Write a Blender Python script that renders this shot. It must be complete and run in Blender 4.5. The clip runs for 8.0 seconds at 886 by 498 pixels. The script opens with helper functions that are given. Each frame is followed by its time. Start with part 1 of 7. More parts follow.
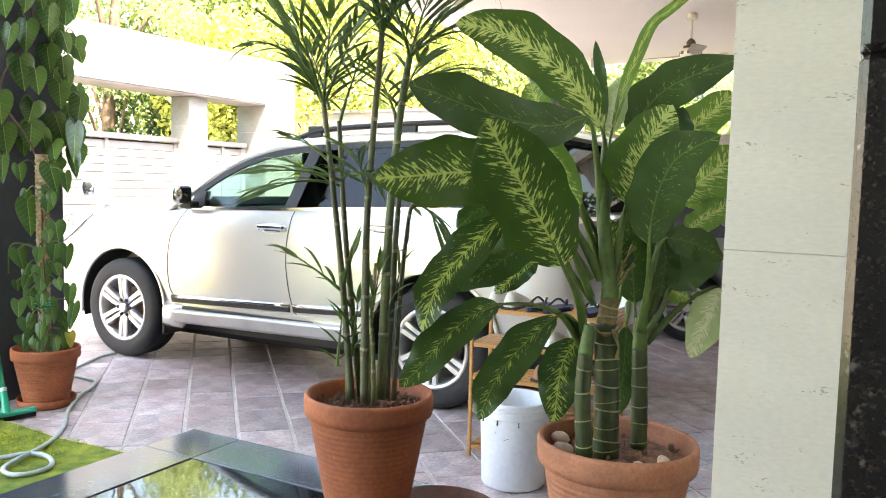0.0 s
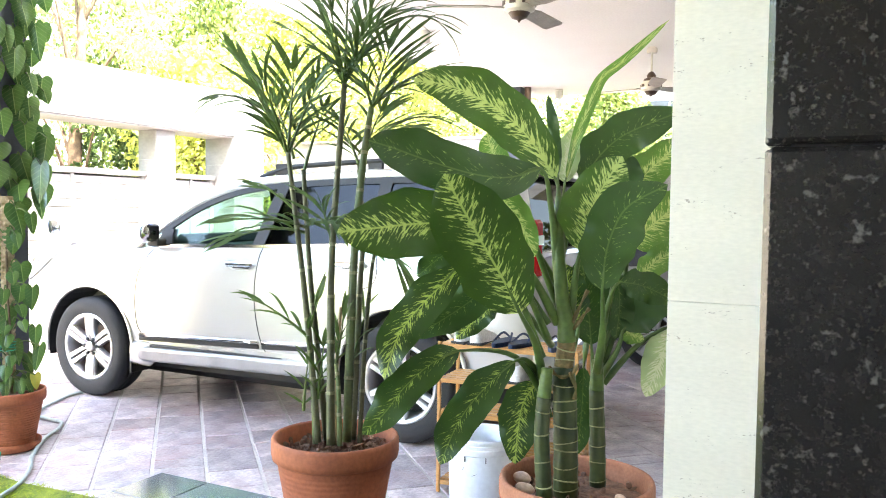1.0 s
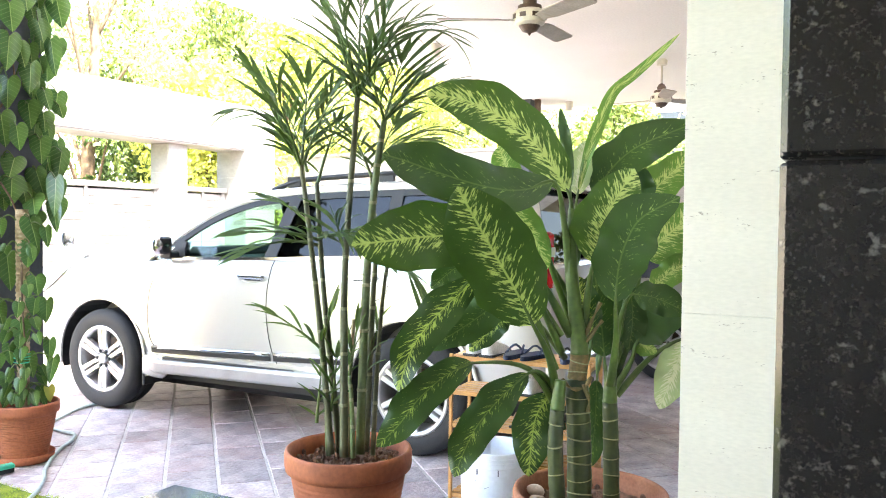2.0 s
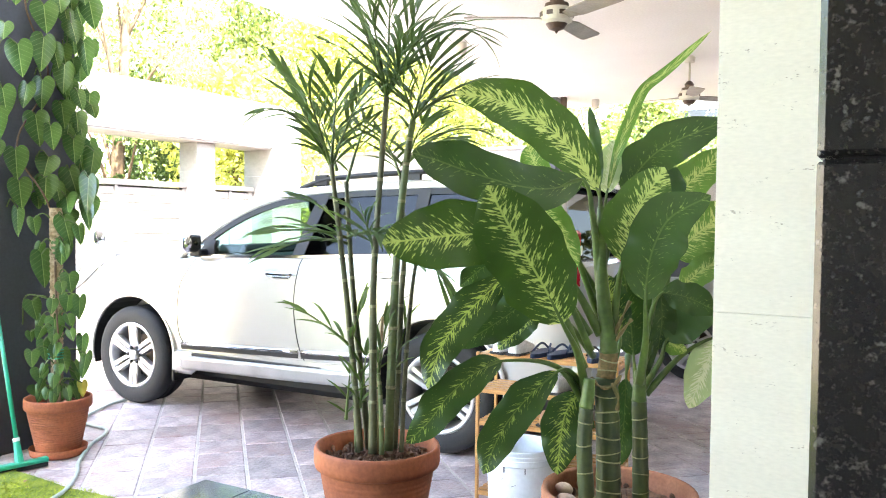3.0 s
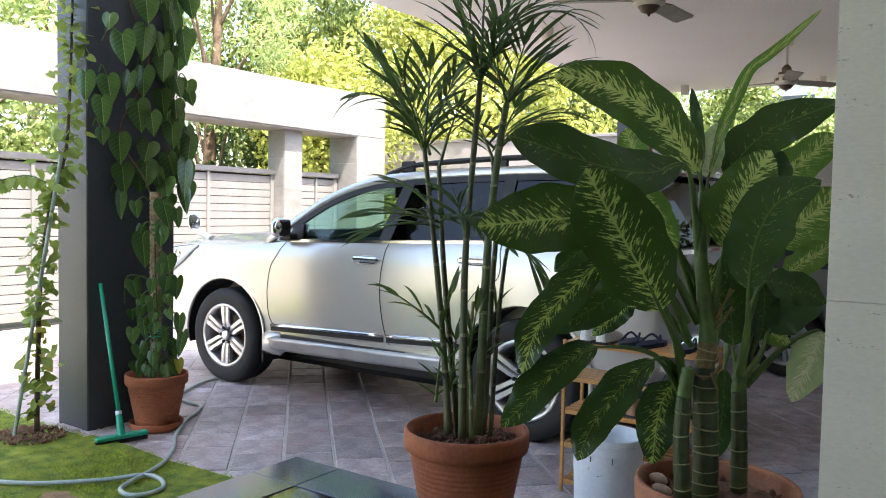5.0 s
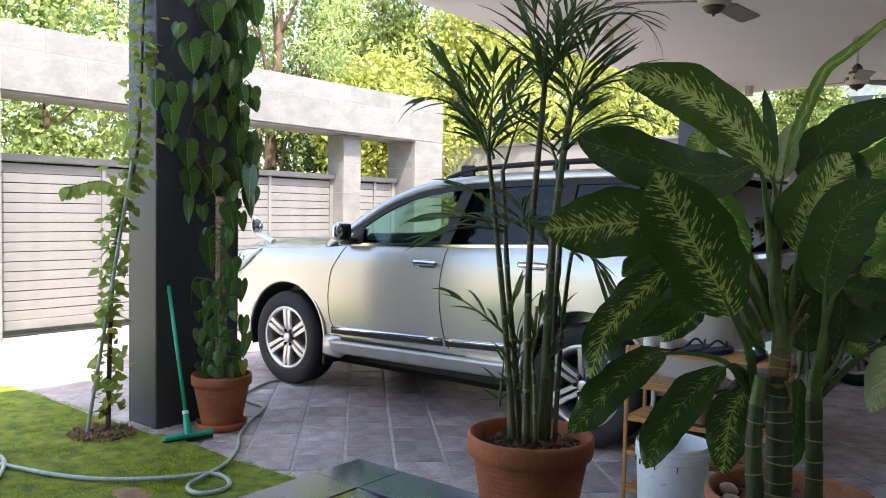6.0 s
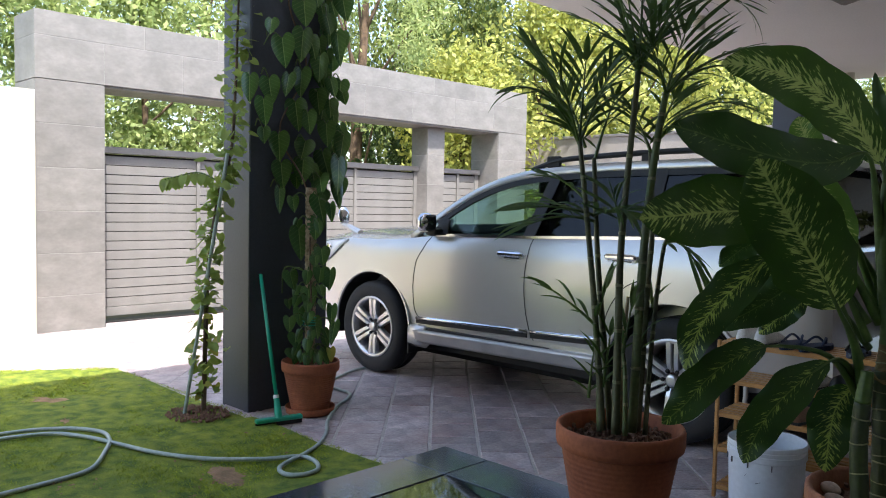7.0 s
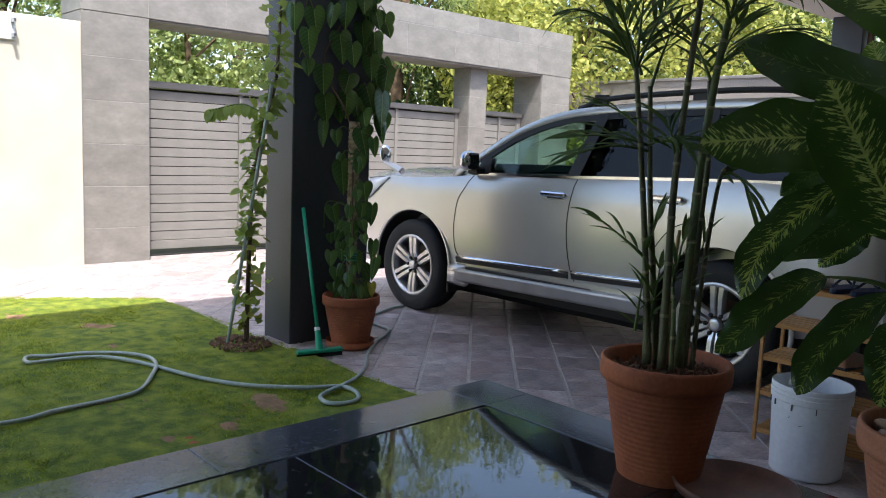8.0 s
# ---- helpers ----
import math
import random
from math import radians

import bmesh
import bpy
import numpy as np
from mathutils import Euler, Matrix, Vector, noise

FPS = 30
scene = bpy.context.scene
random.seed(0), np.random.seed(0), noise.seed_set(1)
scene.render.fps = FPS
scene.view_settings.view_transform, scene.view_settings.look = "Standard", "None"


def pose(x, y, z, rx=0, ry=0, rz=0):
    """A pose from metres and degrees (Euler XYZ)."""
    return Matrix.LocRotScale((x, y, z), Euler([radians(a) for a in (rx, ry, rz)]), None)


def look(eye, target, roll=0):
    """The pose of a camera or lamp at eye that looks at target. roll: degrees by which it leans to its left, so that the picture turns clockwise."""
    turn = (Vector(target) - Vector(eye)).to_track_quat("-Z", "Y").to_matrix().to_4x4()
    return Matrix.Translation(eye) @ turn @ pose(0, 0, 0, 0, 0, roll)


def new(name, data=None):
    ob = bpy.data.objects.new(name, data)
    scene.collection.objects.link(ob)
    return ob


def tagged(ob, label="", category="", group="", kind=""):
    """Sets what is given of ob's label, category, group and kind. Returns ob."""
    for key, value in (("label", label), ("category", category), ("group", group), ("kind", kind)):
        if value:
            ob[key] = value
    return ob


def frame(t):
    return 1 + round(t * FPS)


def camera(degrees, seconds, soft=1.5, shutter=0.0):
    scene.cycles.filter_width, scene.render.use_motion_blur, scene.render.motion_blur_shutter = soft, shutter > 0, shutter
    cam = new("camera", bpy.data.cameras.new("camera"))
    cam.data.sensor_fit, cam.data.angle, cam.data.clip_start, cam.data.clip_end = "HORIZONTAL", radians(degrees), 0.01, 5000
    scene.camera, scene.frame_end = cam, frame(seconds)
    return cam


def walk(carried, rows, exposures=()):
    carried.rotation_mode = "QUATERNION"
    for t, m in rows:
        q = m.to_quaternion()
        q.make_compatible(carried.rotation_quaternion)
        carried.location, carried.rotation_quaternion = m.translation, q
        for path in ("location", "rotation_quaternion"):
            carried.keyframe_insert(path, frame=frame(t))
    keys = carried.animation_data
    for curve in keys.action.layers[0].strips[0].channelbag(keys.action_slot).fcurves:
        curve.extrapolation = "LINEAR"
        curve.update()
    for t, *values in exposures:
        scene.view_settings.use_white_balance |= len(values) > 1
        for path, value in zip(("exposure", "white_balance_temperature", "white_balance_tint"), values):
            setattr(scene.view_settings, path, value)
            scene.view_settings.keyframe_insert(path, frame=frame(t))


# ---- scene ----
cam = camera(58.2, 8.0, soft=1.0)
ROWS = [
    (0.0, 1.093, 1.396, 1.393, 28.97, -4.55, -1.40),
    (0.5, 1.131, 1.364, 1.437, 27.29, -3.70, -1.35),
    (1.0, 1.148, 1.352, 1.458, 26.88, -2.66, -0.72),
    (1.5, 1.146, 1.346, 1.460, 27.16, -2.03, -0.70),
    (3.0, 1.138, 1.323, 1.460, 29.34, -1.95, -0.62),
    (3.5, 1.127, 1.318, 1.452, 31.23, -2.66, -0.72),
    (4.0, 1.112, 1.325, 1.445, 33.63, -3.04, -0.46),
    (4.5, 1.107, 1.316, 1.446, 34.24, -3.01, -0.87),
    (6.0, 1.080, 1.289, 1.446, 39.08, -2.65, -1.05),
    (6.5, 1.072, 1.275, 1.442, 42.31, -2.80, -0.81),
    (7.0, 1.065, 1.263, 1.433, 44.91, -3.28, -1.17),
    (7.5, 1.047, 1.258, 1.419, 46.17, -4.88, -1.81),
    (8.0, 1.025, 1.255, 1.366, 47.66, -7.17, -2.34),
]
EXPOSURES = [(t, e, k, 10) for t, e, k in ((0.0, 4.08, 7800), (0.5, 4.43, 7050), (1.5, 4.66, 7350), (3.0, 4.68, 7300), (3.5, 4.52, 7300), (4.0, 3.32, 7000), (4.5, 3.0, 6950), (6.0, 2.57, 6800), (6.5, 2.45, 6700), (7.0, 2.02, 6600), (7.5, 1.76, 6750), (8.0, 1.72, 6700))]
walk(cam, [(t, pose(x, y, z, 90 + pitch, roll, yaw)) for t, x, y, z, yaw, pitch, roll in ROWS], EXPOSURES)

# ---- light ----
SUN_TO = Vector((1.0, -0.45, 1.94)).normalized()
world = bpy.data.worlds.new("world")
scene.world = world
world.use_nodes = True
wn = world.node_tree.nodes
sky = wn.new("ShaderNodeTexSky")
sky.sky_type = 'NISHITA'
sky.sun_disc = False
sky.sun_elevation = math.asin(SUN_TO.z)
sky.sun_rotation = math.atan2(SUN_TO.x, SUN_TO.y)
sky.air_density, sky.dust_density = 1.0, 2.5
world.node_tree.links.new(sky.outputs[0], wn["Background"].inputs[0])
wn["Background"].inputs[1].default_value = 0.15
sun_data = bpy.data.lights.new("sun", 'SUN')
sun_data.energy, sun_data.angle, sun_data.color = 2.6, radians(0.6), (1.0, 0.96, 0.90)
sun = new("sun", sun_data)
sun.matrix_world = look(SUN_TO * 30, (0, 0, 0))


# ---- materials ----
def mat(name, base, rough=0.6, metal=0.0, second=None, scale=8.0, detail_scale=90.0, bump=0.15, mix=1.0, rand=0.0, coat=0.0, spec=0.5, stretch=(1, 1, 1)):
    """A surface with two scales of variation: broad stains towards 'second', and fine grain in value and relief."""
    m = bpy.data.materials.new(name)
    m.use_nodes = True
    nt, n = m.node_tree, m.node_tree.nodes
    b = n["Principled BSDF"]
    b.inputs["Roughness"].default_value, b.inputs["Metallic"].default_value = rough, metal
    b.inputs["Coat Weight"].default_value, b.inputs["Coat Roughness"].default_value = coat, 0.06
    b.inputs["Specular IOR Level"].default_value = spec
    second = second or tuple(c * 0.8 for c in base)
    tc, mp = n.new("ShaderNodeTexCoord"), n.new("ShaderNodeMapping")
    mp.inputs["Scale"].default_value = stretch
    nt.links.new(tc.outputs["Object"], mp.inputs[0])
    big, fine = n.new("ShaderNodeTexNoise"), n.new("ShaderNodeTexNoise")
    big.inputs["Scale"].default_value, big.inputs["Detail"].default_value = scale, 6
    fine.inputs["Scale"].default_value, fine.inputs["Detail"].default_value = detail_scale, 4
    nt.links.new(mp.outputs[0], big.inputs["Vector"])
    nt.links.new(mp.outputs[0], fine.inputs["Vector"])
    ramp = n.new("ShaderNodeValToRGB")
    ramp.color_ramp.elements[0].position, ramp.color_ramp.elements[1].position = 0.35, 0.68
    ramp.color_ramp.elements[0].color, ramp.color_ramp.elements[1].color = (*second, 1), (*base, 1)
    nt.links.new(big.outputs["Fac"], ramp.inputs[0])
    grain = n.new("ShaderNodeMapRange")
    grain.inputs["From Min"].default_value, grain.inputs["From Max"].default_value = 0.3, 0.7
    grain.inputs["To Min"].default_value, grain.inputs["To Max"].default_value = 1 - 0.18 * mix, 1 + 0.12 * mix
    nt.links.new(fine.outputs["Fac"], grain.inputs["Value"])
    mul = n.new("ShaderNodeMix")
    mul.data_type, mul.blend_type = 'RGBA', 'MULTIPLY'
    mul.inputs["Factor"].default_value = 1.0
    nt.links.new(ramp.outputs[0], mul.inputs["A"])
    nt.links.new(grain.outputs[0], mul.inputs["B"])
    col = mul.outputs["Result"]
    if rand:
        info, mr, hsv = n.new("ShaderNodeObjectInfo"), n.new("ShaderNodeMapRange"), n.new("ShaderNodeHueSaturation")
        mr.inputs["To Min"].default_value, mr.inputs["To Max"].default_value = 1 - rand, 1 + rand
        nt.links.new(info.outputs["Random"], mr.inputs["Value"])
        nt.links.new(mr.outputs[0], hsv.inputs["Value"])
        nt.links.new(col, hsv.inputs["Color"])
        col = hsv.outputs[0]
    nt.links.new(col, b.inputs["Base Color"])
    if bump:
        bp = n.new("ShaderNodeBump")
        bp.inputs["Strength"].default_value, bp.inputs["Distance"].default_value = bump, 0.01
        nt.links.new(fine.outputs["Fac"], bp.inputs["Height"])
        nt.links.new(bp.outputs[0], b.inputs["Normal"])
    return m


def leaf_mat(name, base, dark, veins=None, rough=0.4, spread=0.35, through_light=0.35, vein_scale=26.0, ribs=False):
    """A leaf: colour varies by leaf, light passes through; veins: pale flecks along the leaf's own UV."""
    m = bpy.data.materials.new(name)
    m.use_nodes = True
    nt, n = m.node_tree, m.node_tree.nodes
    b, out = n["Principled BSDF"], n["Material Output"]
    b.inputs["Roughness"].default_value = rough
    geo, ramp = n.new("ShaderNodeNewGeometry"), n.new("ShaderNodeValToRGB")
    ramp.color_ramp.elements[0].color, ramp.color_ramp.elements[1].color = (*dark, 1), (*base, 1)
    nt.links.new(geo.outputs["Random Per Island"], ramp.inputs[0])
    col = ramp.outputs[0]
    noi, tc = n.new("ShaderNodeTexNoise"), n.new("ShaderNodeTexCoord")
    noi.inputs["Scale"].default_value, noi.inputs["Detail"].default_value = 14, 5
    nt.links.new(tc.outputs["Object"], noi.inputs["Vector"])
    mr = n.new("ShaderNodeMapRange")
    mr.inputs["To Min"].default_value, mr.inputs["To Max"].default_value = 1 - spread, 1 + spread
    nt.links.new(noi.outputs["Fac"], mr.inputs["Value"])
    mul = n.new("ShaderNodeMix")
    mul.data_type, mul.blend_type = 'RGBA', 'MULTIPLY'
    mul.inputs["Factor"].default_value = 1.0
    nt.links.new(col, mul.inputs["A"])
    nt.links.new(mr.outputs[0], mul.inputs["B"])
    col = mul.outputs["Result"]
    if veins:
        sep = n.new("ShaderNodeSeparateXYZ")
        nt.links.new(tc.outputs["UV"], sep.inputs[0])
        # |x| from the midrib, with a skew so that flecks run obliquely to the edge
        ax = n.new("ShaderNodeMath"); ax.operation = 'SUBTRACT'; ax.inputs[1].default_value = 0.5
        ab = n.new("ShaderNodeMath"); ab.operation = 'ABSOLUTE'
        nt.links.new(sep.outputs[0], ax.inputs[0]); nt.links.new(ax.outputs[0], ab.inputs[0])
        sk = n.new("ShaderNodeMath"); sk.operation = 'MULTIPLY_ADD'; sk.inputs[1].default_value = -0.42
        nt.links.new(ab.outputs[0], sk.inputs[0]); nt.links.new(sep.outputs[1], sk.inputs[2])
        cb = n.new("ShaderNodeCombineXYZ")
        lx = n.new("ShaderNodeMath"); lx.operation = 'MULTIPLY'; lx.inputs[1].default_value = 0.17
        nt.links.new(sep.outputs[0], lx.inputs[0])
        nt.links.new(lx.outputs[0], cb.inputs[0]); nt.links.new(sk.outputs[0], cb.inputs[1])
        fl = n.new("ShaderNodeTexNoise")
        fl.inputs["Scale"].default_value, fl.inputs["Detail"].default_value, fl.inputs["Roughness"].default_value = vein_scale, 3, 0.65
        nt.links.new(cb.outputs[0], fl.inputs["Vector"])
        fade = n.new("ShaderNodeMapRange")
        fade.inputs["From Min"].default_value, fade.inputs["From Max"].default_value = 0.06, 0.46
        fade.inputs["To Min"].default_value, fade.inputs["To Max"].default_value = veins[1], -0.15
        nt.links.new(ab.outputs[0], fade.inputs["Value"])
        add = n.new("ShaderNodeMath"); add.operation = 'ADD'
        nt.links.new(fl.outputs["Fac"], add.inputs[0]); nt.links.new(fade.outputs[0], add.inputs[1])
        cut = n.new("ShaderNodeMapRange")
        cut.inputs["From Min"].default_value, cut.inputs["From Max"].default_value = 0.54, 0.62
        nt.links.new(add.outputs[0], cut.inputs["Value"])
        rib = n.new("ShaderNodeMapRange")
        rib.inputs["From Min"].default_value, rib.inputs["From Max"].default_value = 0.020, 0.009
        rib.inputs["To Max"].default_value = veins[2] if len(veins) > 2 else 0.8
        nt.links.new(ab.outputs[0], rib.inputs["Value"])
        if ribs:
            wv, rc = n.new("ShaderNodeMath"), n.new("ShaderNodeMapRange")
            ph = n.new("ShaderNodeMath"); ph.operation = 'MULTIPLY'; ph.inputs[1].default_value = 44.0
            wv.operation = 'SINE'
            nt.links.new(sk.outputs[0], ph.inputs[0]); nt.links.new(ph.outputs[0], wv.inputs[0])
            rc.inputs["From Min"].default_value, rc.inputs["From Max"].default_value, rc.inputs["To Max"].default_value = 0.90, 1.0, 0.30
            nt.links.new(wv.outputs[0], rc.inputs["Value"])
            cut = rc
        top = n.new("ShaderNodeMath"); top.operation = 'MAXIMUM'
        nt.links.new(cut.outputs[0], top.inputs[0]); nt.links.new(rib.outputs[0], top.inputs[1])
        vm = n.new("ShaderNodeMix"); vm.data_type = 'RGBA'
        nt.links.new(top.outputs[0], vm.inputs["Factor"])
        nt.links.new(col, vm.inputs["A"])
        vm.inputs["B"].default_value = (*veins[0], 1)
        col = vm.outputs["Result"]
    nt.links.new(col, b.inputs["Base Color"])
    tr, ms = n.new("ShaderNodeBsdfTranslucent"), n.new("ShaderNodeMixShader")
    ms.inputs[0].default_value = through_light
    nt.links.new(col, tr.inputs[0])
    nt.links.new(b.outputs[0], ms.inputs[1])
    nt.links.new(tr.outputs[0], ms.inputs[2])
    nt.links.new(ms.outputs[0], out.inputs[0])
    return m


def glass_mat(name, tint, rough=0.0, gloss=0.7):
    """Thin tinted pane: see-through with a mirror-like gloss."""
    m = bpy.data.materials.new(name)
    m.use_nodes = True
    nt, n = m.node_tree, m.node_tree.nodes
    n.remove(n["Principled BSDF"])
    tr, gl, ms, fr = n.new("ShaderNodeBsdfTransparent"), n.new("ShaderNodeBsdfGlossy"), n.new("ShaderNodeMixShader"), n.new("ShaderNodeLayerWeight")
    tr.inputs[0].default_value = (*tint, 1)
    gl.inputs["Roughness"].default_value = rough
    pw, mr = n.new("ShaderNodeMath"), n.new("ShaderNodeMapRange")
    pw.operation, pw.inputs[1].default_value = 'POWER', 4.0
    mr.inputs["To Min"].default_value, mr.inputs["To Max"].default_value = 0.03, gloss
    nt.links.new(fr.outputs["Facing"], pw.inputs[0])
    nt.links.new(pw.outputs[0], mr.inputs["Value"])
    nt.links.new(mr.outputs[0], ms.inputs[0])
    nt.links.new(tr.outputs[0], ms.inputs[1])
    nt.links.new(gl.outputs[0], ms.inputs[2])
    nt.links.new(ms.outputs[0], n["Material Output"].inputs[0])
    return m


def granite_mat(name, base, fleck, rough, scale=1.0, amount=0.63, coat=0.0, wavy=0.0, gloss=0.5):
    """Polished dark granite: black ground with grey crystals of two sizes."""
    m = mat(name, base, rough, scale=30 * scale, detail_scale=26 if wavy else 220, bump=wavy, mix=0.6, rand=0.12, coat=coat, spec=gloss)
    nt, n = m.node_tree, m.node_tree.nodes
    b = n["Principled BSDF"]
    src = b.inputs["Base Color"].links[0].from_socket
    tc = n.new("ShaderNodeTexCoord")
    f1, f2, mx = n.new("ShaderNodeTexNoise"), n.new("ShaderNodeTexNoise"), n.new("ShaderNodeMath")
    f1.inputs["Scale"].default_value, f1.inputs["Detail"].default_value, f1.inputs["Distortion"].default_value = 26 * scale, 4, 0.0
    f2.inputs["Scale"].default_value, f2.inputs["Detail"].default_value = 75 * scale, 3
    nt.links.new(tc.outputs["Object"], f1.inputs["Vector"])
    nt.links.new(tc.outputs["Object"], f2.inputs["Vector"])
    r1, r2 = n.new("ShaderNodeMapRange"), n.new("ShaderNodeMapRange")
    r1.inputs["From Min"].default_value, r1.inputs["From Max"].default_value = amount, amount + 0.09
    r2.inputs["From Min"].default_value, r2.inputs["From Max"].default_value, r2.inputs["To Max"].default_value = 0.6, 0.75, 0.4
    nt.links.new(f1.outputs["Fac"], r1.inputs["Value"])
    nt.links.new(f2.outputs["Fac"], r2.inputs["Value"])
    mx.operation = 'MAXIMUM'
    nt.links.new(r1.outputs[0], mx.inputs[0])
    nt.links.new(r2.outputs[0], mx.inputs[1])
    vm = n.new("ShaderNodeMix")
    vm.data_type = 'RGBA'
    nt.links.new(mx.outputs[0], vm.inputs["Factor"])
    nt.links.new(src, vm.inputs["A"])
    vm.inputs["B"].default_value = (*fleck, 1)
    nt.links.new(vm.outputs["Result"], b.inputs["Base Color"])
    return m


def pitted_mat(name, base, dark):
    """Travertine: pale stone with short dark pits that lie in level bands."""
    m = mat(name, base, 0.45, second=tuple(c * 0.93 for c in base), scale=2.5, detail_scale=60, bump=0.05, mix=0.35, stretch=(1, 1, 3))
    nt, n = m.node_tree, m.node_tree.nodes
    b = n["Principled BSDF"]
    src = b.inputs["Base Color"].links[0].from_socket
    tc, mp = n.new("ShaderNodeTexCoord"), n.new("ShaderNodeMapping")
    mp.inputs["Scale"].default_value = (70, 70, 150)
    nt.links.new(tc.outputs["Object"], mp.inputs[0])
    f1, f2, mu, rg = n.new("ShaderNodeTexNoise"), n.new("ShaderNodeTexNoise"), n.new("ShaderNodeMath"), n.new("ShaderNodeMapRange")
    f1.inputs["Scale"].default_value, f1.inputs["Detail"].default_value = 1.4, 3
    mp2 = n.new("ShaderNodeMapping")
    mp2.inputs["Scale"].default_value = (7, 7, 22)
    nt.links.new(tc.outputs["Object"], mp2.inputs[0])
    nt.links.new(mp.outputs[0], f1.inputs["Vector"])
    nt.links.new(mp2.outputs[0], f2.inputs["Vector"])
    f2.inputs["Scale"].default_value = 1.0
    mu.operation = 'MULTIPLY'
    nt.links.new(f1.outputs["Fac"], mu.inputs[0])
    nt.links.new(f2.outputs["Fac"], mu.inputs[1])
    rg.inputs["From Min"].default_value, rg.inputs["From Max"].default_value, rg.inputs["To Max"].default_value = 0.368, 0.42, 0.75
    nt.links.new(mu.outputs[0], rg.inputs["Value"])
    vm = n.new("ShaderNodeMix")
    vm.data_type = 'RGBA'
    nt.links.new(rg.outputs[0], vm.inputs["Factor"])
    nt.links.new(src, vm.inputs["A"])
    vm.inputs["B"].default_value = (*dark, 1)
    nt.links.new(vm.outputs["Result"], b.inputs["Base Color"])
    return m


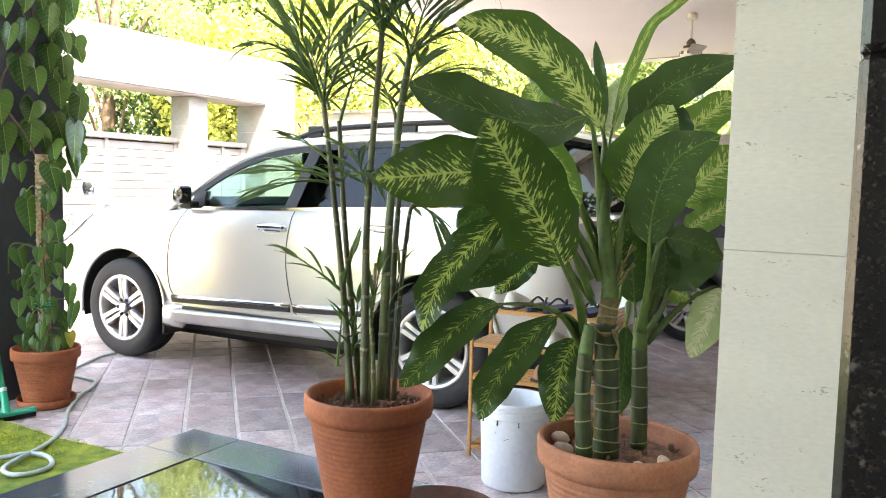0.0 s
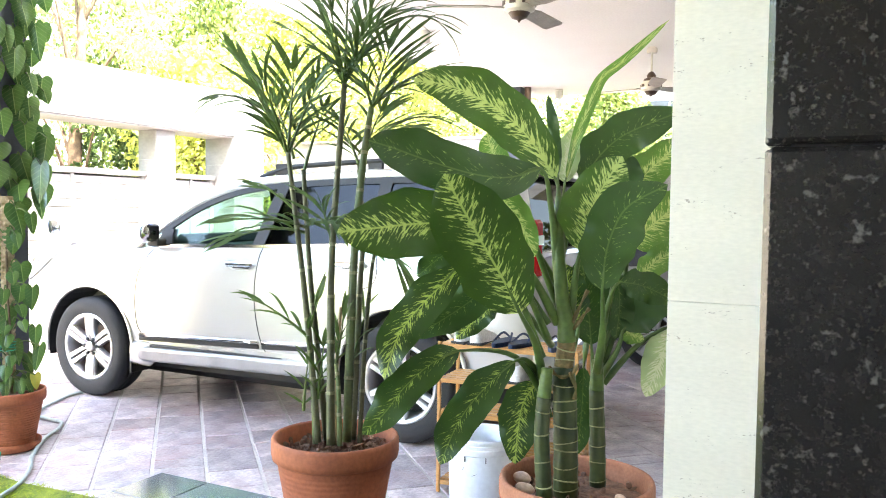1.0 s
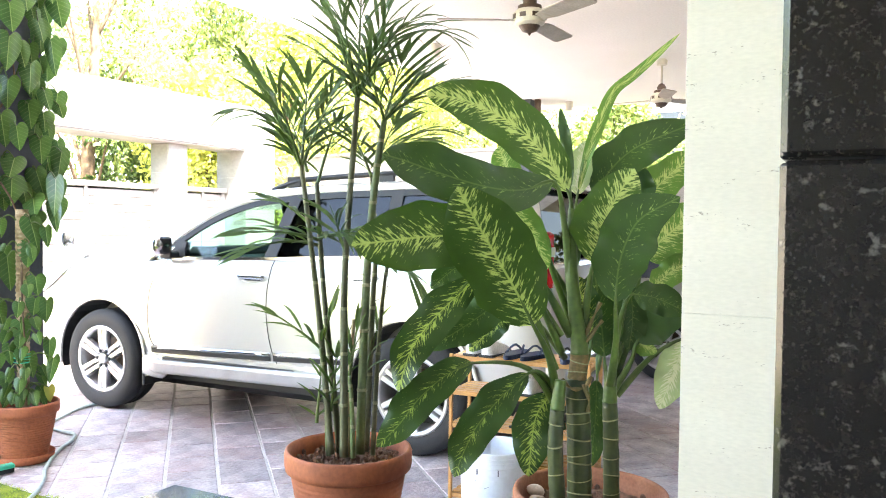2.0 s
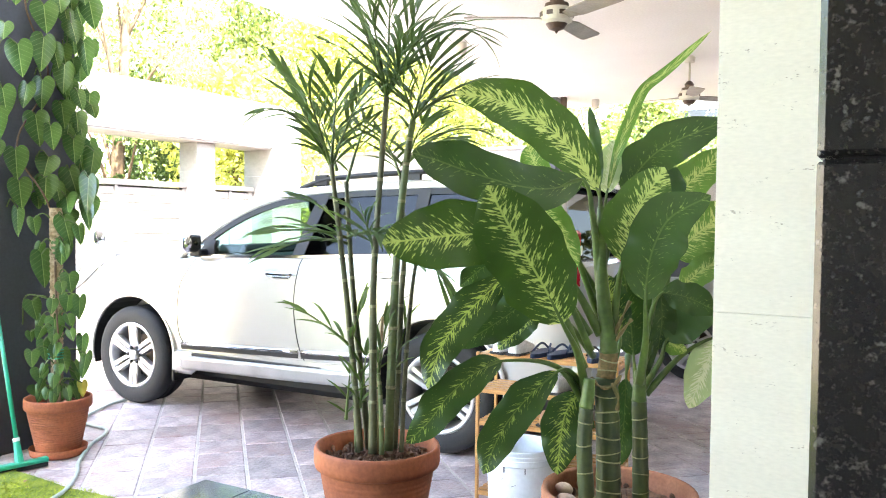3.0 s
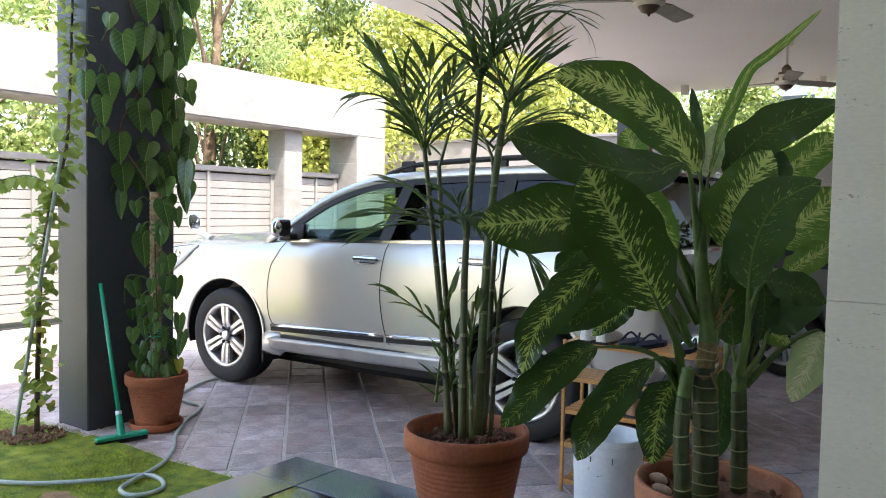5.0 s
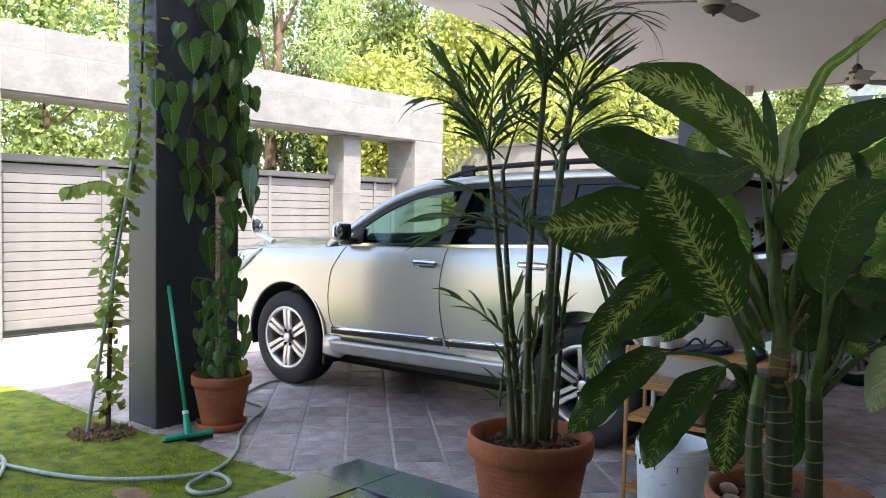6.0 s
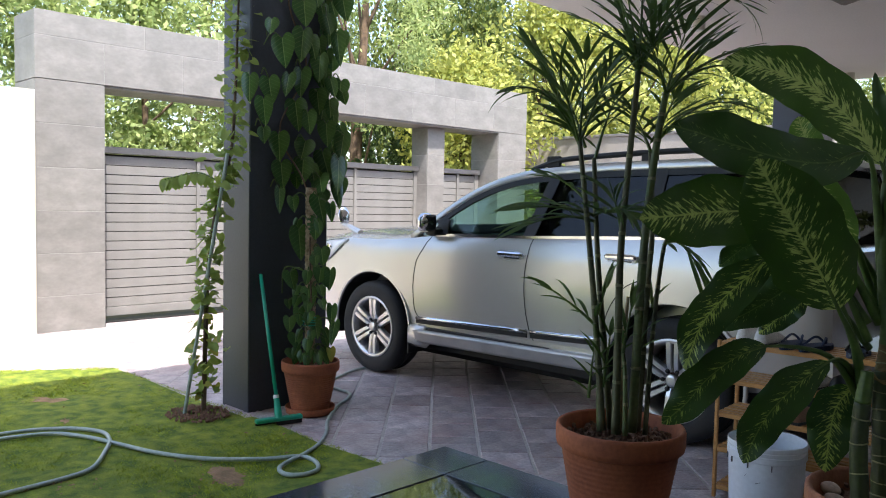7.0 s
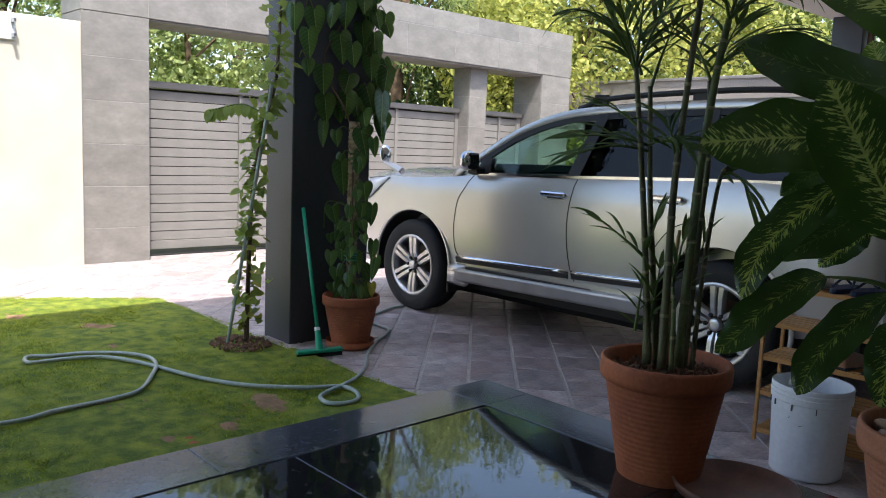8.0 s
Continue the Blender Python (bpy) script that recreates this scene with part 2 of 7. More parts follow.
M = {
    "stone": mat("grey_porcelain_stone", (0.224, 0.215, 0.204), 0.5, second=(0.172, 0.166, 0.157), scale=3.4, detail_scale=19, bump=0.04, mix=0.5, rand=0.07, stretch=(1, 1, 1.8)),
    "stone_core": mat("wall_core", (0.31, 0.30, 0.29), 0.8),
    "gate": mat("grey_gate_paint", (0.215, 0.21, 0.202), 0.45, scale=3, detail_scale=120, bump=0.03, mix=0.5),
    "white_wall": mat("cream_render", (0.57, 0.545, 0.465), 0.85, second=(0.48, 0.455, 0.38), scale=1.5, detail_scale=140, bump=0.15),
    "column": mat("charcoal_paint", (0.048, 0.056, 0.072), 0.5, second=(0.040, 0.047, 0.060), scale=1.2, detail_scale=60, bump=0.05, mix=0.6),
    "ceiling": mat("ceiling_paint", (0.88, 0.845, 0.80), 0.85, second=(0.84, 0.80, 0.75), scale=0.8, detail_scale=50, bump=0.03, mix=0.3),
    # out of view; grey keeps bounced light off the porch plants
    "porch_ceiling": mat("porch_ceiling_dimmed", (0.40, 0.38, 0.35), 0.85, second=(0.36, 0.34, 0.31), scale=0.8, detail_scale=50, bump=0.03, mix=0.3),
    # dark colour for unseen walls, so that they return little light
    "shade_wall": mat("unseen_wall_dark", (0.22, 0.20, 0.18), 0.8, bump=0.05, mix=0.4),
    "grey_wall": mat("grey_boundary_render", (0.34, 0.31, 0.28), 0.85, second=(0.25, 0.23, 0.21), scale=1.1, detail_scale=50),
    "travertine": pitted_mat("travertine", (0.655, 0.615, 0.515), (0.24, 0.21, 0.17)),
    "granite": granite_mat("black_granite_wall", (0.016, 0.014, 0.013), (0.10, 0.095, 0.088), 0.2, 2.6, 0.63),
    "granite_floor": granite_mat("polished_floor_granite", (0.016, 0.017, 0.02), (0.09, 0.09, 0.1), 0.03, 1.6, 0.62, wavy=0.012, gloss=0.95),
    "granite_edge": granite_mat("honed_border_granite", (0.068, 0.076, 0.094), (0.11, 0.12, 0.14), 0.11, 1.6, 0.66, wavy=0.02, gloss=0.95),
    "grout": mat("pale_grout", (0.56, 0.53, 0.50), 0.9),
    "paver": mat("slate_paver", (0.60, 0.53, 0.525), 0.34, second=(0.29, 0.25, 0.27), scale=7, detail_scale=42, bump=0.6, rand=0.30, mix=1.7),
    "paver_far": mat("slate_paver_field", (0.57, 0.505, 0.50), 0.34, second=(0.29, 0.25, 0.27), scale=7, detail_scale=42, bump=0.6, mix=1.4),
    "soil": mat("bare_soil", (0.40, 0.23, 0.13), 0.95, second=(0.22, 0.14, 0.07), scale=12, detail_scale=80, bump=0.6),
    "ground": mat("outer_ground", (0.16, 0.14, 0.10), 0.95, second=(0.10, 0.10, 0.05), scale=0.5, detail_scale=20),
    "turf": mat("turf", (0.28, 0.325, 0.032), 0.95, second=(0.085, 0.145, 0.014), scale=11.0, detail_scale=160, bump=0.9, mix=2.0),
    "terracotta": mat("terracotta", (0.41, 0.125, 0.050), 0.75, second=(0.26, 0.075, 0.033), scale=5, detail_scale=70, bump=0.10, mix=1.0),
    "terracotta_pale": mat("limey_terracotta", (0.40, 0.17, 0.095), 0.8, second=(0.30, 0.115, 0.06), scale=11, detail_scale=120, bump=0.14),
    "brown_clay": mat("dark_brown_clay", (0.17, 0.062, 0.038), 0.5, second=(0.10, 0.038, 0.026), scale=9, detail_scale=80, bump=0.05),
    "potting": mat("potting_bark", (0.27, 0.14, 0.09), 0.95, second=(0.13, 0.07, 0.045), scale=30, detail_scale=120, bump=0.9),
    "bark": mat("rough_bark", (0.16, 0.105, 0.065), 0.95, second=(0.09, 0.06, 0.04), scale=14, detail_scale=70, bump=0.8),
    "coir": mat("coir_pole", (0.50, 0.39, 0.26), 0.95, second=(0.26, 0.18, 0.10), scale=25, detail_scale=160, bump=1.0),
    "wood": mat("bamboo_slats", (0.54, 0.28, 0.095), 0.45, second=(0.42, 0.20, 0.06), scale=6, detail_scale=60, stretch=(1, 8, 8), bump=0.05),
    "bucket": mat("white_plastic", (0.78, 0.82, 0.86), 0.4, second=(0.70, 0.74, 0.78), scale=5, detail_scale=50, bump=0.02, mix=0.3),
    "mark": mat("pen_mark", (0.10, 0.11, 0.13), 0.6),
    "green_plastic": mat("green_plastic", (0.0, 0.36, 0.22), 0.35, scale=6, bump=0.02, mix=0.4),
    "rubber": mat("black_rubber", (0.018, 0.018, 0.019), 0.75, scale=12, bump=0.2),
    "dark": mat("dark_trim", (0.014, 0.014, 0.015), 0.55, bump=0.1),
    "cabin": mat("cabin_cloth", (0.05, 0.048, 0.045), 0.9),
    "cabin_light": mat("beige_seat", (0.30, 0.27, 0.22), 0.8),
    "hose": mat("grey_green_hose", (0.42, 0.49, 0.45), 0.42, second=(0.33, 0.40, 0.37), scale=20, bump=0.1),
    "paint": mat("silver_car_paint", (0.66, 0.645, 0.61), 0.27, metal=0.45, second=(0.605, 0.585, 0.55), scale=2, detail_scale=700, bump=0.0, mix=0.12, coat=0.8),
    "paint_far": mat("grey_silver_paint", (0.27, 0.28, 0.285), 0.3, metal=0.5, second=(0.25, 0.26, 0.265), scale=2, detail_scale=700, bump=0.0, mix=0.12, coat=0.8),
    "board": mat("silver_step_paint", (0.56, 0.55, 0.525), 0.32, metal=0.5, second=(0.43, 0.42, 0.40), scale=4, detail_scale=300, bump=0.01, mix=0.4, coat=0.4),
    "alloy": mat("silver_alloy", (0.66, 0.66, 0.67), 0.28, metal=0.85, scale=4, bump=0.02, mix=0.3),
    "chrome": mat("chrome", (0.74, 0.74, 0.76), 0.13, metal=1.0, bump=0.0, mix=0.1),
    "red": mat("red_lens", (0.55, 0.01, 0.015), 0.15, bump=0.0),
    "lens": mat("clear_lens", (0.90, 0.91, 0.92), 0.15, bump=0.0, mix=0.2, coat=0.4),
    "navy": mat("navy_rubber", (0.015, 0.03, 0.075), 0.6),
    "tan": mat("tan_leather", (0.33, 0.17, 0.10), 0.6),
    "shell": mat("pale_shell", (0.62, 0.47, 0.36), 0.5, second=(0.45, 0.27, 0.18), scale=20),
    "fan_white": mat("cream_enamel", (0.72, 0.66, 0.56), 0.35, bump=0.02, mix=0.3),
    "fan_brown": mat("brown_enamel", (0.10, 0.055, 0.035), 0.4),
    "fan_blade": mat("fan_blade", (0.42, 0.37, 0.31), 0.45, bump=0.03),
    "lime_cane": mat("green_cane", (0.10, 0.145, 0.042), 0.45, second=(0.075, 0.095, 0.04), scale=14, detail_scale=90, bump=0.08),
    "cane": mat("old_cane", (0.10, 0.098, 0.05), 0.55, second=(0.085, 0.095, 0.045), scale=12, detail_scale=90, bump=0.1),
    "node": mat("cane_node", (0.25, 0.25, 0.14), 0.7, scale=30),
    "cane_pale": mat("dry_cane", (0.38, 0.28, 0.16), 0.7, scale=14),
    "stem_scar": mat("brown_stem_scar", (0.20, 0.125, 0.055), 0.75, second=(0.10, 0.09, 0.03), scale=30, detail_scale=120, bump=0.3),
    "ring": mat("leaf_scar", (0.27, 0.27, 0.14), 0.7, scale=30),
    "stalk": mat("leaf_stalk", (0.080, 0.142, 0.022), 0.45, second=(0.052, 0.098, 0.017), scale=16, bump=0.03),
    "dumb_stem": mat("thick_green_stem", (0.046, 0.066, 0.012), 0.5, second=(0.020, 0.033, 0.008), scale=18, detail_scale=70, bump=0.15),
    "dieff": leaf_mat("dumb_cane_leaf", (0.044, 0.098, 0.012), (0.032, 0.076, 0.010), ((0.43, 0.53, 0.15), 0.06), rough=0.40, through_light=0.32, vein_scale=40.0),
    "dieff_light": leaf_mat("dumb_cane_bright_leaf", (0.058, 0.125, 0.015), (0.046, 0.105, 0.013), ((0.48, 0.58, 0.18), 0.10), rough=0.42, through_light=0.38, vein_scale=40.0),
    "dieff_dark": leaf_mat("dumb_cane_dark_leaf", (0.034, 0.086, 0.009), (0.022, 0.062, 0.007), ((0.22, 0.32, 0.08), -0.04, 0.25), rough=0.45, through_light=0.20, vein_scale=44.0),
    "dieff_fleck": leaf_mat("dumb_cane_flecked_leaf", (0.028, 0.070, 0.009), (0.020, 0.054, 0.008), ((0.36, 0.46, 0.10), 0.06), rough=0.38, through_light=0.24, vein_scale=38.0),
    "dieff_fleckdark": leaf_mat("dumb_cane_old_leaf", (0.030, 0.075, 0.009), (0.021, 0.057, 0.007), ((0.28, 0.38, 0.08), 0.0, 0.3), rough=0.42, through_light=0.2, vein_scale=34.0),
    # pale leaves, with the daylight on and through them put into the colour
    "dieff_pale_lit": leaf_mat("dumb_cane_pale_lit_leaf", (0.16, 0.30, 0.05), (0.10, 0.22, 0.04), ((0.52, 0.60, 0.20), 0.08), rough=0.4, through_light=0.45, vein_scale=36.0),
    "dieff_cream": leaf_mat("dumb_cane_cream_leaf", (0.42, 0.52, 0.26), (0.34, 0.45, 0.20), ((0.62, 0.66, 0.42), 0.10), rough=0.45, through_light=0.45, vein_scale=30.0),
    "stalk_leaf": leaf_mat("dumb_cane_plain_leaf", (0.05, 0.115, 0.03), (0.04, 0.09, 0.025), rough=0.38, through_light=0.3),
    "palm": leaf_mat("palm_leaflet", (0.14, 0.215, 0.045), (0.045, 0.10, 0.024), rough=0.55, through_light=0.42),
    "heart": leaf_mat("heart_leaf", (0.135, 0.25, 0.055), (0.030, 0.085, 0.030), ((0.27, 0.40, 0.13), -0.2), ribs=True, rough=0.27, through_light=0.28),
    "heart_yellow": leaf_mat("yellowing_leaf", (0.50, 0.38, 0.06), (0.32, 0.36, 0.06), rough=0.5),
    "vine": leaf_mat("vine_leaf", (0.42, 0.48, 0.10), (0.18, 0.28, 0.06), rough=0.5, through_light=0.45),
    "tree_a": leaf_mat("tree_leaf", (0.22, 0.26, 0.06), (0.055, 0.10, 0.025), rough=0.55, through_light=0.4),
    "tree_b": leaf_mat("lime_tree_leaf", (0.50, 0.50, 0.13), (0.24, 0.29, 0.07), rough=0.55, through_light=0.45),
    "tree_c": leaf_mat("feathery_leaf", (0.42, 0.48, 0.19), (0.20, 0.28, 0.09), rough=0.55, through_light=0.45),
    "creeper": leaf_mat("creeper_leaf", (0.085, 0.14, 0.03), (0.025, 0.06, 0.018), rough=0.5, through_light=0.35),
    "blade": leaf_mat("grass_blade", (0.42, 0.475, 0.035), (0.16, 0.24, 0.015), rough=0.7, spread=0.6, through_light=0.3),
    "petal": mat("orange_petal", (0.60, 0.09, 0.03), 0.7),
    "frosted": mat("frosted_panel", (0.60, 0.64, 0.66), 0.35, bump=0.02, mix=0.2),
    "steel": mat("brushed_steel", (0.55, 0.55, 0.56), 0.3, metal=1.0, bump=0.03),
    "far_white": mat("neighbour_white", (0.80, 0.78, 0.75), 0.8),
    "far_dark": mat("neighbour_glass", (0.05, 0.055, 0.065), 0.15, bump=0.0),
    "clear": glass_mat("car_glass", (0.66, 0.80, 0.74)),
    "smoked_rear": glass_mat("smoked_rear_glass", (0.03, 0.03, 0.03), gloss=0.06),
    "smoked": glass_mat("smoked_glass", (0.10, 0.11, 0.112), gloss=0.14),
}


# some pavers lean to plum and rust: broad drifts of colour across the drive, and finer mottling
for key in ("paver", "paver_far"):
    nt = M[key].node_tree
    b = nt.nodes["Principled BSDF"]
    src = b.inputs["Base Color"].links[0].from_socket
    where, drift, amount, blend = nt.nodes.new("ShaderNodeNewGeometry"), nt.nodes.new("ShaderNodeTexNoise"), nt.nodes.new("ShaderNodeMapRange"), nt.nodes.new("ShaderNodeMix")
    drift.inputs["Scale"].default_value, drift.inputs["Detail"].default_value, drift.inputs["Roughness"].default_value = 2.2, 6, 0.7
    amount.inputs["From Min"].default_value, amount.inputs["From Max"].default_value, amount.inputs["To Max"].default_value = 0.46, 0.66, 0.75
    blend.data_type = 'RGBA'
    blend.inputs["B"].default_value = (0.32, 0.205, 0.200, 1)
    nt.links.new(where.outputs["Position"], drift.inputs["Vector"])
    nt.links.new(drift.outputs["Fac"], amount.inputs["Value"])
    nt.links.new(amount.outputs[0], blend.inputs["Factor"])
    nt.links.new(src, blend.inputs["A"])
    nt.links.new(blend.outputs["Result"], b.inputs["Base Color"])


# ---- building helpers ----
def part(name, bm, material, parent=None, label="", smooth=False, kind=""):
    me = bpy.data.meshes.new(name)
    if smooth:
        for f in bm.faces:
            f.smooth = True
    bm.to_mesh(me)
    bm.free()
    me.materials.append(M[material])
    ob = new(name, me)
    if parent:
        ob.parent = parent
    return tagged(ob, label, kind=kind)


def thing(name, label, category, at=(0, 0, 0), rz=0, group="", kind=""):
    ob = new(name)
    ob.matrix_basis = pose(*at, 0, 0, rz)
    return tagged(ob, label, category, group, kind)


def box(bm, x0, x1, y0, y1, z0, z1, bevel=0.0):
    r = bmesh.ops.create_cube(bm, size=1, matrix=Matrix.Translation(((x0 + x1) / 2, (y0 + y1) / 2, (z0 + z1) / 2)) @ Matrix.Diagonal((x1 - x0, y1 - y0, z1 - z0, 1)))
    if bevel:
        es = list({e for v in r["verts"] for e in v.link_edges})
        bmesh.ops.bevel(bm, geom=es, offset=bevel, segments=1, affect='EDGES')
    return bm


def boxed(*a, **k):
    return box(bmesh.new(), *a, **k)


def lathe(bm, profile, segs=40, close=True, m=None):
    """Turn a profile of (radius, height) round z."""
    rings = []
    for r, z in profile:
        rings.append([bm.verts.new((r * math.cos(2 * math.pi * i / segs), r * math.sin(2 * math.pi * i / segs), z)) for i in range(segs)])
    for a, b in zip(rings, rings[1:]):
        for i in range(segs):
            bm.faces.new((a[i], a[(i + 1) % segs], b[(i + 1) % segs], b[i]))
    if close:
        bm.faces.new(rings[0][::-1])
        bm.faces.new(rings[-1])
    if m:
        bmesh.ops.transform(bm, matrix=m, verts=[v for ring in rings for v in ring])
    return bm


def spline(points, n):
    """Catmull-Rom through the points, n samples a stretch."""
    p = [Vector(q) for q in points]
    p = [p[0] * 2 - p[1]] + p + [p[-1] * 2 - p[-2]]
    out = []
    for i in range(1, len(p) - 2):
        for k in range(n):
            t = k / n
            a, b, c, d = p[i - 1:i + 3]
            out.append(0.5 * ((2 * b) + (c - a) * t + (2 * a - 5 * b + 4 * c - d) * t * t + (3 * b - a - 3 * c + d) * t ** 3))
    return out + [p[-2]]


def tube(bm, points, radii, segs=8, cap=True):
    """A round tube along points; radii: one number or one for each point."""
    n = len(points)
    radii = [radii] * n if isinstance(radii, (int, float)) else radii
    side = None
    rings = []
    for i, p in enumerate(points):
        t = (Vector(points[min(i + 1, n - 1)]) - Vector(points[max(i - 1, 0)])).normalized()
        if side is None:
            side = t.orthogonal().normalized()
        side = (side - t * side.dot(t)).normalized()
        up = t.cross(side)
        rings.append([bm.verts.new(Vector(p) + radii[i] * (side * math.cos(2 * math.pi * k / segs) + up * math.sin(2 * math.pi * k / segs))) for k in range(segs)])
    for a, b in zip(rings, rings[1:]):
        for k in range(segs):
            bm.faces.new((a[k], a[(k + 1) % segs], b[(k + 1) % segs], b[k]))
    if cap:
        bm.faces.new(rings[0][::-1])
        bm.faces.new(rings[-1])
    return bm


def loft(bm, sections, closed=True, caps=True):
    rings = [[bm.verts.new(p) for p in s] for s in sections]
    n = len(rings[0])
    for a, b in zip(rings, rings[1:]):
        for i in range(n if closed else n - 1):
            bm.faces.new((a[i], a[(i + 1) % n], b[(i + 1) % n], b[i]))
    if caps:
        bm.faces.new(rings[0][::-1])
        bm.faces.new(rings[-1])
    return bm


def leaf_shape(kind, t):
    """Half width, 0..1, along a blade from its stalk (0) to its tip (1)."""
    if kind == "heart":
        return (0.62 + 0.38 * math.sin(min(1, t / 0.3) * math.pi / 2)) * (1 - max(0, (t - 0.25) / 0.75) ** 2.0) ** 0.85 * (1.0 if t < 0.85 else 1 - 0.5 * (t - 0.85) / 0.15) if t < 0.995 else 0.0
    if kind == "oblong":
        return max(0.0, math.sin(math.pi * min(1, t ** 0.86)) ** 0.72) * (1.0 if t < 0.80 else 1 - 0.62 * ((t - 0.80) / 0.20) ** 0.8) if 0 < t < 1 else 0.0
    return max(0.0, math.sin(math.pi * t ** 0.8)) ** 0.8 if 0 < t < 1 else 0.0


def leaf_blade(bm, base, tip, face, width, kind="oblong", sag=0.0, fold=0.12, wave=0.0, n=14, across=5, thick=0.0, seed=0, bend=0.0):
    """A blade from base to tip that shows its upper side towards 'face', with a folded midrib, sag and wavy edge."""
    uv = bm.loops.layers.uv.verify()
    base, tip = Vector(base), Vector(tip)
    along = tip - base
    length = along.length
    d = along.normalized()
    nrm = Vector(face)
    nrm = (nrm - d * nrm.dot(d)).normalized()
    side = d.cross(nrm).normalized()
    rows = []
    for i in range(n + 1):
        t = i / n
        w = leaf_shape(kind, t) * width / 2 * (1 + wave * 1.3 * math.sin(t * 19 + seed * 3))
        c = base + along * t + nrm * (sag * length * 4 * t * (1 - t)) + side * (bend * length * math.sin(math.pi * t))
        if kind == "heart" and i == 0:
            c = c + d * 0.10 * length
        row = []
        for k in range(across):
            s = 2 * k / (across - 1) - 1
            lift = fold * abs(s) * w * 2 - (fold * 0.9) * s * s * w * 1.2
            lift += wave * width * (math.sin(t * 13 + seed + (2 if s > 0 else 0)) + 0.5 * math.sin(t * 29 + seed * 2)) * s * s
            back = -0.16 * length * (abs(s) ** 1.5) * (1 - t) ** 4 if kind == "heart" else 0.0
            row.append((bm.verts.new(c + side * (s * w) + nrm * lift + d * back), (0.5 + 0.5 * s * max(0.02, leaf_shape(kind, t)), t)))
        rows.append(row)
    for a, b in zip(rows, rows[1:]):
        for k in range(across - 1):
            f = bm.faces.new((a[k][0], a[k + 1][0], b[k + 1][0], b[k][0]))
            f.smooth = True
            for loop, src in zip(f.loops, (a[k], a[k + 1], b[k + 1], b[k])):
                loop[uv].uv = src[1]


def quads_mesh(name, verts, faces, material, parent=None, label="", kind=""):
    me = bpy.data.meshes.new(name)
    me.from_pydata(verts, [], faces)
    me.materials.append(M[material])
    ob = new(name, me)
    if parent:
        ob.parent = parent
    return tagged(ob, label, kind=kind)


# ---- ground ----
def flat(points, z):
    bm = bmesh.new()
    bm.faces.new([bm.verts.new((x, y, z)) for x, y in points])
    return bm


big = 600
ground = part("ground", flat([(-big, -big), (big, -big), (big, big), (-big, big)], -0.06), "ground", kind="structure")
tagged(ground, "earth and grass verge beyond the walls", "ground")
pav_bed = part("pavement", boxed(-8.3, 4.0, -8.0, 13.6, -0.05, -0.0045), "grout", kind="structure")
tagged(pav_bed, "driveway of slate-grey stone pavers with pale joints", "pavement")

LAWN = [(-1.42, 4.08), (-5.45, 4.0), (-6.6, 2.2), (-7.2, 0.4), (-7.2, -7.5), (-1.42, -7.5)]


def in_poly(x, y, poly):
    inside = False
    for (x0, y0), (x1, y1) in zip(poly, poly[1:] + poly[:1]):
        if (y0 > y) != (y1 > y) and x < (x1 - x0) * (y - y0) / (y1 - y0) + x0:
            inside = not inside
    return inside


# bare, worn patches in the lawn: x, y, radius
PATCHES = [(-4.66, 3.22, 0.15), (-2.52, 3.34, 0.13), (-2.88, 2.71, 0.07), (-2.33, 2.70, 0.10), (-2.35, 3.01, 0.07), (-4.08, 3.10, 0.06), (-5.29, 2.85, 0.08)]
bm = bmesh.new()
gx = np.arange(-7.2, -1.40, 0.06)
gy = np.arange(-4.0, 4.10, 0.06)
verts = {}
for i, x in enumerate(gx):
    for j, y in enumerate(gy):
        if in_poly(x, y, LAWN):
            z = 0.018 + 0.012 * noise.noise(Vector((x * 1.7, y * 1.7, 0))) + 0.006 * noise.noise(Vector((x * 9, y * 9, 3)))
            verts[i, j] = bm.verts.new((x, y, z))
for (i, j), v in verts.items():
    q = [verts.get(k) for k in ((i, j), (i + 1, j), (i + 1, j + 1), (i, j + 1))]
    if all(q):
        bm.faces.new(q)
lawn = part("lawn", bm, "turf", smooth=True, kind="structure")
tagged(lawn, "mown green lawn with worn bare patches", "lawn")
for px_, py_, pr in PATCHES:
    bm = bmesh.new()
    ring = []
    for k in range(48):
        a = 2 * math.pi * k / 48
        way = Vector((math.cos(a) + px_ * 5, math.sin(a), py_))
        rr = pr * max(0.2, 0.85 + 0.75 * noise.noise(way * 0.9) + 0.22 * noise.noise(way * 4) + 0.2 * noise.noise(way * 14))
        ring.append(bm.verts.new((px_ + rr * 1.35 * math.cos(a), py_ + rr * math.sin(a), 0.012)))
    mid = bm.verts.new((px_, py_, 0.03))
    for k in range(48):
        bm.faces.new((ring[k], ring[(k + 1) % 48], mid))
    tagged(part("bare_patch", bm, "soil", smooth=True), "bare reddish soil patch worn into the lawn", "soil", kind="structure")

rng = np.random.default_rng(5)
N = 150000
bx, by = rng.uniform(-6.6, -1.6, N), rng.uniform(0.8, 4.09, N)
keep = np.array([in_poly(x, y, LAWN) and all((x - p) ** 2 / 1.8 + (y - q) ** 2 > (r * rng.uniform(0.2, 0.95)) ** 2 for p, q, r in PATCHES) for x, y in zip(bx, by)])
bx, by = bx[keep], by[keep]
N = len(bx)
ang, hgt, wid = rng.uniform(0, 6.28, N), rng.uniform(0.010, 0.024, N), rng.uniform(0.0018, 0.0032, N)
hgt *= np.array([0.55 * max(0.3, 1.0 + 1.1 * noise.noise(Vector((x * 3.5, y * 3.5, 7))) + 0.8 * noise.noise(Vector((x * 13, y * 13, 2)))) for x, y in zip(bx, by)])
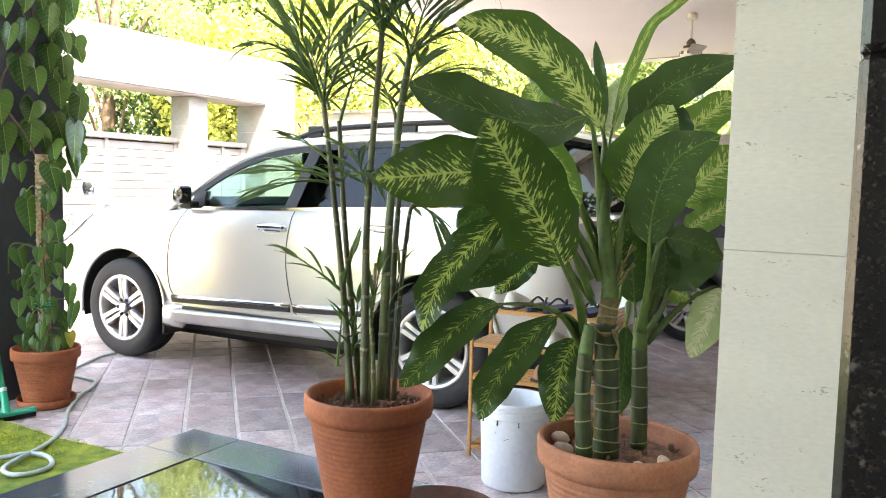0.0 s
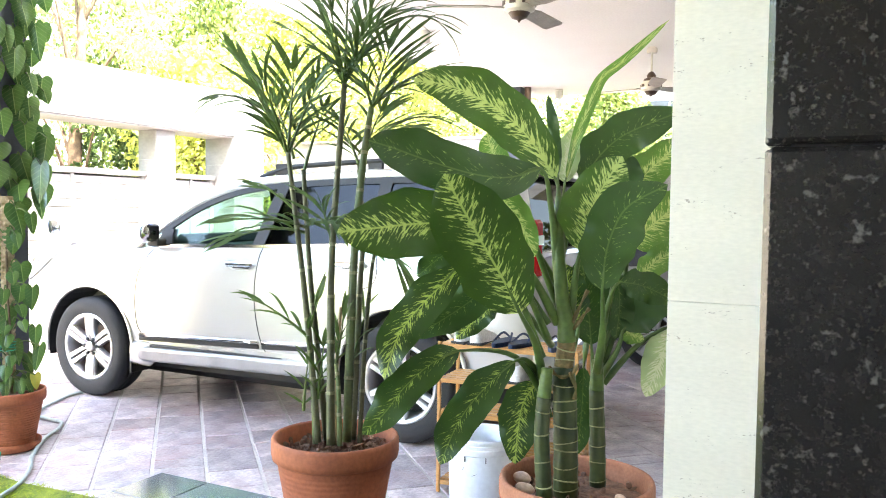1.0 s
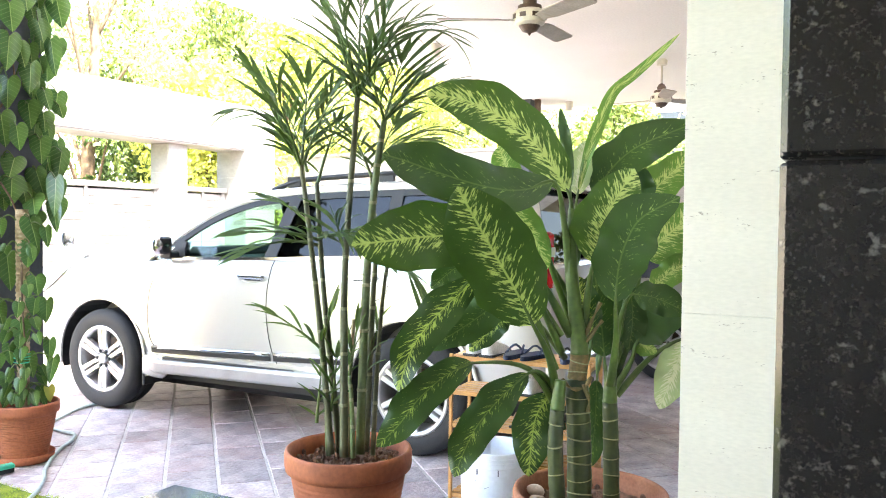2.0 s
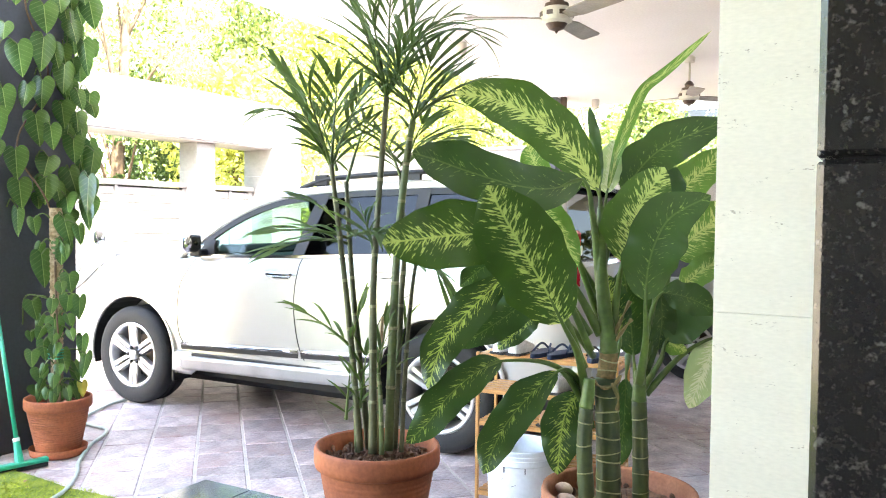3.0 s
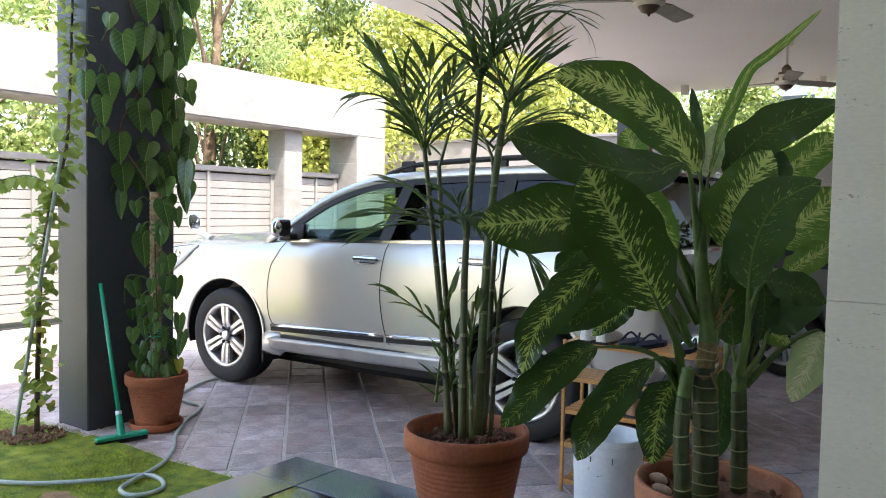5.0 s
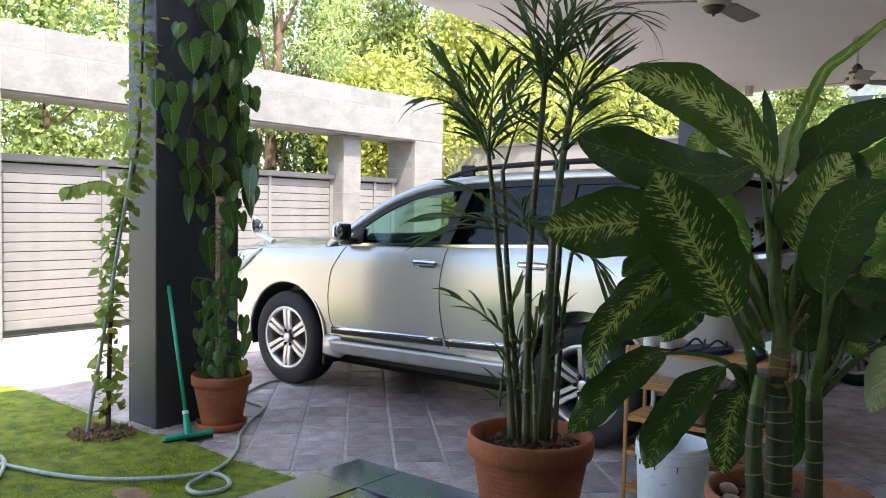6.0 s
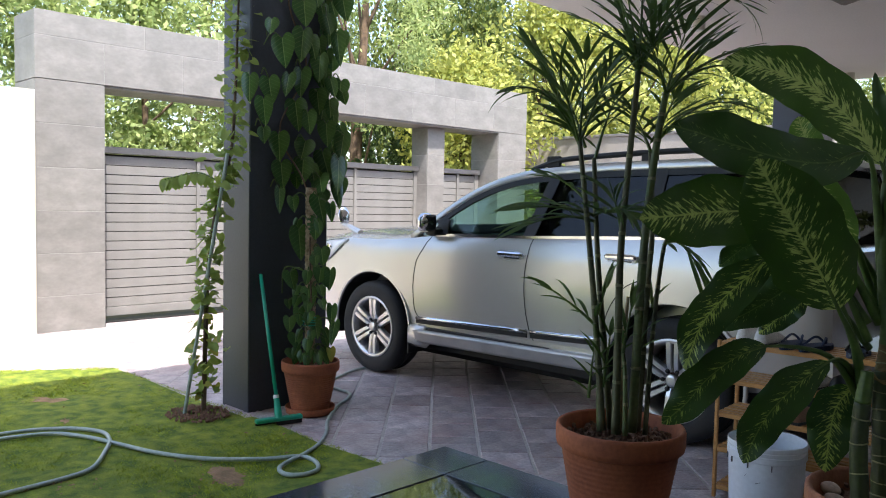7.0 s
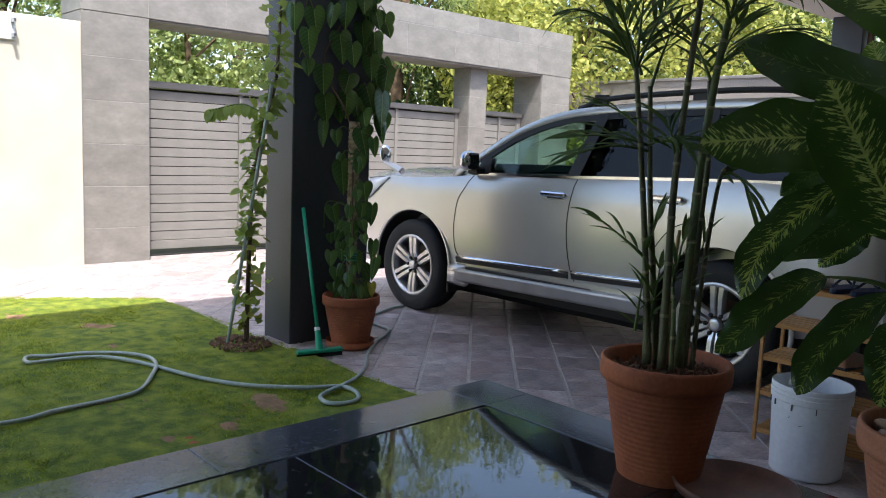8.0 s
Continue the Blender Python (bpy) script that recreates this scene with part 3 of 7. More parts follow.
lean = rng.uniform(-0.02, 0.02, (N, 2))
bz = np.full(N, 0.014)
v = np.empty((N, 3, 3))
v[:, 0] = np.c_[bx - wid * np.cos(ang), by - wid * np.sin(ang), bz]
v[:, 1] = np.c_[bx + wid * np.cos(ang), by + wid * np.sin(ang), bz]
v[:, 2] = np.c_[bx + lean[:, 0], by + lean[:, 1], bz + hgt]
grass = quads_mesh("grass", v.reshape(-1, 3).tolist(), np.arange(3 * N).reshape(-1, 3).tolist(), "blade", kind="stuff")
tagged(grass, "short green lawn grass blades", "grass")

# dry bits lying in the grass, thickest round the bare patches
rg_l = random.Random(31)
bm = bmesh.new()
for _ in range(150):
    if rg_l.random() < 0.6:
        p_ = rg_l.choice(PATCHES)
        x, y = p_[0] + rg_l.gauss(0, p_[2] * 1.5), p_[1] + rg_l.gauss(0, p_[2] * 1.2)
    else:
        x, y = rg_l.uniform(-5.2, -1.9), rg_l.uniform(1.8, 4.0)
    if not in_poly(x, y, LAWN):
        continue
    q, a = rg_l.uniform(0.004, 0.012), rg_l.uniform(0, 6.28)
    vs = [bm.verts.new((x + q * f * math.cos(a + b), y + q * f * math.sin(a + b), 0.03 + rg_l.uniform(-0.002, 0.008))) for b, f in ((0, 1.4), (1.3, 0.6), (2.6, 0.9), (3.6, 1.2), (5.0, 0.5))]
    bm.faces.new(vs)
tagged(part("leaf_litter", bm, "soil", kind="stuff"), "dry tan leaf bits scattered in the lawn", "litter")

# ---- porch of polished granite ----
PZ = 0.34
PX, PY = -1.40, 3.78
porch = part("porch", boxed(PX + 0.02, 4.0, -6.0, PY - 0.02, -0.04, PZ - 0.012), "stone_core", kind="structure")
tagged(porch, "raised porch paved in polished black granite", "porch")


def slab(name, x0, x1, y0, y1, material, top=PZ, tilt=0.0):
    o = part(name, boxed(x0 + 0.0015, x1 - 0.0015, y0 + 0.0015, y1 - 0.0015, top - 0.03, top, bevel=0.002), material, porch)
    o.rotation_euler = (0, 0, 0)
    return o


BW = 0.26
yy = PY
for k in range(9):
    y0 = max(-6.0, yy - (BW if k == 0 else 1.15))
    slab("border_slab", PX, PX + BW, y0, yy, "granite_edge", PZ + 0.004)
    yy = y0
    if yy <= -6:
        break
xx = PX + BW
while xx < 3.9:
    slab("border_slab", xx, min(4.0, xx + 1.15), PY - BW, PY, "granite_edge", PZ + 0.004)
    xx += 1.15
ys = PY - BW
while ys > -5.9:
    xs = PX + BW
    while xs < 3.9:
        slab("floor_slab", xs, min(4.0, xs + 0.9), max(-6.0, ys - 0.9), ys, "granite_floor")
        xs += 0.9
    ys -= 0.9

# ---- doorway: travertine pilaster, granite-clad wall ----
trav = thing("pilaster", "cream travertine pilaster with small dark pits", "pilaster", kind="structure")
for z0, z1 in ((PZ, 0.42), (0.4208, 1.283), (1.2838, 2.18), (2.1808, 4.3)):
    part("stone_panel", boxed(0.828, 1.75, 3.0, 3.5, z0, z1, bevel=0.0006), "travertine", trav)
granite_wall = part("wall_granite", boxed(1.09, 2.6, 2.33, 2.95, PZ, 4.3), "far_dark", kind="structure")
tagged(granite_wall, "wall clad in large polished black granite tiles", "wall")
for z0, z1 in ((PZ, 0.41), (0.413, 0.953), (0.956, 1.534), (1.538, 2.115), (2.118, 2.695), (2.698, 4.3)):
    for x0, x1 in ((1.066, 1.66), (1.668, 2.262), (2.27, 2.6)):
        part("granite_tile", boxed(x0, x1, 2.30, 2.33, z0, z1, bevel=0.006), "granite", granite_wall)
    part("granite_tile", boxed(1.062, 1.089, 2.334, 2.94, z0, z1, bevel=0.003), "granite", granite_wall)

# ---- house shell: carport ceiling, column, closing walls ----
CZ = 3.3
bm = boxed(-3.64, 6.0, 4.9, 13.4, CZ, CZ + 0.25)
ceiling = part("ceiling", bm, "ceiling", kind="structure")
tagged(ceiling, "plain off-white painted carport ceiling", "ceiling")
# its underside is never seen; darkened colour stands in for porch shade
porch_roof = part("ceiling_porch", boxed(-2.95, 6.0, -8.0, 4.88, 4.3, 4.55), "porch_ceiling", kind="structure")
tagged(porch_roof, "high unseen porch ceiling, greyed to dim the porch", "ceiling")
# walls out of view, added to block daylight from the east and south
tagged(part("wall_east", boxed(4.0, 4.2, -8.0, 7.6, -0.05, 4.3), "shade_wall", kind="structure"), "unseen dark house wall, added to keep light out", "wall")
# added out of view; its white throws light up at the carport ceiling
tagged(part("wall_carport", boxed(4.0, 4.2, 7.6, 13.6, -0.05, 3.3), "far_white", kind="structure"), "unseen wall closing the carport, white to bounce light", "wall")
tagged(part("wall_south", boxed(-1.7, 4.2, -6.2, -6.0, -0.05, 4.3), "shade_wall", kind="structure"), "unseen dark house wall, added to keep light out", "wall")
tagged(part("wall_inner", boxed(2.6, 4.0, 2.3, 2.9, PZ, 4.3), "shade_wall", kind="structure"), "unseen dark house wall, added to keep light out", "wall")

column = thing("column", "square charcoal-painted column at the lawn's edge", "column", kind="structure")
part("shaft", boxed(-3.915, -3.573, 4.10, 4.74, -0.02, 4.6, bevel=0.008), "column", column)
far_col = thing("column", "grey-painted column at the far edge of the carport", "column", kind="structure")
part("shaft", boxed(-3.55, -3.15, 12.3, 12.7, -0.02, CZ, bevel=0.01), "column", far_col)
part("pipe", tube(bmesh.new(), [(-3.08, 12.4, 0), (-3.08, 12.4, CZ)], 0.05, 10), "fan_brown", far_col, "brown rain pipe")

# ---- gate wall clad in grey stone ----
WX, WB = -7.65, -8.27
gate_wall = part("gate_wall", boxed(WB + 0.004, WX - 0.004, 4.104, 4.806, -0.02, 2.60), "stone_core", kind="structure")
tagged(gate_wall, "tall gate portal clad in grey stone tiles", "wall")


def clad(x0, x1, y0, y1, z0, z1):
    part("stone_tile", boxed(x0 + 0.002, x1 - 0.002, y0 + 0.002, y1 - 0.002, z0 + 0.002, z1 - 0.002, bevel=0.003), "stone", gate_wall)


levels = [0.0, 0.378, 0.827, 1.274, 1.724, 2.177, 2.625]
for z0, z1 in zip(levels, levels[1:]):
    clad(WX - 0.02, WX, 4.10, 4.81, z0, z1)
    clad(WB, WX - 0.022, 4.10, 4.138, z0, z1)
    clad(WB, WX - 0.022, 4.782, 4.81, z0, z1)
    clad(WX - 0.02, WX, 11.28, 12.0, z0, z1)
    clad(WB, WX - 0.022, 11.28, 11.31, z0, z1)
    clad(WB, WX - 0.022, 11.97, 12.0, z0, z1)
part("core", boxed(WB + 0.004, WX - 0.004, 11.284, 11.996, -0.02, 2.60), "stone_core", gate_wall)
part("core", boxed(WB + 0.004, WX - 0.004, 4.104, 11.996, 2.632, 3.321), "stone_core", gate_wall)
for row, (z0, z1, off) in enumerate(((2.628, 3.068, 0.0), (3.068, 3.325, 0.45))):
    y = 4.10
    cuts = [4.10] + [4.805 + off + 0.905 * k for k in range(9)]
    cuts = [c for c in cuts if c < 11.75] + [12.0]
    for a, b in zip(cuts, cuts[1:]):
        clad(WX - 0.02, WX, a, b, z0, z1)
    clad(WB, WX - 0.022, 4.10, 4.138, z0, z1)
    clad(WB, WX - 0.022, 11.962, 12.0, z0, z1)
for k in range(9):
    a, b = 4.14 + 0.87 * k, min(11.96, 4.14 + 0.87 * (k + 1))
    clad(WB, WX - 0.022, a, b, 3.30, 3.325)
    clad(WB, WX - 0.022, a, b, 2.604, 2.638)
# slim pier between the two gates, set back under the beam
part("core", boxed(-8.196, -7.834, 9.834, 10.196, -0.02, 2.60), "stone_core", gate_wall)
for z0, z1 in zip(levels, levels[1:-1] + [2.602]):
    clad(-7.85, -7.83, 9.83, 10.2, z0, z1)
    clad(-8.2, -7.852, 9.83, 9.85, z0, z1)
    clad(-8.2, -7.852, 10.18, 10.2, z0, z1)


def slatted_gate(y0, y1, posts):
    g = thing("gate", "grey-painted metal gate of close horizontal slats", "gate", (-8.1, 0, 0))
    top = 2.0
    part("top_rail", boxed(-0.07, 0.07, y0, y1, top - 0.075, top, bevel=0.004), "gate", g)
    part("bottom_rail", boxed(-0.04, 0.04, y0, y1, 0.06, 0.16, bevel=0.004), "gate", g)
    part("stile", boxed(-0.035, 0.035, y0, y0 + 0.09, 0.16, top - 0.075, bevel=0.003), "gate", g)
    part("stile", boxed(-0.035, 0.035, y1 - 0.09, y1, 0.16, top - 0.075, bevel=0.003), "gate", g)
    n, h0, h1 = 16, 0.166, top - 0.094
    step = (h1 - h0) / n
    mesh = None
    for k in range(n):
        if mesh is None:
            o = part("slat", boxed(-0.02, 0.02, y0 + 0.092, y1 - 0.092, h0, h0 + step - 0.010, bevel=0.002), "gate", g)
            mesh = o.data
        else:
            o = new("slat", mesh)
            o.parent = g
        o.location.z = step * k
    for p in posts:
        part("post", boxed(0.022, 0.05, p - 0.022, p + 0.022, 0.16, top - 0.075, bevel=0.003), "gate", g)
    part("backing", boxed(-0.05, -0.042, y0 + 0.05, y1 - 0.05, 0.16, top - 0.08), "dark", g, "dark backing sheet")
    return g


slatted_gate(4.83, 9.86, [6.12, 7.35, 8.6])
slatted_gate(10.24, 11.26, [10.75])
tagged(part("gate_track", boxed(-8.2, -7.95, 4.8, 11.3, -0.02, 0.012), "dark", kind="structure"), "dark steel gate track set in the paving", "track")

white_wall = part("wall_west", boxed(-8.0, -7.62, -8.0, 4.097, -0.05, 2.50, bevel=0.01), "white_wall", kind="structure")
tagged(white_wall, "sunlit cream rendered garden wall", "wall")
panel = thing("wall_panel", "frosted glass panel on steel brackets above the garden wall", "panel")
part("pane", boxed(-7.70, -7.685, 2.2, 3.48, 2.24, 2.46, bevel=0.003), "frosted", panel)
for zz in (2.28, 2.42):
    part("bracket", boxed(-7.685, -7.60, 3.44, 3.47, zz - 0.02, zz + 0.02, bevel=0.004), "steel", panel)
panel.location.x = 0.09
tagged(part("wall_north", boxed(-12.0, -3.2, 13.6, 13.8, -0.05, 2.69), "grey_wall", kind="structure"), "pale grey boundary wall", "wall")
tagged(part("wall_north_low", boxed(-3.2, 9.0, 13.62, 13.8, -0.05, 2.24), "grey_wall", kind="structure"), "grey boundary wall in shade", "wall")
tagged(part("wall_coping", boxed(-12.0, -3.2, 13.57, 13.83, 2.69, 2.74, bevel=0.005), "stone", kind="structure"), "stone coping on the boundary wall", "coping")

# ---- ceiling fans and spot lamps ----
def ceiling_fan(x, y, z, turn):
    f = thing("ceiling_fan", "cream and brown ceiling fan with three blades", "ceiling fan", (x, y, 0), turn, "carport fans")
    part("rod", tube(bmesh.new(), [(0, 0, z + 0.1), (0, 0, CZ - 0.02)], 0.012, 10), "fan_white", f)
    part("canopy", lathe(bmesh.new(), [(0.055, CZ - 0.07), (0.06, CZ - 0.02), (0.04, CZ - 0.001)], 20), "fan_white", f, smooth=False)
    part("upper_hub", lathe(bmesh.new(), [(0.085, z + 0.05), (0.08, z + 0.08), (0.045, z + 0.09), (0.05, z + 0.12), (0.03, z + 0.15), (0.015, z + 0.16)], 24), "fan_brown", f)
    part("motor", lathe(bmesh.new(), [(0.075, z - 0.055), (0.105, z - 0.04), (0.112, z), (0.11, z + 0.03), (0.09, z + 0.052)], 28), "fan_white", f)
    for k in range(8):
        a = 2 * math.pi * k / 8
        o = part("vent", boxed(0.106, 0.1145, -0.022, 0.022, z - 0.012, z + 0.018), "fan_brown", f)
        o.rotation_euler.z = a
    part("lower_cap", lathe(bmesh.new(), [(0.004, z - 0.12), (0.012, z - 0.105), (0.05, z - 0.09), (0.074, z - 0.056)], 24), "fan_brown", f)
    for k in range(3):
        bm = bmesh.new()
        loft(bm, [[(0.10 + u, -w, z - 0.02 + 0.012), (0.10 + u, w, z - 0.02 - 0.012), (0.10 + u, w, z - 0.012 - 0.012), (0.10 + u, -w, z - 0.012 + 0.012)] for u, w in ((0, 0.03), (0.08, 0.045), (0.12, 0.065), (0.5, 0.075), (0.53, 0.06))])
        o = part("blade", bm, "fan_blade", f)
        o.rotation_euler.z = 2 * math.pi * k / 3
    return f


ceiling_fan(-0.88, 6.46, 2.87, 87)
ceiling_fan(-0.82, 10.27, 2.87, 50)


def spot_can(x, y, h=0.13):
    s = thing("spot_lamp", "small white cylindrical ceiling spot lamp", "ceiling lamp", (x, y, 0), 0, "carport spots")
    part("housing", lathe(bmesh.new(), [(0.055, CZ - h), (0.058, CZ - h + 0.01), (0.058, CZ - 0.001)], 20), "fan_white", s)
    part("rim", lathe(bmesh.new(), [(0.04, CZ - h - 0.006), (0.052, CZ - h - 0.004), (0.052, CZ - h)], 20), "steel", s)


spot_can(-2.75, 8.58)
spot_can(-2.73, 12.79)
spot_can(-0.94, 12.89)

# ---- the silver car ----
CAR_YAW = 1.25


def car_section(u, hw, z0, z1, belly, crown):
    """Half ring of a body section: from under the sill, up the side, over the top."""
    pts = [(0, z0), (hw * 0.80, z0), (hw * 0.93, z0 + 0.02), (hw * 0.975, z0 + 0.10), (hw * 0.985 + belly * 0.4, z0 + (z1 - z0) * 0.32), (hw + belly, z0 + (z1 - z0) * 0.55), (hw * 0.998 + belly * 0.5, z0 + (z1 - z0) * 0.78), (hw * 0.985, z1 - 0.065), (hw * 0.955, z1 - 0.012), (hw * 0.80, z1 + crown * 0.45), (hw * 0.4, z1 + crown * 0.85), (0, z1 + crown)]
    ring = [(u, -y, z) for y, z in pts] + [(u, y, z) for y, z in pts[-2:0:-1]]
    return ring


def fine_rows(rows, n=4):
    """More body sections between the given ones, on smooth curves."""
    a = spline([r[:3] for r in rows], n)
    b = spline([r[3:] for r in rows], n)
    return [(*p, *q) for p, q in zip(a, b)]


def cut_arches(ob, holes, hw, r):
    """Cut the wheel openings out of a body shell and keep the result as its plain mesh."""
    bm = bmesh.new()
    for u in holes:
        for s in (-1, 1):
            bmesh.ops.create_cone(bm, cap_ends=True, segments=40, radius1=r, radius2=r, depth=0.62, matrix=Matrix.Translation((u, s * hw, 0.40)) @ pose(0, 0, 0, 90))
    me = bpy.data.meshes.new("cutter")
    bm.to_mesh(me)
    bm.free()
    cutter = new("cutter", me)
    cutter.parent, cutter.location = ob.parent, ob.location
    mod = ob.modifiers.new("arches", 'BOOLEAN')
    mod.operation, mod.object, mod.solver = 'DIFFERENCE', cutter, 'EXACT'
    bpy.context.view_layer.update()
    cut = bpy.data.meshes.new_from_object(ob.evaluated_get(bpy.context.evaluated_depsgraph_get()))
    ob.modifiers.clear()
    ob.data = cut
    cut.shade_smooth()
    cut.set_sharp_from_angle(angle=radians(32))
    bpy.data.objects.remove(cutter)


def wheel(car, u, side, hw, r=0.385, spokes=6, rim=0.245):
    """A tyre on a six-spoke alloy rim; side -1 is the near flank."""
    e = part("tyre", lathe(bmesh.new(), [(rim, -0.115), (rim + 0.03, -0.13), (r - 0.05, -0.135), (r - 0.012, -0.115), (r, -0.085), (r, -0.03), (r - 0.006, -0.027), (r - 0.006, -0.02), (r, -0.017), (r, 0.017), (r - 0.006, 0.02), (r - 0.006, 0.027), (r, 0.03), (r, 0.085), (r - 0.012, 0.115), (r - 0.05, 0.135), (rim + 0.03, 0.13), (rim, 0.115)], 64, close=False), "rubber", car, smooth=True)
    e.matrix_basis = pose(u, side * (hw - 0.135), r, 90 if side < 0 else -90, 0, 0)
    # local z of the wheel points outwards
    bm = bmesh.new()
    lathe(bm, [(rim, 0.105), (rim + 0.014, 0.118), (rim + 0.014, 0.126), (rim - 0.004, 0.126), (rim - 0.018, 0.112), (rim - 0.03, 0.06), (rim - 0.035, -0.10), (rim, -0.11)], 64, close=False)
    part("rim", bm, "alloy", e, smooth=True)
    bm = bmesh.new()
    lathe(bm, [(0.001, -0.03), (0.15, -0.03), (0.15, -0.01), (0.001, -0.01)], 40, close=False)
    part("brake_disc", bm, "fan_brown", e)
    bm = bmesh.new()
    lathe(bm, [(0.001, -0.05), (rim - 0.036, -0.05)], 40, close=False)
    part("wheel_back", bm, "dark", e)
    for k in range(spokes):
        bm = bmesh.new()
        for s in (-1, 1):
            secs = []
            for q, w, zz, off in ((0.05, 0.018, 0.085, 0.020), (0.10, 0.0185, 0.10, 0.0235), (0.17, 0.0195, 0.106, 0.0255), (rim - 0.008, 0.022, 0.106, 0.028)):
                c = s * off
                secs.append([(q, c - w, zz), (q, c - w * 0.7, zz + 0.014), (q, c + w * 0.7, zz + 0.014), (q, c + w, zz), (q, c + w, zz - 0.03), (q, c - w, zz - 0.03)])
            loft(bm, secs)
        o = part("spoke", bm, "alloy", e)
        o.rotation_euler.z = 2 * math.pi * (k + 0.5) / spokes
        b2 = part("wheel_nut", lathe(bmesh.new(), [(0.014, 0.088), (0.014, 0.112), (0.007, 0.117)], 6), "dark", e)
        a = 2 * math.pi * k / spokes
        b2.location = (0.064 * math.cos(a), 0.064 * math.sin(a), 0)
    part("hub_cap", lathe(bmesh.new(), [(0.040, 0.085), (0.040, 0.112), (0.034, 0.122), (0.022, 0.126), (0.001, 0.127)], 24), "alloy", e, smooth=False)
    return e


def suv(x, y, yaw):
    HW = 0.94
    car = thing("car", "silver off-road estate car with chrome trim and roof rails", "car", (x, y, 0), yaw)
    mid = HW - 0.02     # the near flank lies on the thing's own x axis: shift the middle away from it

    def at(o):
        o.location.y += mid
        return o
    # u, half width, underside, shoulder, bulge, crown
    S = [(-0.93, 0.66, 0.50, 0.86, 0.0, 0.02), (-0.915, 0.79, 0.42, 0.95, 0.0, 0.03), (-0.87, 0.86, 0.36, 1.03, 0.0, 0.05), (-0.76, 0.902, 0.33, 1.085, 0.0, 0.07), (-0.60, 0.924, 0.32, 1.11, 0.0, 0.08), (-0.40, 0.933, 0.31, 1.128, 0.004, 0.085), (0.0, 0.937, 0.31, 1.135, 0.006, 0.08), (0.40, 0.937, 0.31, 1.16, 0.004, 0.075), (0.55, 0.937, 0.31, 1.175, 0.003, 0.07), (0.75, 0.937, 0.31, 1.19, 0.002, 0.02), (1.6, 0.937, 0.31, 1.215, 0.002, 0.0), (2.3, 0.937, 0.32, 1.24, 0.006, 0.0), (2.8, 0.937, 0.33, 1.255, 0.010, 0.0), (3.15, 0.925, 0.36, 1.265, 0.005, 0.0), (3.42, 0.90, 0.40, 1.265, 0.0, 0.0), (3.55, 0.87, 0.42, 1.235, 0.0, 0.0), (3.61, 0.82, 0.45, 1.20, 0.0, 0.0)]
    S = fine_rows(S)
    bm = bmesh.new()
    loft(bm, [car_section(*s) for s in S])
    bmesh.ops.recalc_face_normals(bm, faces=bm.faces)
    body = at(part("body", bm, "paint", car, smooth=True))
    cut_arches(body, (0.0, 2.74), HW, 0.455)
    body.data.materials.append(M["cabin"])
    for p_ in body.data.polygons:
        if p_.center.x > 0.62 and p_.center.z > 1.15 and p_.normal.z > 0.9 and abs(p_.center.y) < 0.86 and p_.center.x < 3.4:
            p_.material_index = 1
    def flank(u, z):
        """Half width of the body shell at a place along the car and a height."""
        k = max(0, min(len(S) - 2, next((n_ for n_ in range(len(S) - 1) if S[n_ + 1][0] >= u), len(S) - 2)))
        f = (u - S[k][0]) / max(1e-6, S[k + 1][0] - S[k][0])
        ring_ = [(-p[1] * (1 - f) - q[1] * f, p[2] * (1 - f) + q[2] * f) for p, q in zip(car_section(*S[k])[1:10], car_section(*S[k + 1])[1:10])]
        for (y0, z0), (y1, z1) in zip(ring_, ring_[1:]):
            if z0 <= z <= z1:
                return y0 + (y1 - y0) * (z - z0) / max(1e-6, z1 - z0)
        return ring_[-1][0]

    # roof and cabin
    def lean(z):
        return 0.885 - 0.19 * max(0.0, (z - 1.19) / 0.6)
    R = [(1.10, 0.62, 1.578), (1.3, 0.675, 1.638), (1.65, 0.70, 1.69), (2.03, 0.71, 1.713), (2.43, 0.712, 1.724), (2.95, 0.708, 1.732), (3.2, 0.69, 1.724), (3.42, 0.66, 1.69)]
    bm = bmesh.new()
    secs = []
    for u, w, z in R:
        prof = [(-w - 0.01, z - 0.02), (-w + 0.02, z + 0.004), (-w * 0.8, z + 0.02), (-w * 0.4, z + 0.034), (0, z + 0.038), (w * 0.4, z + 0.034), (w * 0.8, z + 0.02), (w - 0.02, z + 0.004), (w + 0.01, z - 0.02), (w * 0.7, z - 0.025), (0, z - 0.012), (-w * 0.7, z - 0.025)]
        secs.append([(u, yv, zv) for yv, zv in prof])
    loft(bm, secs)
    bmesh.ops.recalc_face_normals(bm, faces=bm.faces)
    at(part("roof", bm, "paint", car, smooth=True))
    # the long bow over the windows, from the bonnet to the tail
    BOW = spline([(a, b, 0) for a, b in ((0.40, 1.185), (0.54, 1.275), (0.69, 1.375), (0.82, 1.458), (0.96, 1.535), (1.12, 1.602), (1.29, 1.652), (1.45, 1.682), (1.65, 1.703), (2.03, 1.726), (2.43, 1.737), (2.95, 1.745), (3.22, 1.737), (3.42, 1.71))], 3)

    def bow(i_, d):
        """A point d metres inside the bow's outer edge."""
        t_ = (BOW[min(len(BOW) - 1, i_ + 1)] - BOW[max(0, i_ - 1)]).normalized()
        return BOW[i_].x + t_.y * d, BOW[i_].y - t_.x * d

    def strut(name, pts, w, material, s, label=""):
        """A pillar along (u, z) points on the leaning flank."""
        bm2 = bmesh.new()
        secs2 = []
        for u, z, ww in pts:
            yv = s * lean(z)
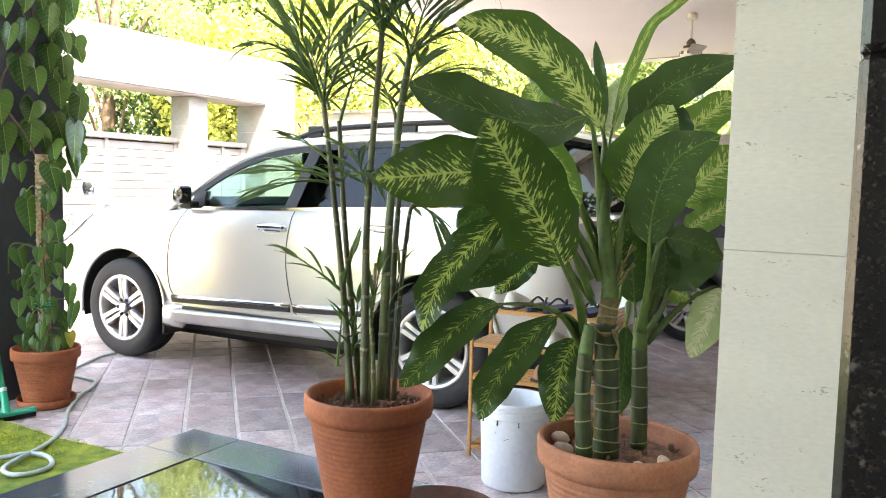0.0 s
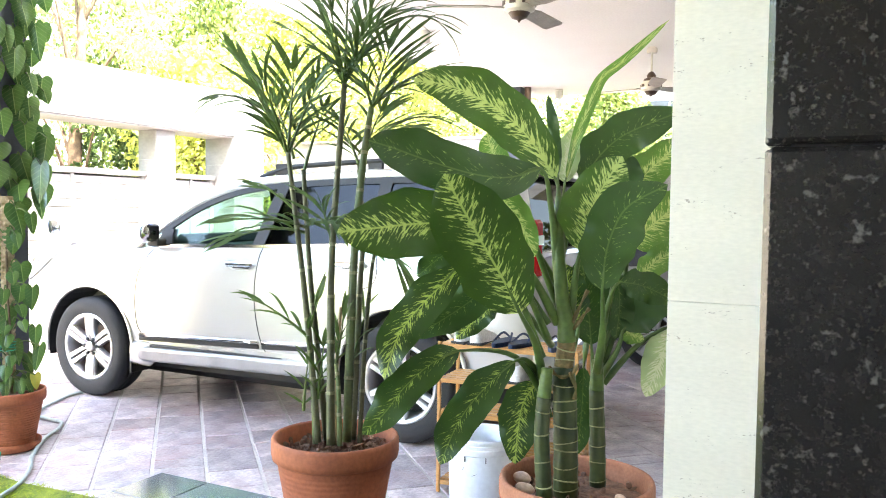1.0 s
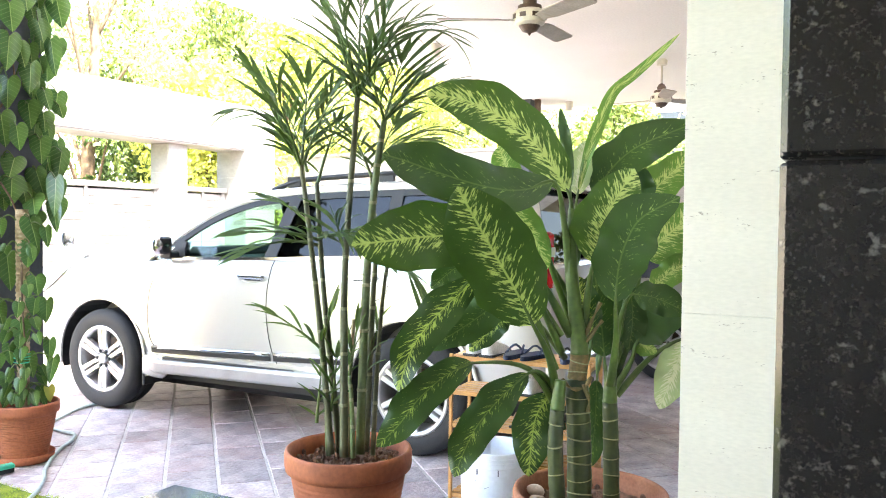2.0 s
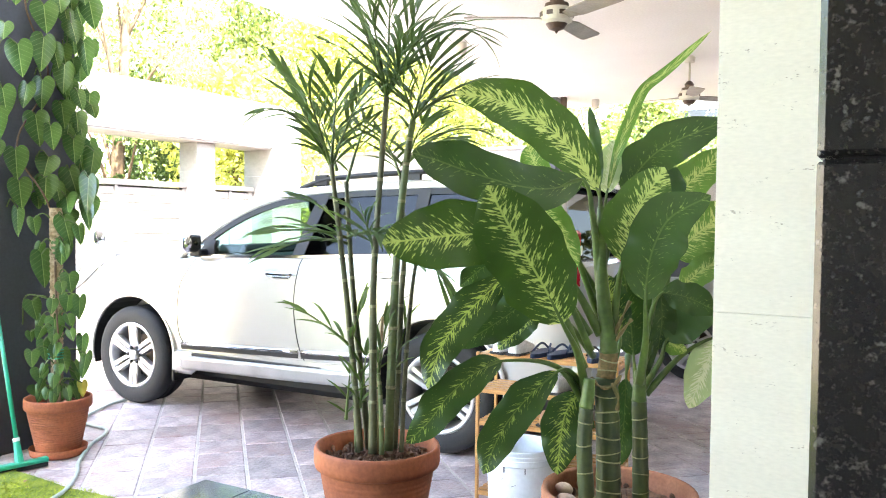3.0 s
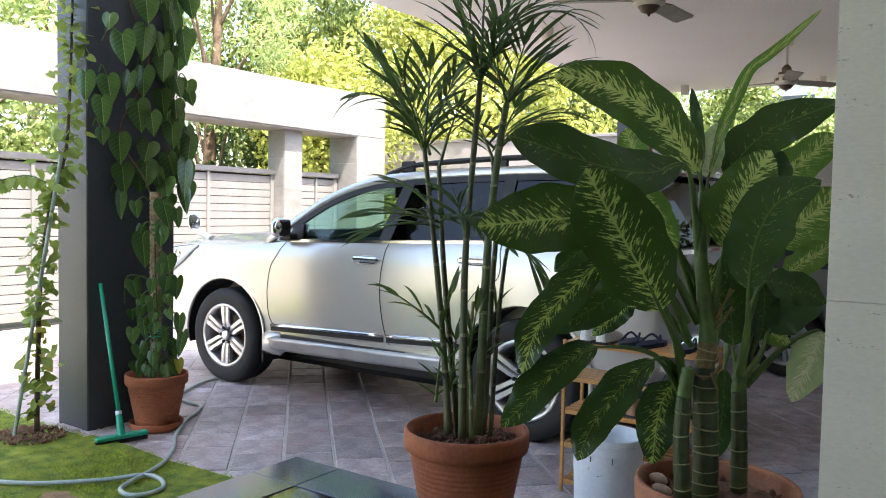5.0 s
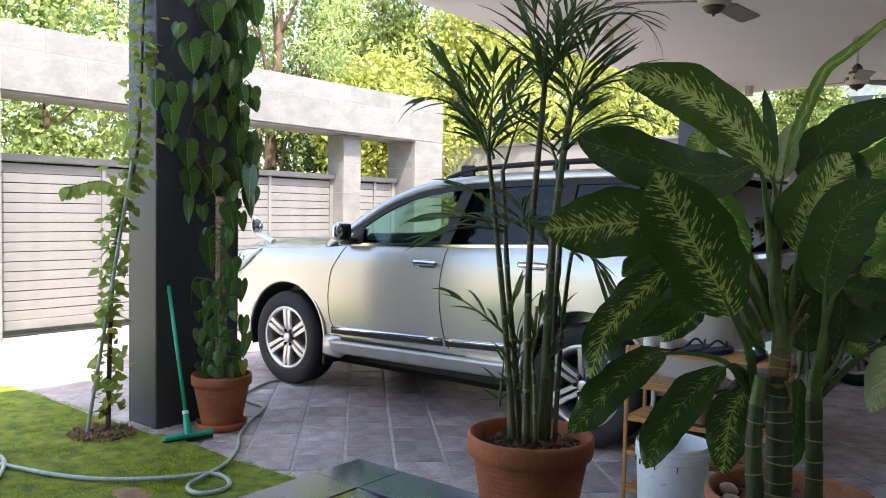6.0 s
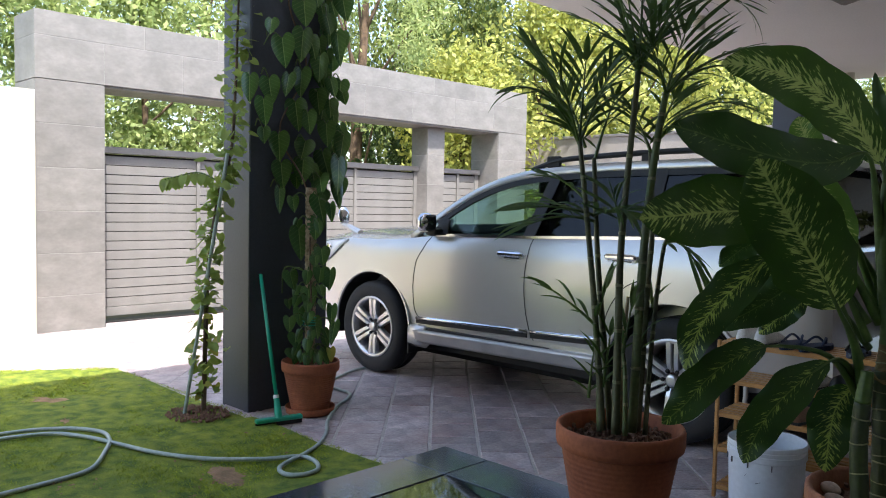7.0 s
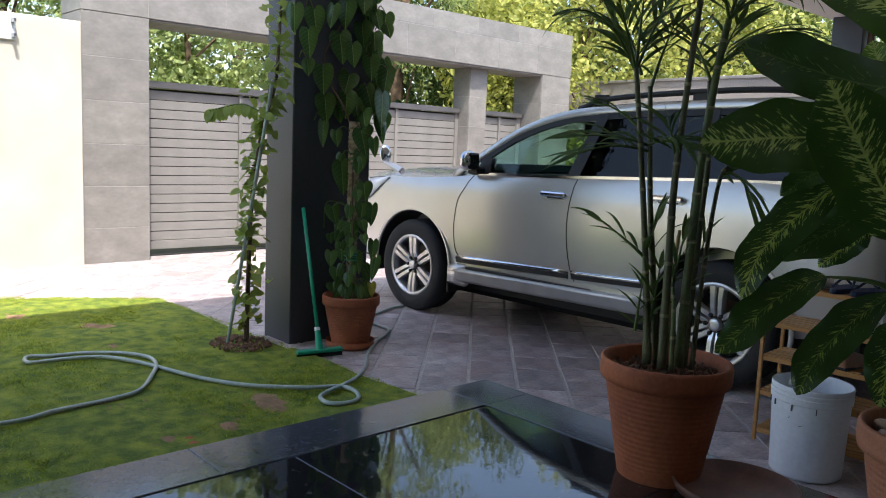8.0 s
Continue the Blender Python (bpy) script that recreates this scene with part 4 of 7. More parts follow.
            secs2.append([(u - ww, yv, z), (u + ww, yv, z), (u + ww, yv - s * 0.05, z), (u - ww, yv - s * 0.05, z)])
        loft(bm2, secs2)
        bmesh.ops.recalc_face_normals(bm2, faces=bm2.faces)
        return at(part(name, bm2, material, car, label))

    def pane(name, poly, material, s, inset=0.012):
        bm2 = bmesh.new()
        a = [bm2.verts.new((u, s * (lean(z) - inset), z)) for u, z in poly]
        b = [bm2.verts.new((u, s * (lean(z) - inset - 0.005), z)) for u, z in poly]
        bm2.faces.new(a)
        bm2.faces.new(b[::-1])
        for i in range(len(poly)):
            j = (i + 1) % len(poly)
            bm2.faces.new((a[i], b[i], b[j], a[j]))
        bmesh.ops.recalc_face_normals(bm2, faces=bm2.faces)
        return at(part(name, bm2, material, car))

    for s in (-1, 1):
        secs3, secs4 = [], []
        for i_ in range(len(BOW)):
            a0, a1, a2, a3, a4 = (bow(i_, d) for d in (0.0, 0.012, 0.05, 0.062, 0.10))
            secs3.append([(a0[0], s * (lean(a0[1]) - 0.05), a0[1]), (a0[0], s * (lean(a0[1]) - 0.012), a0[1]), (a1[0], s * (lean(a1[1]) + 0.004), a1[1]), (a2[0], s * (lean(a2[1]) + 0.006), a2[1]), (a3[0], s * (lean(a3[1]) - 0.004), a3[1]), (a3[0], s * (lean(a3[1]) - 0.05), a3[1])])
            if 0.62 < BOW[i_].x < 3.3:
                secs4.append([(a2[0], s * (lean(a2[1]) - 0.002), a2[1]), (a4[0], s * (lean(a4[1]) - 0.003), a4[1]), (a4[0], s * (lean(a4[1]) - 0.03), a4[1]), (a2[0], s * (lean(a2[1]) - 0.03), a2[1])])
        bm2 = bmesh.new()
        loft(bm2, secs3)
        bmesh.ops.recalc_face_normals(bm2, faces=bm2.faces)
        at(part("roof_pillar", bm2, "paint", car, smooth=True))
        bm2 = bmesh.new()
        loft(bm2, secs4)
        bmesh.ops.recalc_face_normals(bm2, faces=bm2.faces)
        at(part("window_surround", bm2, "dark", car, "black window surround"))
        strut("door_frame", [(1.585, 1.19, 0.05), (1.735, 1.68, 0.045)], 0, "dark", s, "black door frame")
        strut("door_frame", [(2.50, 1.22, 0.045), (2.53, 1.70, 0.045)], 0, "dark", s, "black door frame")
        strut("rear_pillar", [(3.34, 1.25, 0.12), (3.28, 1.70, 0.11)], 0, "dark", s, "black rear pillar")
        strut("mirror_sail", [(0.72, 1.17, 0.10), (0.745, 1.26, 0.055), (0.79, 1.31, 0.012)], 0, "dark", s, "black mirror base panel")
        pane("side_window", [(0.66, 1.19), (0.86, 1.40), (1.10, 1.53), (1.35, 1.61), (1.715, 1.655), (1.575, 1.19)], "clear", s)
        pane("side_window", [(1.60, 1.195), (1.75, 1.66), (2.52, 1.69), (2.49, 1.21)], "smoked", s)
        pane("side_window", [(2.51, 1.21), (2.54, 1.69), (3.18, 1.69), (3.24, 1.24)], "smoked", s)
        # belt strip, sill trim and running board
        bm2 = bmesh.new()
        loft(bm2, [[(u, s * (lean(z) + 0.028), z - 0.014), (u, s * (lean(z) + 0.028), z + 0.006), (u, s * (lean(z) - 0.01), z + 0.006), (u, s * (lean(z) - 0.01), z - 0.014)] for u, z in ((0.72, 1.192), (1.6, 1.212), (2.5, 1.245), (3.22, 1.262))])
        at(part("belt_strip", bm2, "chrome", car, "thin chrome strip under the windows"))
        for u0, u1, z0, z1 in ((0.53, 1.635, 0.528, 0.556), (1.665, 2.27, 0.557, 0.582)):
            bm2 = bmesh.new()
            loft(bm2, [[(u, s * (flank(u, z) - 0.01), z - 0.02), (u, s * (flank(u, z) + 0.012), z - 0.018), (u, s * (flank(u, z) + 0.014), z - 0.006), (u, s * (flank(u, z) + 0.006), z + 0.006), (u, s * (flank(u, z) - 0.01), z + 0.008)] for u, z in [(u0 + (u1 - u0) * k / 8, z0 + (z1 - z0) * k / 8) for k in range(9)]])
            bmesh.ops.recalc_face_normals(bm2, faces=bm2.faces)
            trim = at(part("sill_trim", bm2, "chrome", car, "chrome-edged door moulding", smooth=True))
            bm2 = bmesh.new()
            loft(bm2, [[(u, s * (flank(u, z) - 0.01), z - 0.055), (u, s * (flank(u, z) + 0.006), z - 0.05), (u, s * (flank(u, z) + 0.009), z - 0.021), (u, s * (flank(u, z) - 0.01), z - 0.021)] for u, z in [(u0 + (u1 - u0) * k / 8, z0 + (z1 - z0) * k / 8) for k in range(9)]])
            bmesh.ops.recalc_face_normals(bm2, faces=bm2.faces)
            part("lower_edge", bm2, "dark", trim, "black moulding edge")
        bm2 = bmesh.new()
        loft(bm2, [[(u, s * (0.88 + k), z + 0.010), (u, s * (0.965 + k), z + 0.008), (u, s * (0.982 + k), z - 0.002), (u, s * (0.986 + k), z - 0.014), (u, s * (0.978 + k), z - 0.026), (u, s * (0.978 + k), z - 0.07), (u, s * (0.962 + k), z - 0.094), (u, s * (0.86 + k), z - 0.10)] for u, z, k in ((0.52, 0.425, -0.03), (0.62, 0.43, 0.0), (1.4, 0.44, 0.0), (2.2, 0.455, 0.0), (2.28, 0.455, -0.03))])
        bmesh.ops.recalc_face_normals(bm2, faces=bm2.faces)
        at(part("running_board", bm2, "board", car, "silver running board", smooth=True))
        at(part("sill", boxed(0.50, 2.28, s * 0.90 - 0.02, s * 0.90 + 0.02, 0.45, 0.50, bevel=0.01), "paint", car))
        at(part("step_tread", boxed(0.66, 2.18, s * 0.925 - 0.028, s * 0.925 + 0.028, 0.435, 0.457, bevel=0.003), "dark", car, "black rubber step tread"))
        at(part("front_flare", boxed(0.43, 0.66, s * 0.905 - 0.05, s * 0.905 + 0.05, 0.29, 0.47, bevel=0.035), "paint", car, smooth=True))
        # shut lines as thin dark grooves
        for pts in ([(0.665, 1.175), (0.60, 1.08), (0.53, 0.97), (0.502, 0.80), (0.502, 0.63), (0.535, 0.545), (0.62, 0.50)], [(1.655, 1.195), (1.625, 1.05), (1.61, 0.90), (1.622, 0.70), (1.65, 0.57), (1.69, 0.49)], [(2.56, 1.22), (2.56, 1.02), (2.40, 0.92), (2.28, 0.74), (2.24, 0.52)]):
            bm2 = bmesh.new()
            tube(bm2, [(p.x, s * (flank(p.x, p.y) + 0.0004), p.y) for p in spline([(a, b, 0) for a, b in pts], 8)], 0.0036, 6)
            at(part("shut_line", bm2, "dark", car, "dark door gap"))
        for u, zz in ((1.49, 1.075), (2.38, 1.108)):
            fy = flank(u, zz)
            h = at(part("door_handle", boxed(u - 0.115, u + 0.115, s * (fy + 0.028) - 0.012, s * (fy + 0.028) + 0.012, zz - 0.012, zz + 0.028, bevel=0.013), "chrome", car, "chrome door handle"))
            part("recess", lathe(bmesh.new(), [(0.001, 0.004), (0.075, 0.003), (0.084, 0.006), (0.09, 0.0)], 28, close=False, m=pose(u, s * (fy - 0.001), zz - 0.004, 90 * -s) @ Matrix.Diagonal((1.35, 0.42, 1, 1))), "steel", h, smooth=True)
            part("grip_shadow", boxed(u - 0.07, u + 0.07, s * (fy + 0.006) - 0.004, s * (fy + 0.006) + 0.004, zz - 0.022, zz + 0.004, bevel=0.003), "dark", h)
        # door mirror
        bm2 = bmesh.new()
        loft(bm2, [[(0.70 + q * 0.9 * math.cos(a), s * yv, 1.285 + q * 1.05 * math.sin(a)) for a in [2 * math.pi * k / 12 for k in range(12)]] for q, yv in ((0.035, 0.93), (0.062, 0.955), (0.074, 1.0), (0.068, 1.05), (0.035, 1.08))])
        bmesh.ops.recalc_face_normals(bm2, faces=bm2.faces)
        mir = at(part("door_mirror", bm2, "chrome", car, "chrome-capped door mirror", smooth=True))
        part("mirror_face", boxed(0.73, 0.762, s * 1.0 - 0.055, s * 1.0 + 0.058, 1.222, 1.345, bevel=0.014), "dark", mir)
        part("mirror_arm", boxed(0.66, 0.78, s * 0.93 - 0.05, s * 0.93 + 0.04, 1.185, 1.24, bevel=0.012), "dark", mir)
        # lamps
        bm2 = bmesh.new()
        loft(bm2, [[(u, s * (flank(u, z0) - 0.03), z0), (u, s * (flank(u, z0) + 0.008), z0), (u, s * (flank(u, (z0 + z1) / 2) + 0.022), (z0 + z1) / 2), (u, s * (flank(u, z1) + 0.010), z1), (u, s * (flank(u, z1) - 0.03), z1)] for u, z0, z1 in ((-0.90, 0.82, 0.94), (-0.84, 0.83, 1.01), (-0.76, 0.845, 1.055), (-0.66, 0.88, 1.08), (-0.54, 0.945, 1.096), (-0.43, 1.03, 1.106), (-0.35, 1.092, 1.110))])
        bmesh.ops.recalc_face_normals(bm2, faces=bm2.faces)
        lamp = at(part("headlamp", bm2, "lens", car, "clear headlamp", smooth=True))
        edge = [(-0.76, 0.845), (-0.66, 0.88), (-0.54, 0.945), (-0.43, 1.03), (-0.35, 1.10), (-0.43, 1.106), (-0.54, 1.096), (-0.66, 1.08), (-0.76, 1.055)]
        part("lamp_rim", tube(bmesh.new(), [(u, s * (flank(u, z) + 0.010), z) for u, z in edge], 0.003, 6), "dark", lamp, "dark lamp seal")
        for u, z in ((-0.70, 0.985), (-0.57, 1.03)):
            part("reflector", lathe(bmesh.new(), [(0.001, 0.0), (0.028, 0.004), (0.036, 0.010), (0.030, 0.012)], 20, close=False, m=pose(u, s * (flank(u, z) + 0.018), z, -90 * s)), "chrome", lamp, "round chrome reflector", smooth=True)
        tl = at(part("tail_lamp", boxed(3.46, 3.61, s * 0.835 - 0.07, s * 0.835 + 0.07, 1.07, 1.42, bevel=0.02), "red", car, "red tail lamp"))
        part("clear_band", boxed(3.458, 3.614, s * 0.835 - 0.074, s * 0.835 + 0.074, 1.27, 1.33, bevel=0.006), "lens", tl, "clear reversing light band")
        # roof rail
        bm2 = bmesh.new()
        rail = [(1.45, 1.69), (1.62, 1.74), (1.80, 1.765), (2.3, 1.788), (2.75, 1.795), (3.1, 1.775), (3.28, 1.72)]
        tube(bm2, [(p.x, s * 0.66, p.y) for p in spline([(a, b, 0) for a, b in rail], 5)], 0.019, 8)
        rr = at(part("roof_rail", bm2, "dark", car, "black roof rail"))
        for u in (1.64, 2.4, 3.16):
            part("rail_foot", boxed(u - 0.06, u + 0.06, s * 0.66 - 0.014, s * 0.66 + 0.014, 1.705, 1.785, bevel=0.008), "dark", rr)
        at(part("mud_flap", boxed(0.42, 0.445, s * 0.82 - 0.10, s * 0.82 + 0.09, 0.22, 0.42, bevel=0.006), "dark", car))
    # windscreen, rear glass, interior
    bm2 = bmesh.new()
    loft(bm2, [[(0.44, -0.82, 1.20), (0.38, -0.4, 1.22), (0.36, 0, 1.225), (0.38, 0.4, 1.22), (0.44, 0.82, 1.20)], [(1.13, -0.66, 1.585), (1.09, -0.32, 1.605), (1.08, 0, 1.61), (1.09, 0.32, 1.605), (1.13, 0.66, 1.585)]], closed=False, caps=False)
    at(part("windscreen", bm2, "clear", car))
    bm2 = bmesh.new()
    loft(bm2, [[(3.56, -0.78, 1.24), (3.56, 0.78, 1.24)], [(3.42, -0.62, 1.70), (3.42, 0.62, 1.70)]], closed=False, caps=False)
    at(part("rear_window", bm2, "smoked_rear", car))
    for s in (-1, 1):
        bm2 = bmesh.new()
        loft(bm2, [[(u0, s * y0, z), (u1, s * y1, z), (u1 - 0.03, s * (y1 - 0.05), z), (u0 - 0.02, s * (y0 - 0.06), z)] for u0, y0, u1, y1, z in ((3.42, 0.888, 3.575, 0.78, 1.22), (3.40, 0.83, 3.53, 0.73, 1.40), (3.37, 0.76, 3.47, 0.665, 1.60), (3.34, 0.715, 3.44, 0.62, 1.725))])
        bmesh.ops.recalc_face_normals(bm2, faces=bm2.faces)
        at(part("tail_pillar", bm2, "paint", car, smooth=False))
    at(part("rear_header", boxed(3.33, 3.50, -0.68, 0.68, 1.685, 1.755, bevel=0.02), "paint", car))
    at(part("dashboard", boxed(0.66, 0.98, -0.74, 0.74, 1.16, 1.27, bevel=0.05), "cabin", car))
    for yv in (-0.38, 0.38):
        seat = at(part("front_seat", boxed(1.62, 1.76, yv - 0.25, yv + 0.25, 1.0, 1.46, bevel=0.05), "cabin_light", car, "beige front seat"))
        part("headrest", boxed(1.66, 1.76, yv - 0.13, yv + 0.13, 1.47, 1.64, bevel=0.04), "cabin_light", seat)
    for u in (2.45,):
        bench = at(part("rear_bench", boxed(u, u + 0.16, -0.66, 0.66, 1.0, 1.45, bevel=0.05), "cabin_light", car, "beige rear bench"))
        for yv in (-0.42, 0.42):
            part("headrest", boxed(u + 0.03, u + 0.14, yv - 0.13, yv + 0.13, 1.46, 1.62, bevel=0.04), "cabin_light", bench)
    bm2 = bmesh.new()
    ring = [(0.18 * math.cos(a), 0.18 * math.sin(a), 0) for a in [2 * math.pi * k / 24 for k in range(25)]]
    tube(bm2, ring, 0.014, 6)
    sw = at(part("steering_wheel", bm2, "dark", car))
    sw.matrix_basis = pose(1.12, mid + 0.38, 1.2, 0, 62, 0)
    at(part("rear_view_mirror", boxed(1.10, 1.13, -0.12, 0.12, 1.53, 1.60, bevel=0.01), "dark", car))
    # fender mirror on a stalk and front parts
    fm = at(part("fender_mirror", lathe(bmesh.new(), [(0.001, -0.03), (0.04, -0.025), (0.055, 0.0), (0.05, 0.015), (0.001, 0.02)], 20, m=pose(-0.63, -0.73, 1.30, 0, 80, -12) @ Matrix.Diagonal((1.6, 1.05, 0.8, 1))), "chrome", car, "small chrome fender mirror on a stalk", smooth=True))
    part("stalk", tube(bmesh.new(), [(-0.36, -0.76, 1.155), (-0.50, -0.75, 1.20), (-0.62, -0.74, 1.225), (-0.635, -0.735, 1.27)], [0.034, 0.028, 0.022, 0.018], 8), "paint", fm)
    at(part("grille", boxed(-0.915, -0.86, -0.42, 0.42, 0.72, 0.93, bevel=0.02), "chrome", car, "chrome grille"))
    at(part("front_bumper", boxed(-0.915, -0.72, -0.66, 0.66, 0.36, 0.56, bevel=0.06), "paint", car))
    at(part("rear_bumper", boxed(3.53, 3.69, -0.84, 0.84, 0.42, 0.68, bevel=0.06), "paint", car))
    # underbody hung extra low, to darken the paving beneath the car
    at(part("underbody", boxed(-0.8, 3.5, -0.58, 0.58, 0.16, 0.42, bevel=0.05), "dark", car))
    # added dark block that stops light passing under the car
    at(part("chassis_frame", boxed(0.50, 2.24, -0.56, 0.56, 0.18, 0.41, bevel=0.05), "dark", car))
    for u in (0.0, 2.74):
        for s in (-1, 1):
            w = wheel(car, u, s, HW)
            w.location.y += mid
        for s in (-1, 1):
            bm2 = bmesh.new()
            arc = [(u + 0.452 * math.cos(a), 0.40 + 0.452 * math.sin(a)) for a in [math.pi * (k / 20 * 1.16 - 0.08) for k in range(21)]]
            loft(bm2, [[(a, s * 0.62, b), (a, s * 0.925, b), (u + (a - u) * 0.985, s * 0.925, 0.40 + (b - 0.40) * 0.985), (u + (a - u) * 0.985, s * 0.62, 0.40 + (b - 0.40) * 0.985)] for a, b in arc])
            bmesh.ops.recalc_face_normals(bm2, faces=bm2.faces)
            lip = bmesh.new()
            arc2 = [math.pi * (k / 24 * 1.12 - 0.06) for k in range(25)]
            loft(lip, [[(u + q * math.cos(a), s * yv, 0.40 + q * math.sin(a)) for q, yv in ((0.449, 0.90), (0.449, 0.934), (0.455, 0.9395), (0.468, 0.939), (0.476, 0.934), (0.47, 0.90))] for a in arc2])
            bmesh.ops.recalc_face_normals(lip, faces=lip.faces)
            at(part("arch_lip", lip, "paint", car, smooth=True))
            at(part("wheel_arch_liner", bm2, "dark", car, "black wheel-arch liner"))
    return car


suv(-4.05, 5.58, CAR_YAW)


def saloon(x, y, yaw):
    HW = 0.88
    car = thing("car", "grey-silver saloon car parked deeper in the carport", "car", (x, y, 0), yaw)
    S = [(-2.0, 0.6, 0.4, 0.62, 0, 0.02), (-1.9, 0.75, 0.28, 0.72, 0, 0.03), (-1.5, 0.85, 0.22, 0.86, 0, 0.05), (-0.6, 0.88, 0.22, 0.93, 0, 0.04), (0.4, 0.885, 0.22, 0.95, 0, 0.0), (1.4, 0.885, 0.22, 0.97, 0, 0.0), (2.2, 0.86, 0.25, 1.0, 0, 0.0), (2.55, 0.8, 0.32, 0.98, 0, 0.0), (2.65, 0.7, 0.4, 0.9, 0, 0.0)]
    bm = bmesh.new()
    loft(bm, [car_section(*s) for s in S])
    bmesh.ops.recalc_face_normals(bm, faces=bm.faces)
    body = part("body", bm, "paint_far", car, smooth=True)
    cut_arches(body, (-1.05, 1.65), HW, 0.36)
    bm = bmesh.new()
    loft(bm, [[(u, -w, z), (u, -w * 0.8, z + 0.03), (u, 0, z + 0.05), (u, w * 0.8, z + 0.03), (u, w, z), (u, 0, z - 0.02)] for u, w, z in ((-0.2, 0.56, 1.36), (0.3, 0.62, 1.42), (1.0, 0.6, 1.41), (1.5, 0.56, 1.34))])
    part("roof", bm, "paint_far", car, smooth=True)
    bm = bmesh.new()
    loft(bm, [[(u0, -0.8, 0.95), (u0, 0.8, 0.95), (u1, 0.58, z), (u1, -0.58, z)] for u0, u1, z in ((-0.95, -0.25, 1.35), (0.4, 0.4, 1.40), (2.15, 1.5, 1.33))])
    part("cabin_glass", bm, "far_dark", car, "dark car glass")
    part("fuel_flap", boxed(1.72, 1.90, -0.893, -0.884, 0.72, 0.86, bevel=0.003), "paint_far", car)
    for u in (-1.05, 1.65):
        for s in (-1, 1):
            w = wheel(car, u, s, HW, 0.32, 7, 0.205)
    return car


saloon(-2.1, 9.75, 0)

# ---- pots ----
def plant_pot(name, x, y, z, r, h, material, label, group="", ribs=9, saucer=True, ridge=0.0009):
    p = thing(name, label, "flower pot", (x, y, z), 0, group)
    z0 = 0.02 if saucer else 0.0
    prof = [(r * 0.62, z0)]
    for k in range(150):
        t = k / 149
        rr = r * (0.64 + 0.27 * t)
        rr += ridge * math.sin(t * ribs * 2 * math.pi * 2) if 0.15 < t < 0.95 else 0
        prof.append((rr, z0 + (h - z0 - 0.075) * t))
    prof += [(r * 0.935, h - 0.072), (r * 0.985, h - 0.066), (r, h - 0.05), (r, h - 0.012), (r * 0.985, h - 0.002), (r * 0.95, h), (r * 0.915, h - 0.008), (r * 0.90, h - 0.05), (r * 0.86, h - 0.10)]
    part("pot", lathe(bmesh.new(), prof, 56, close=False), material, p, smooth=True)
    bm = bmesh.new()
    lathe(bm, [(0.001, h - 0.045), (r * 0.5, h - 0.048), (r * 0.885, h - 0.06)], 40, close=False)
    for v_ in bm.verts:
        v_.co.z += 0.012 * noise.noise(v_.co * 30)
    part("soil", bm, "potting", p, "bark mulch")
    if saucer:
        part("saucer", lathe(bmesh.new(), [(0.001, 0.0), (r * 0.74, 0.0), (r * 0.82, 0.01), (r * 0.86, 0.05), (r * 0.83, 0.052), (r * 0.78, 0.018), (0.001, 0.014)], 48, close=False), material, p, smooth=True)
    return p


def mulch(pot, r, h, n, seed):
    rg = random.Random(seed)
    bm = bmesh.new()
    for _ in range(n):
        a, q = rg.uniform(0, 6.28), r * 0.84 * rg.random() ** 0.5
        m = pose(q * math.cos(a), q * math.sin(a), h - 0.04, rg.uniform(0, 90), rg.uniform(0, 90), rg.uniform(0, 360)) @ Matrix.Diagonal((rg.uniform(0.012, 0.03), rg.uniform(0.008, 0.018), rg.uniform(0.006, 0.012), 1))
        bmesh.ops.create_icosphere(bm, subdivisions=1, radius=0.6, matrix=m)
    part("bark_mulch", bm, "potting", pot, kind="stuff")


P1, P2, P3 = (-3.315, 4.42), (-0.325, 3.499), (0.502, 3.465)
pot_a = plant_pot("flower_pot", *P1, 0.0, 0.195, 0.36, "terracotta", "ribbed terracotta pot on a saucer beside the column", ridge=0.0018)
pot_b = plant_pot("flower_pot", *P2, PZ, 0.208, 0.385, "terracotta", "large ribbed terracotta pot holding a bamboo palm", saucer=False, ridge=0.0005)
pot_c = plant_pot("flower_pot", *P3, PZ, 0.214, 0.39, "terracotta_pale", "weathered terracotta pot holding a dumb cane", saucer=False)
mulch(pot_a, 0.195, 0.36, 60, 1)
mulch(pot_b, 0.208, 0.385, 170, 2)
mulch(pot_c, 0.214, 0.39, 60, 3)
saucer = thing("pot_saucer", "wide empty dark brown clay saucer on the porch floor", "saucer", (-0.072, 3.525, PZ))
part("dish", lathe(bmesh.new(), [(0.001, 0.004), (0.15, 0.004), (0.175, 0.012), (0.19, 0.045), (0.182, 0.047), (0.168, 0.018), (0.001, 0.014)], 48, close=False), "brown_clay", saucer, smooth=True)
for k, (dx, dy) in enumerate(((-0.12, -0.08), (-0.16, 0.0), (0.1, -0.13), (0.14, -0.05))):
    bm = bmesh.new()
    bmesh.ops.create_uvsphere(bm, u_segments=18, v_segments=9, radius=0.025, matrix=pose(P3[0] + dx, P3[1] + dy, PZ + 0.39 - 0.03, 20 * k, 15, 40 * k) @ Matrix.Diagonal((1.1, 0.9, 0.6, 1)))
    for v_ in bm.verts:
        v_.co += 0.0012 * Vector((0, 0, 1)) * math.sin(90 * v_.co.x + 60 * v_.co.y)
    tagged(part("seashell", bm, "shell", smooth=True), "pale ridged seashell lying on pot soil", "seashell", "shells in the pot")

# ---- dumb cane ----
dumb = thing("dumb_cane", "tall dumb cane with broad cream-flecked green leaves", "potted plant", (0, 0, 0))


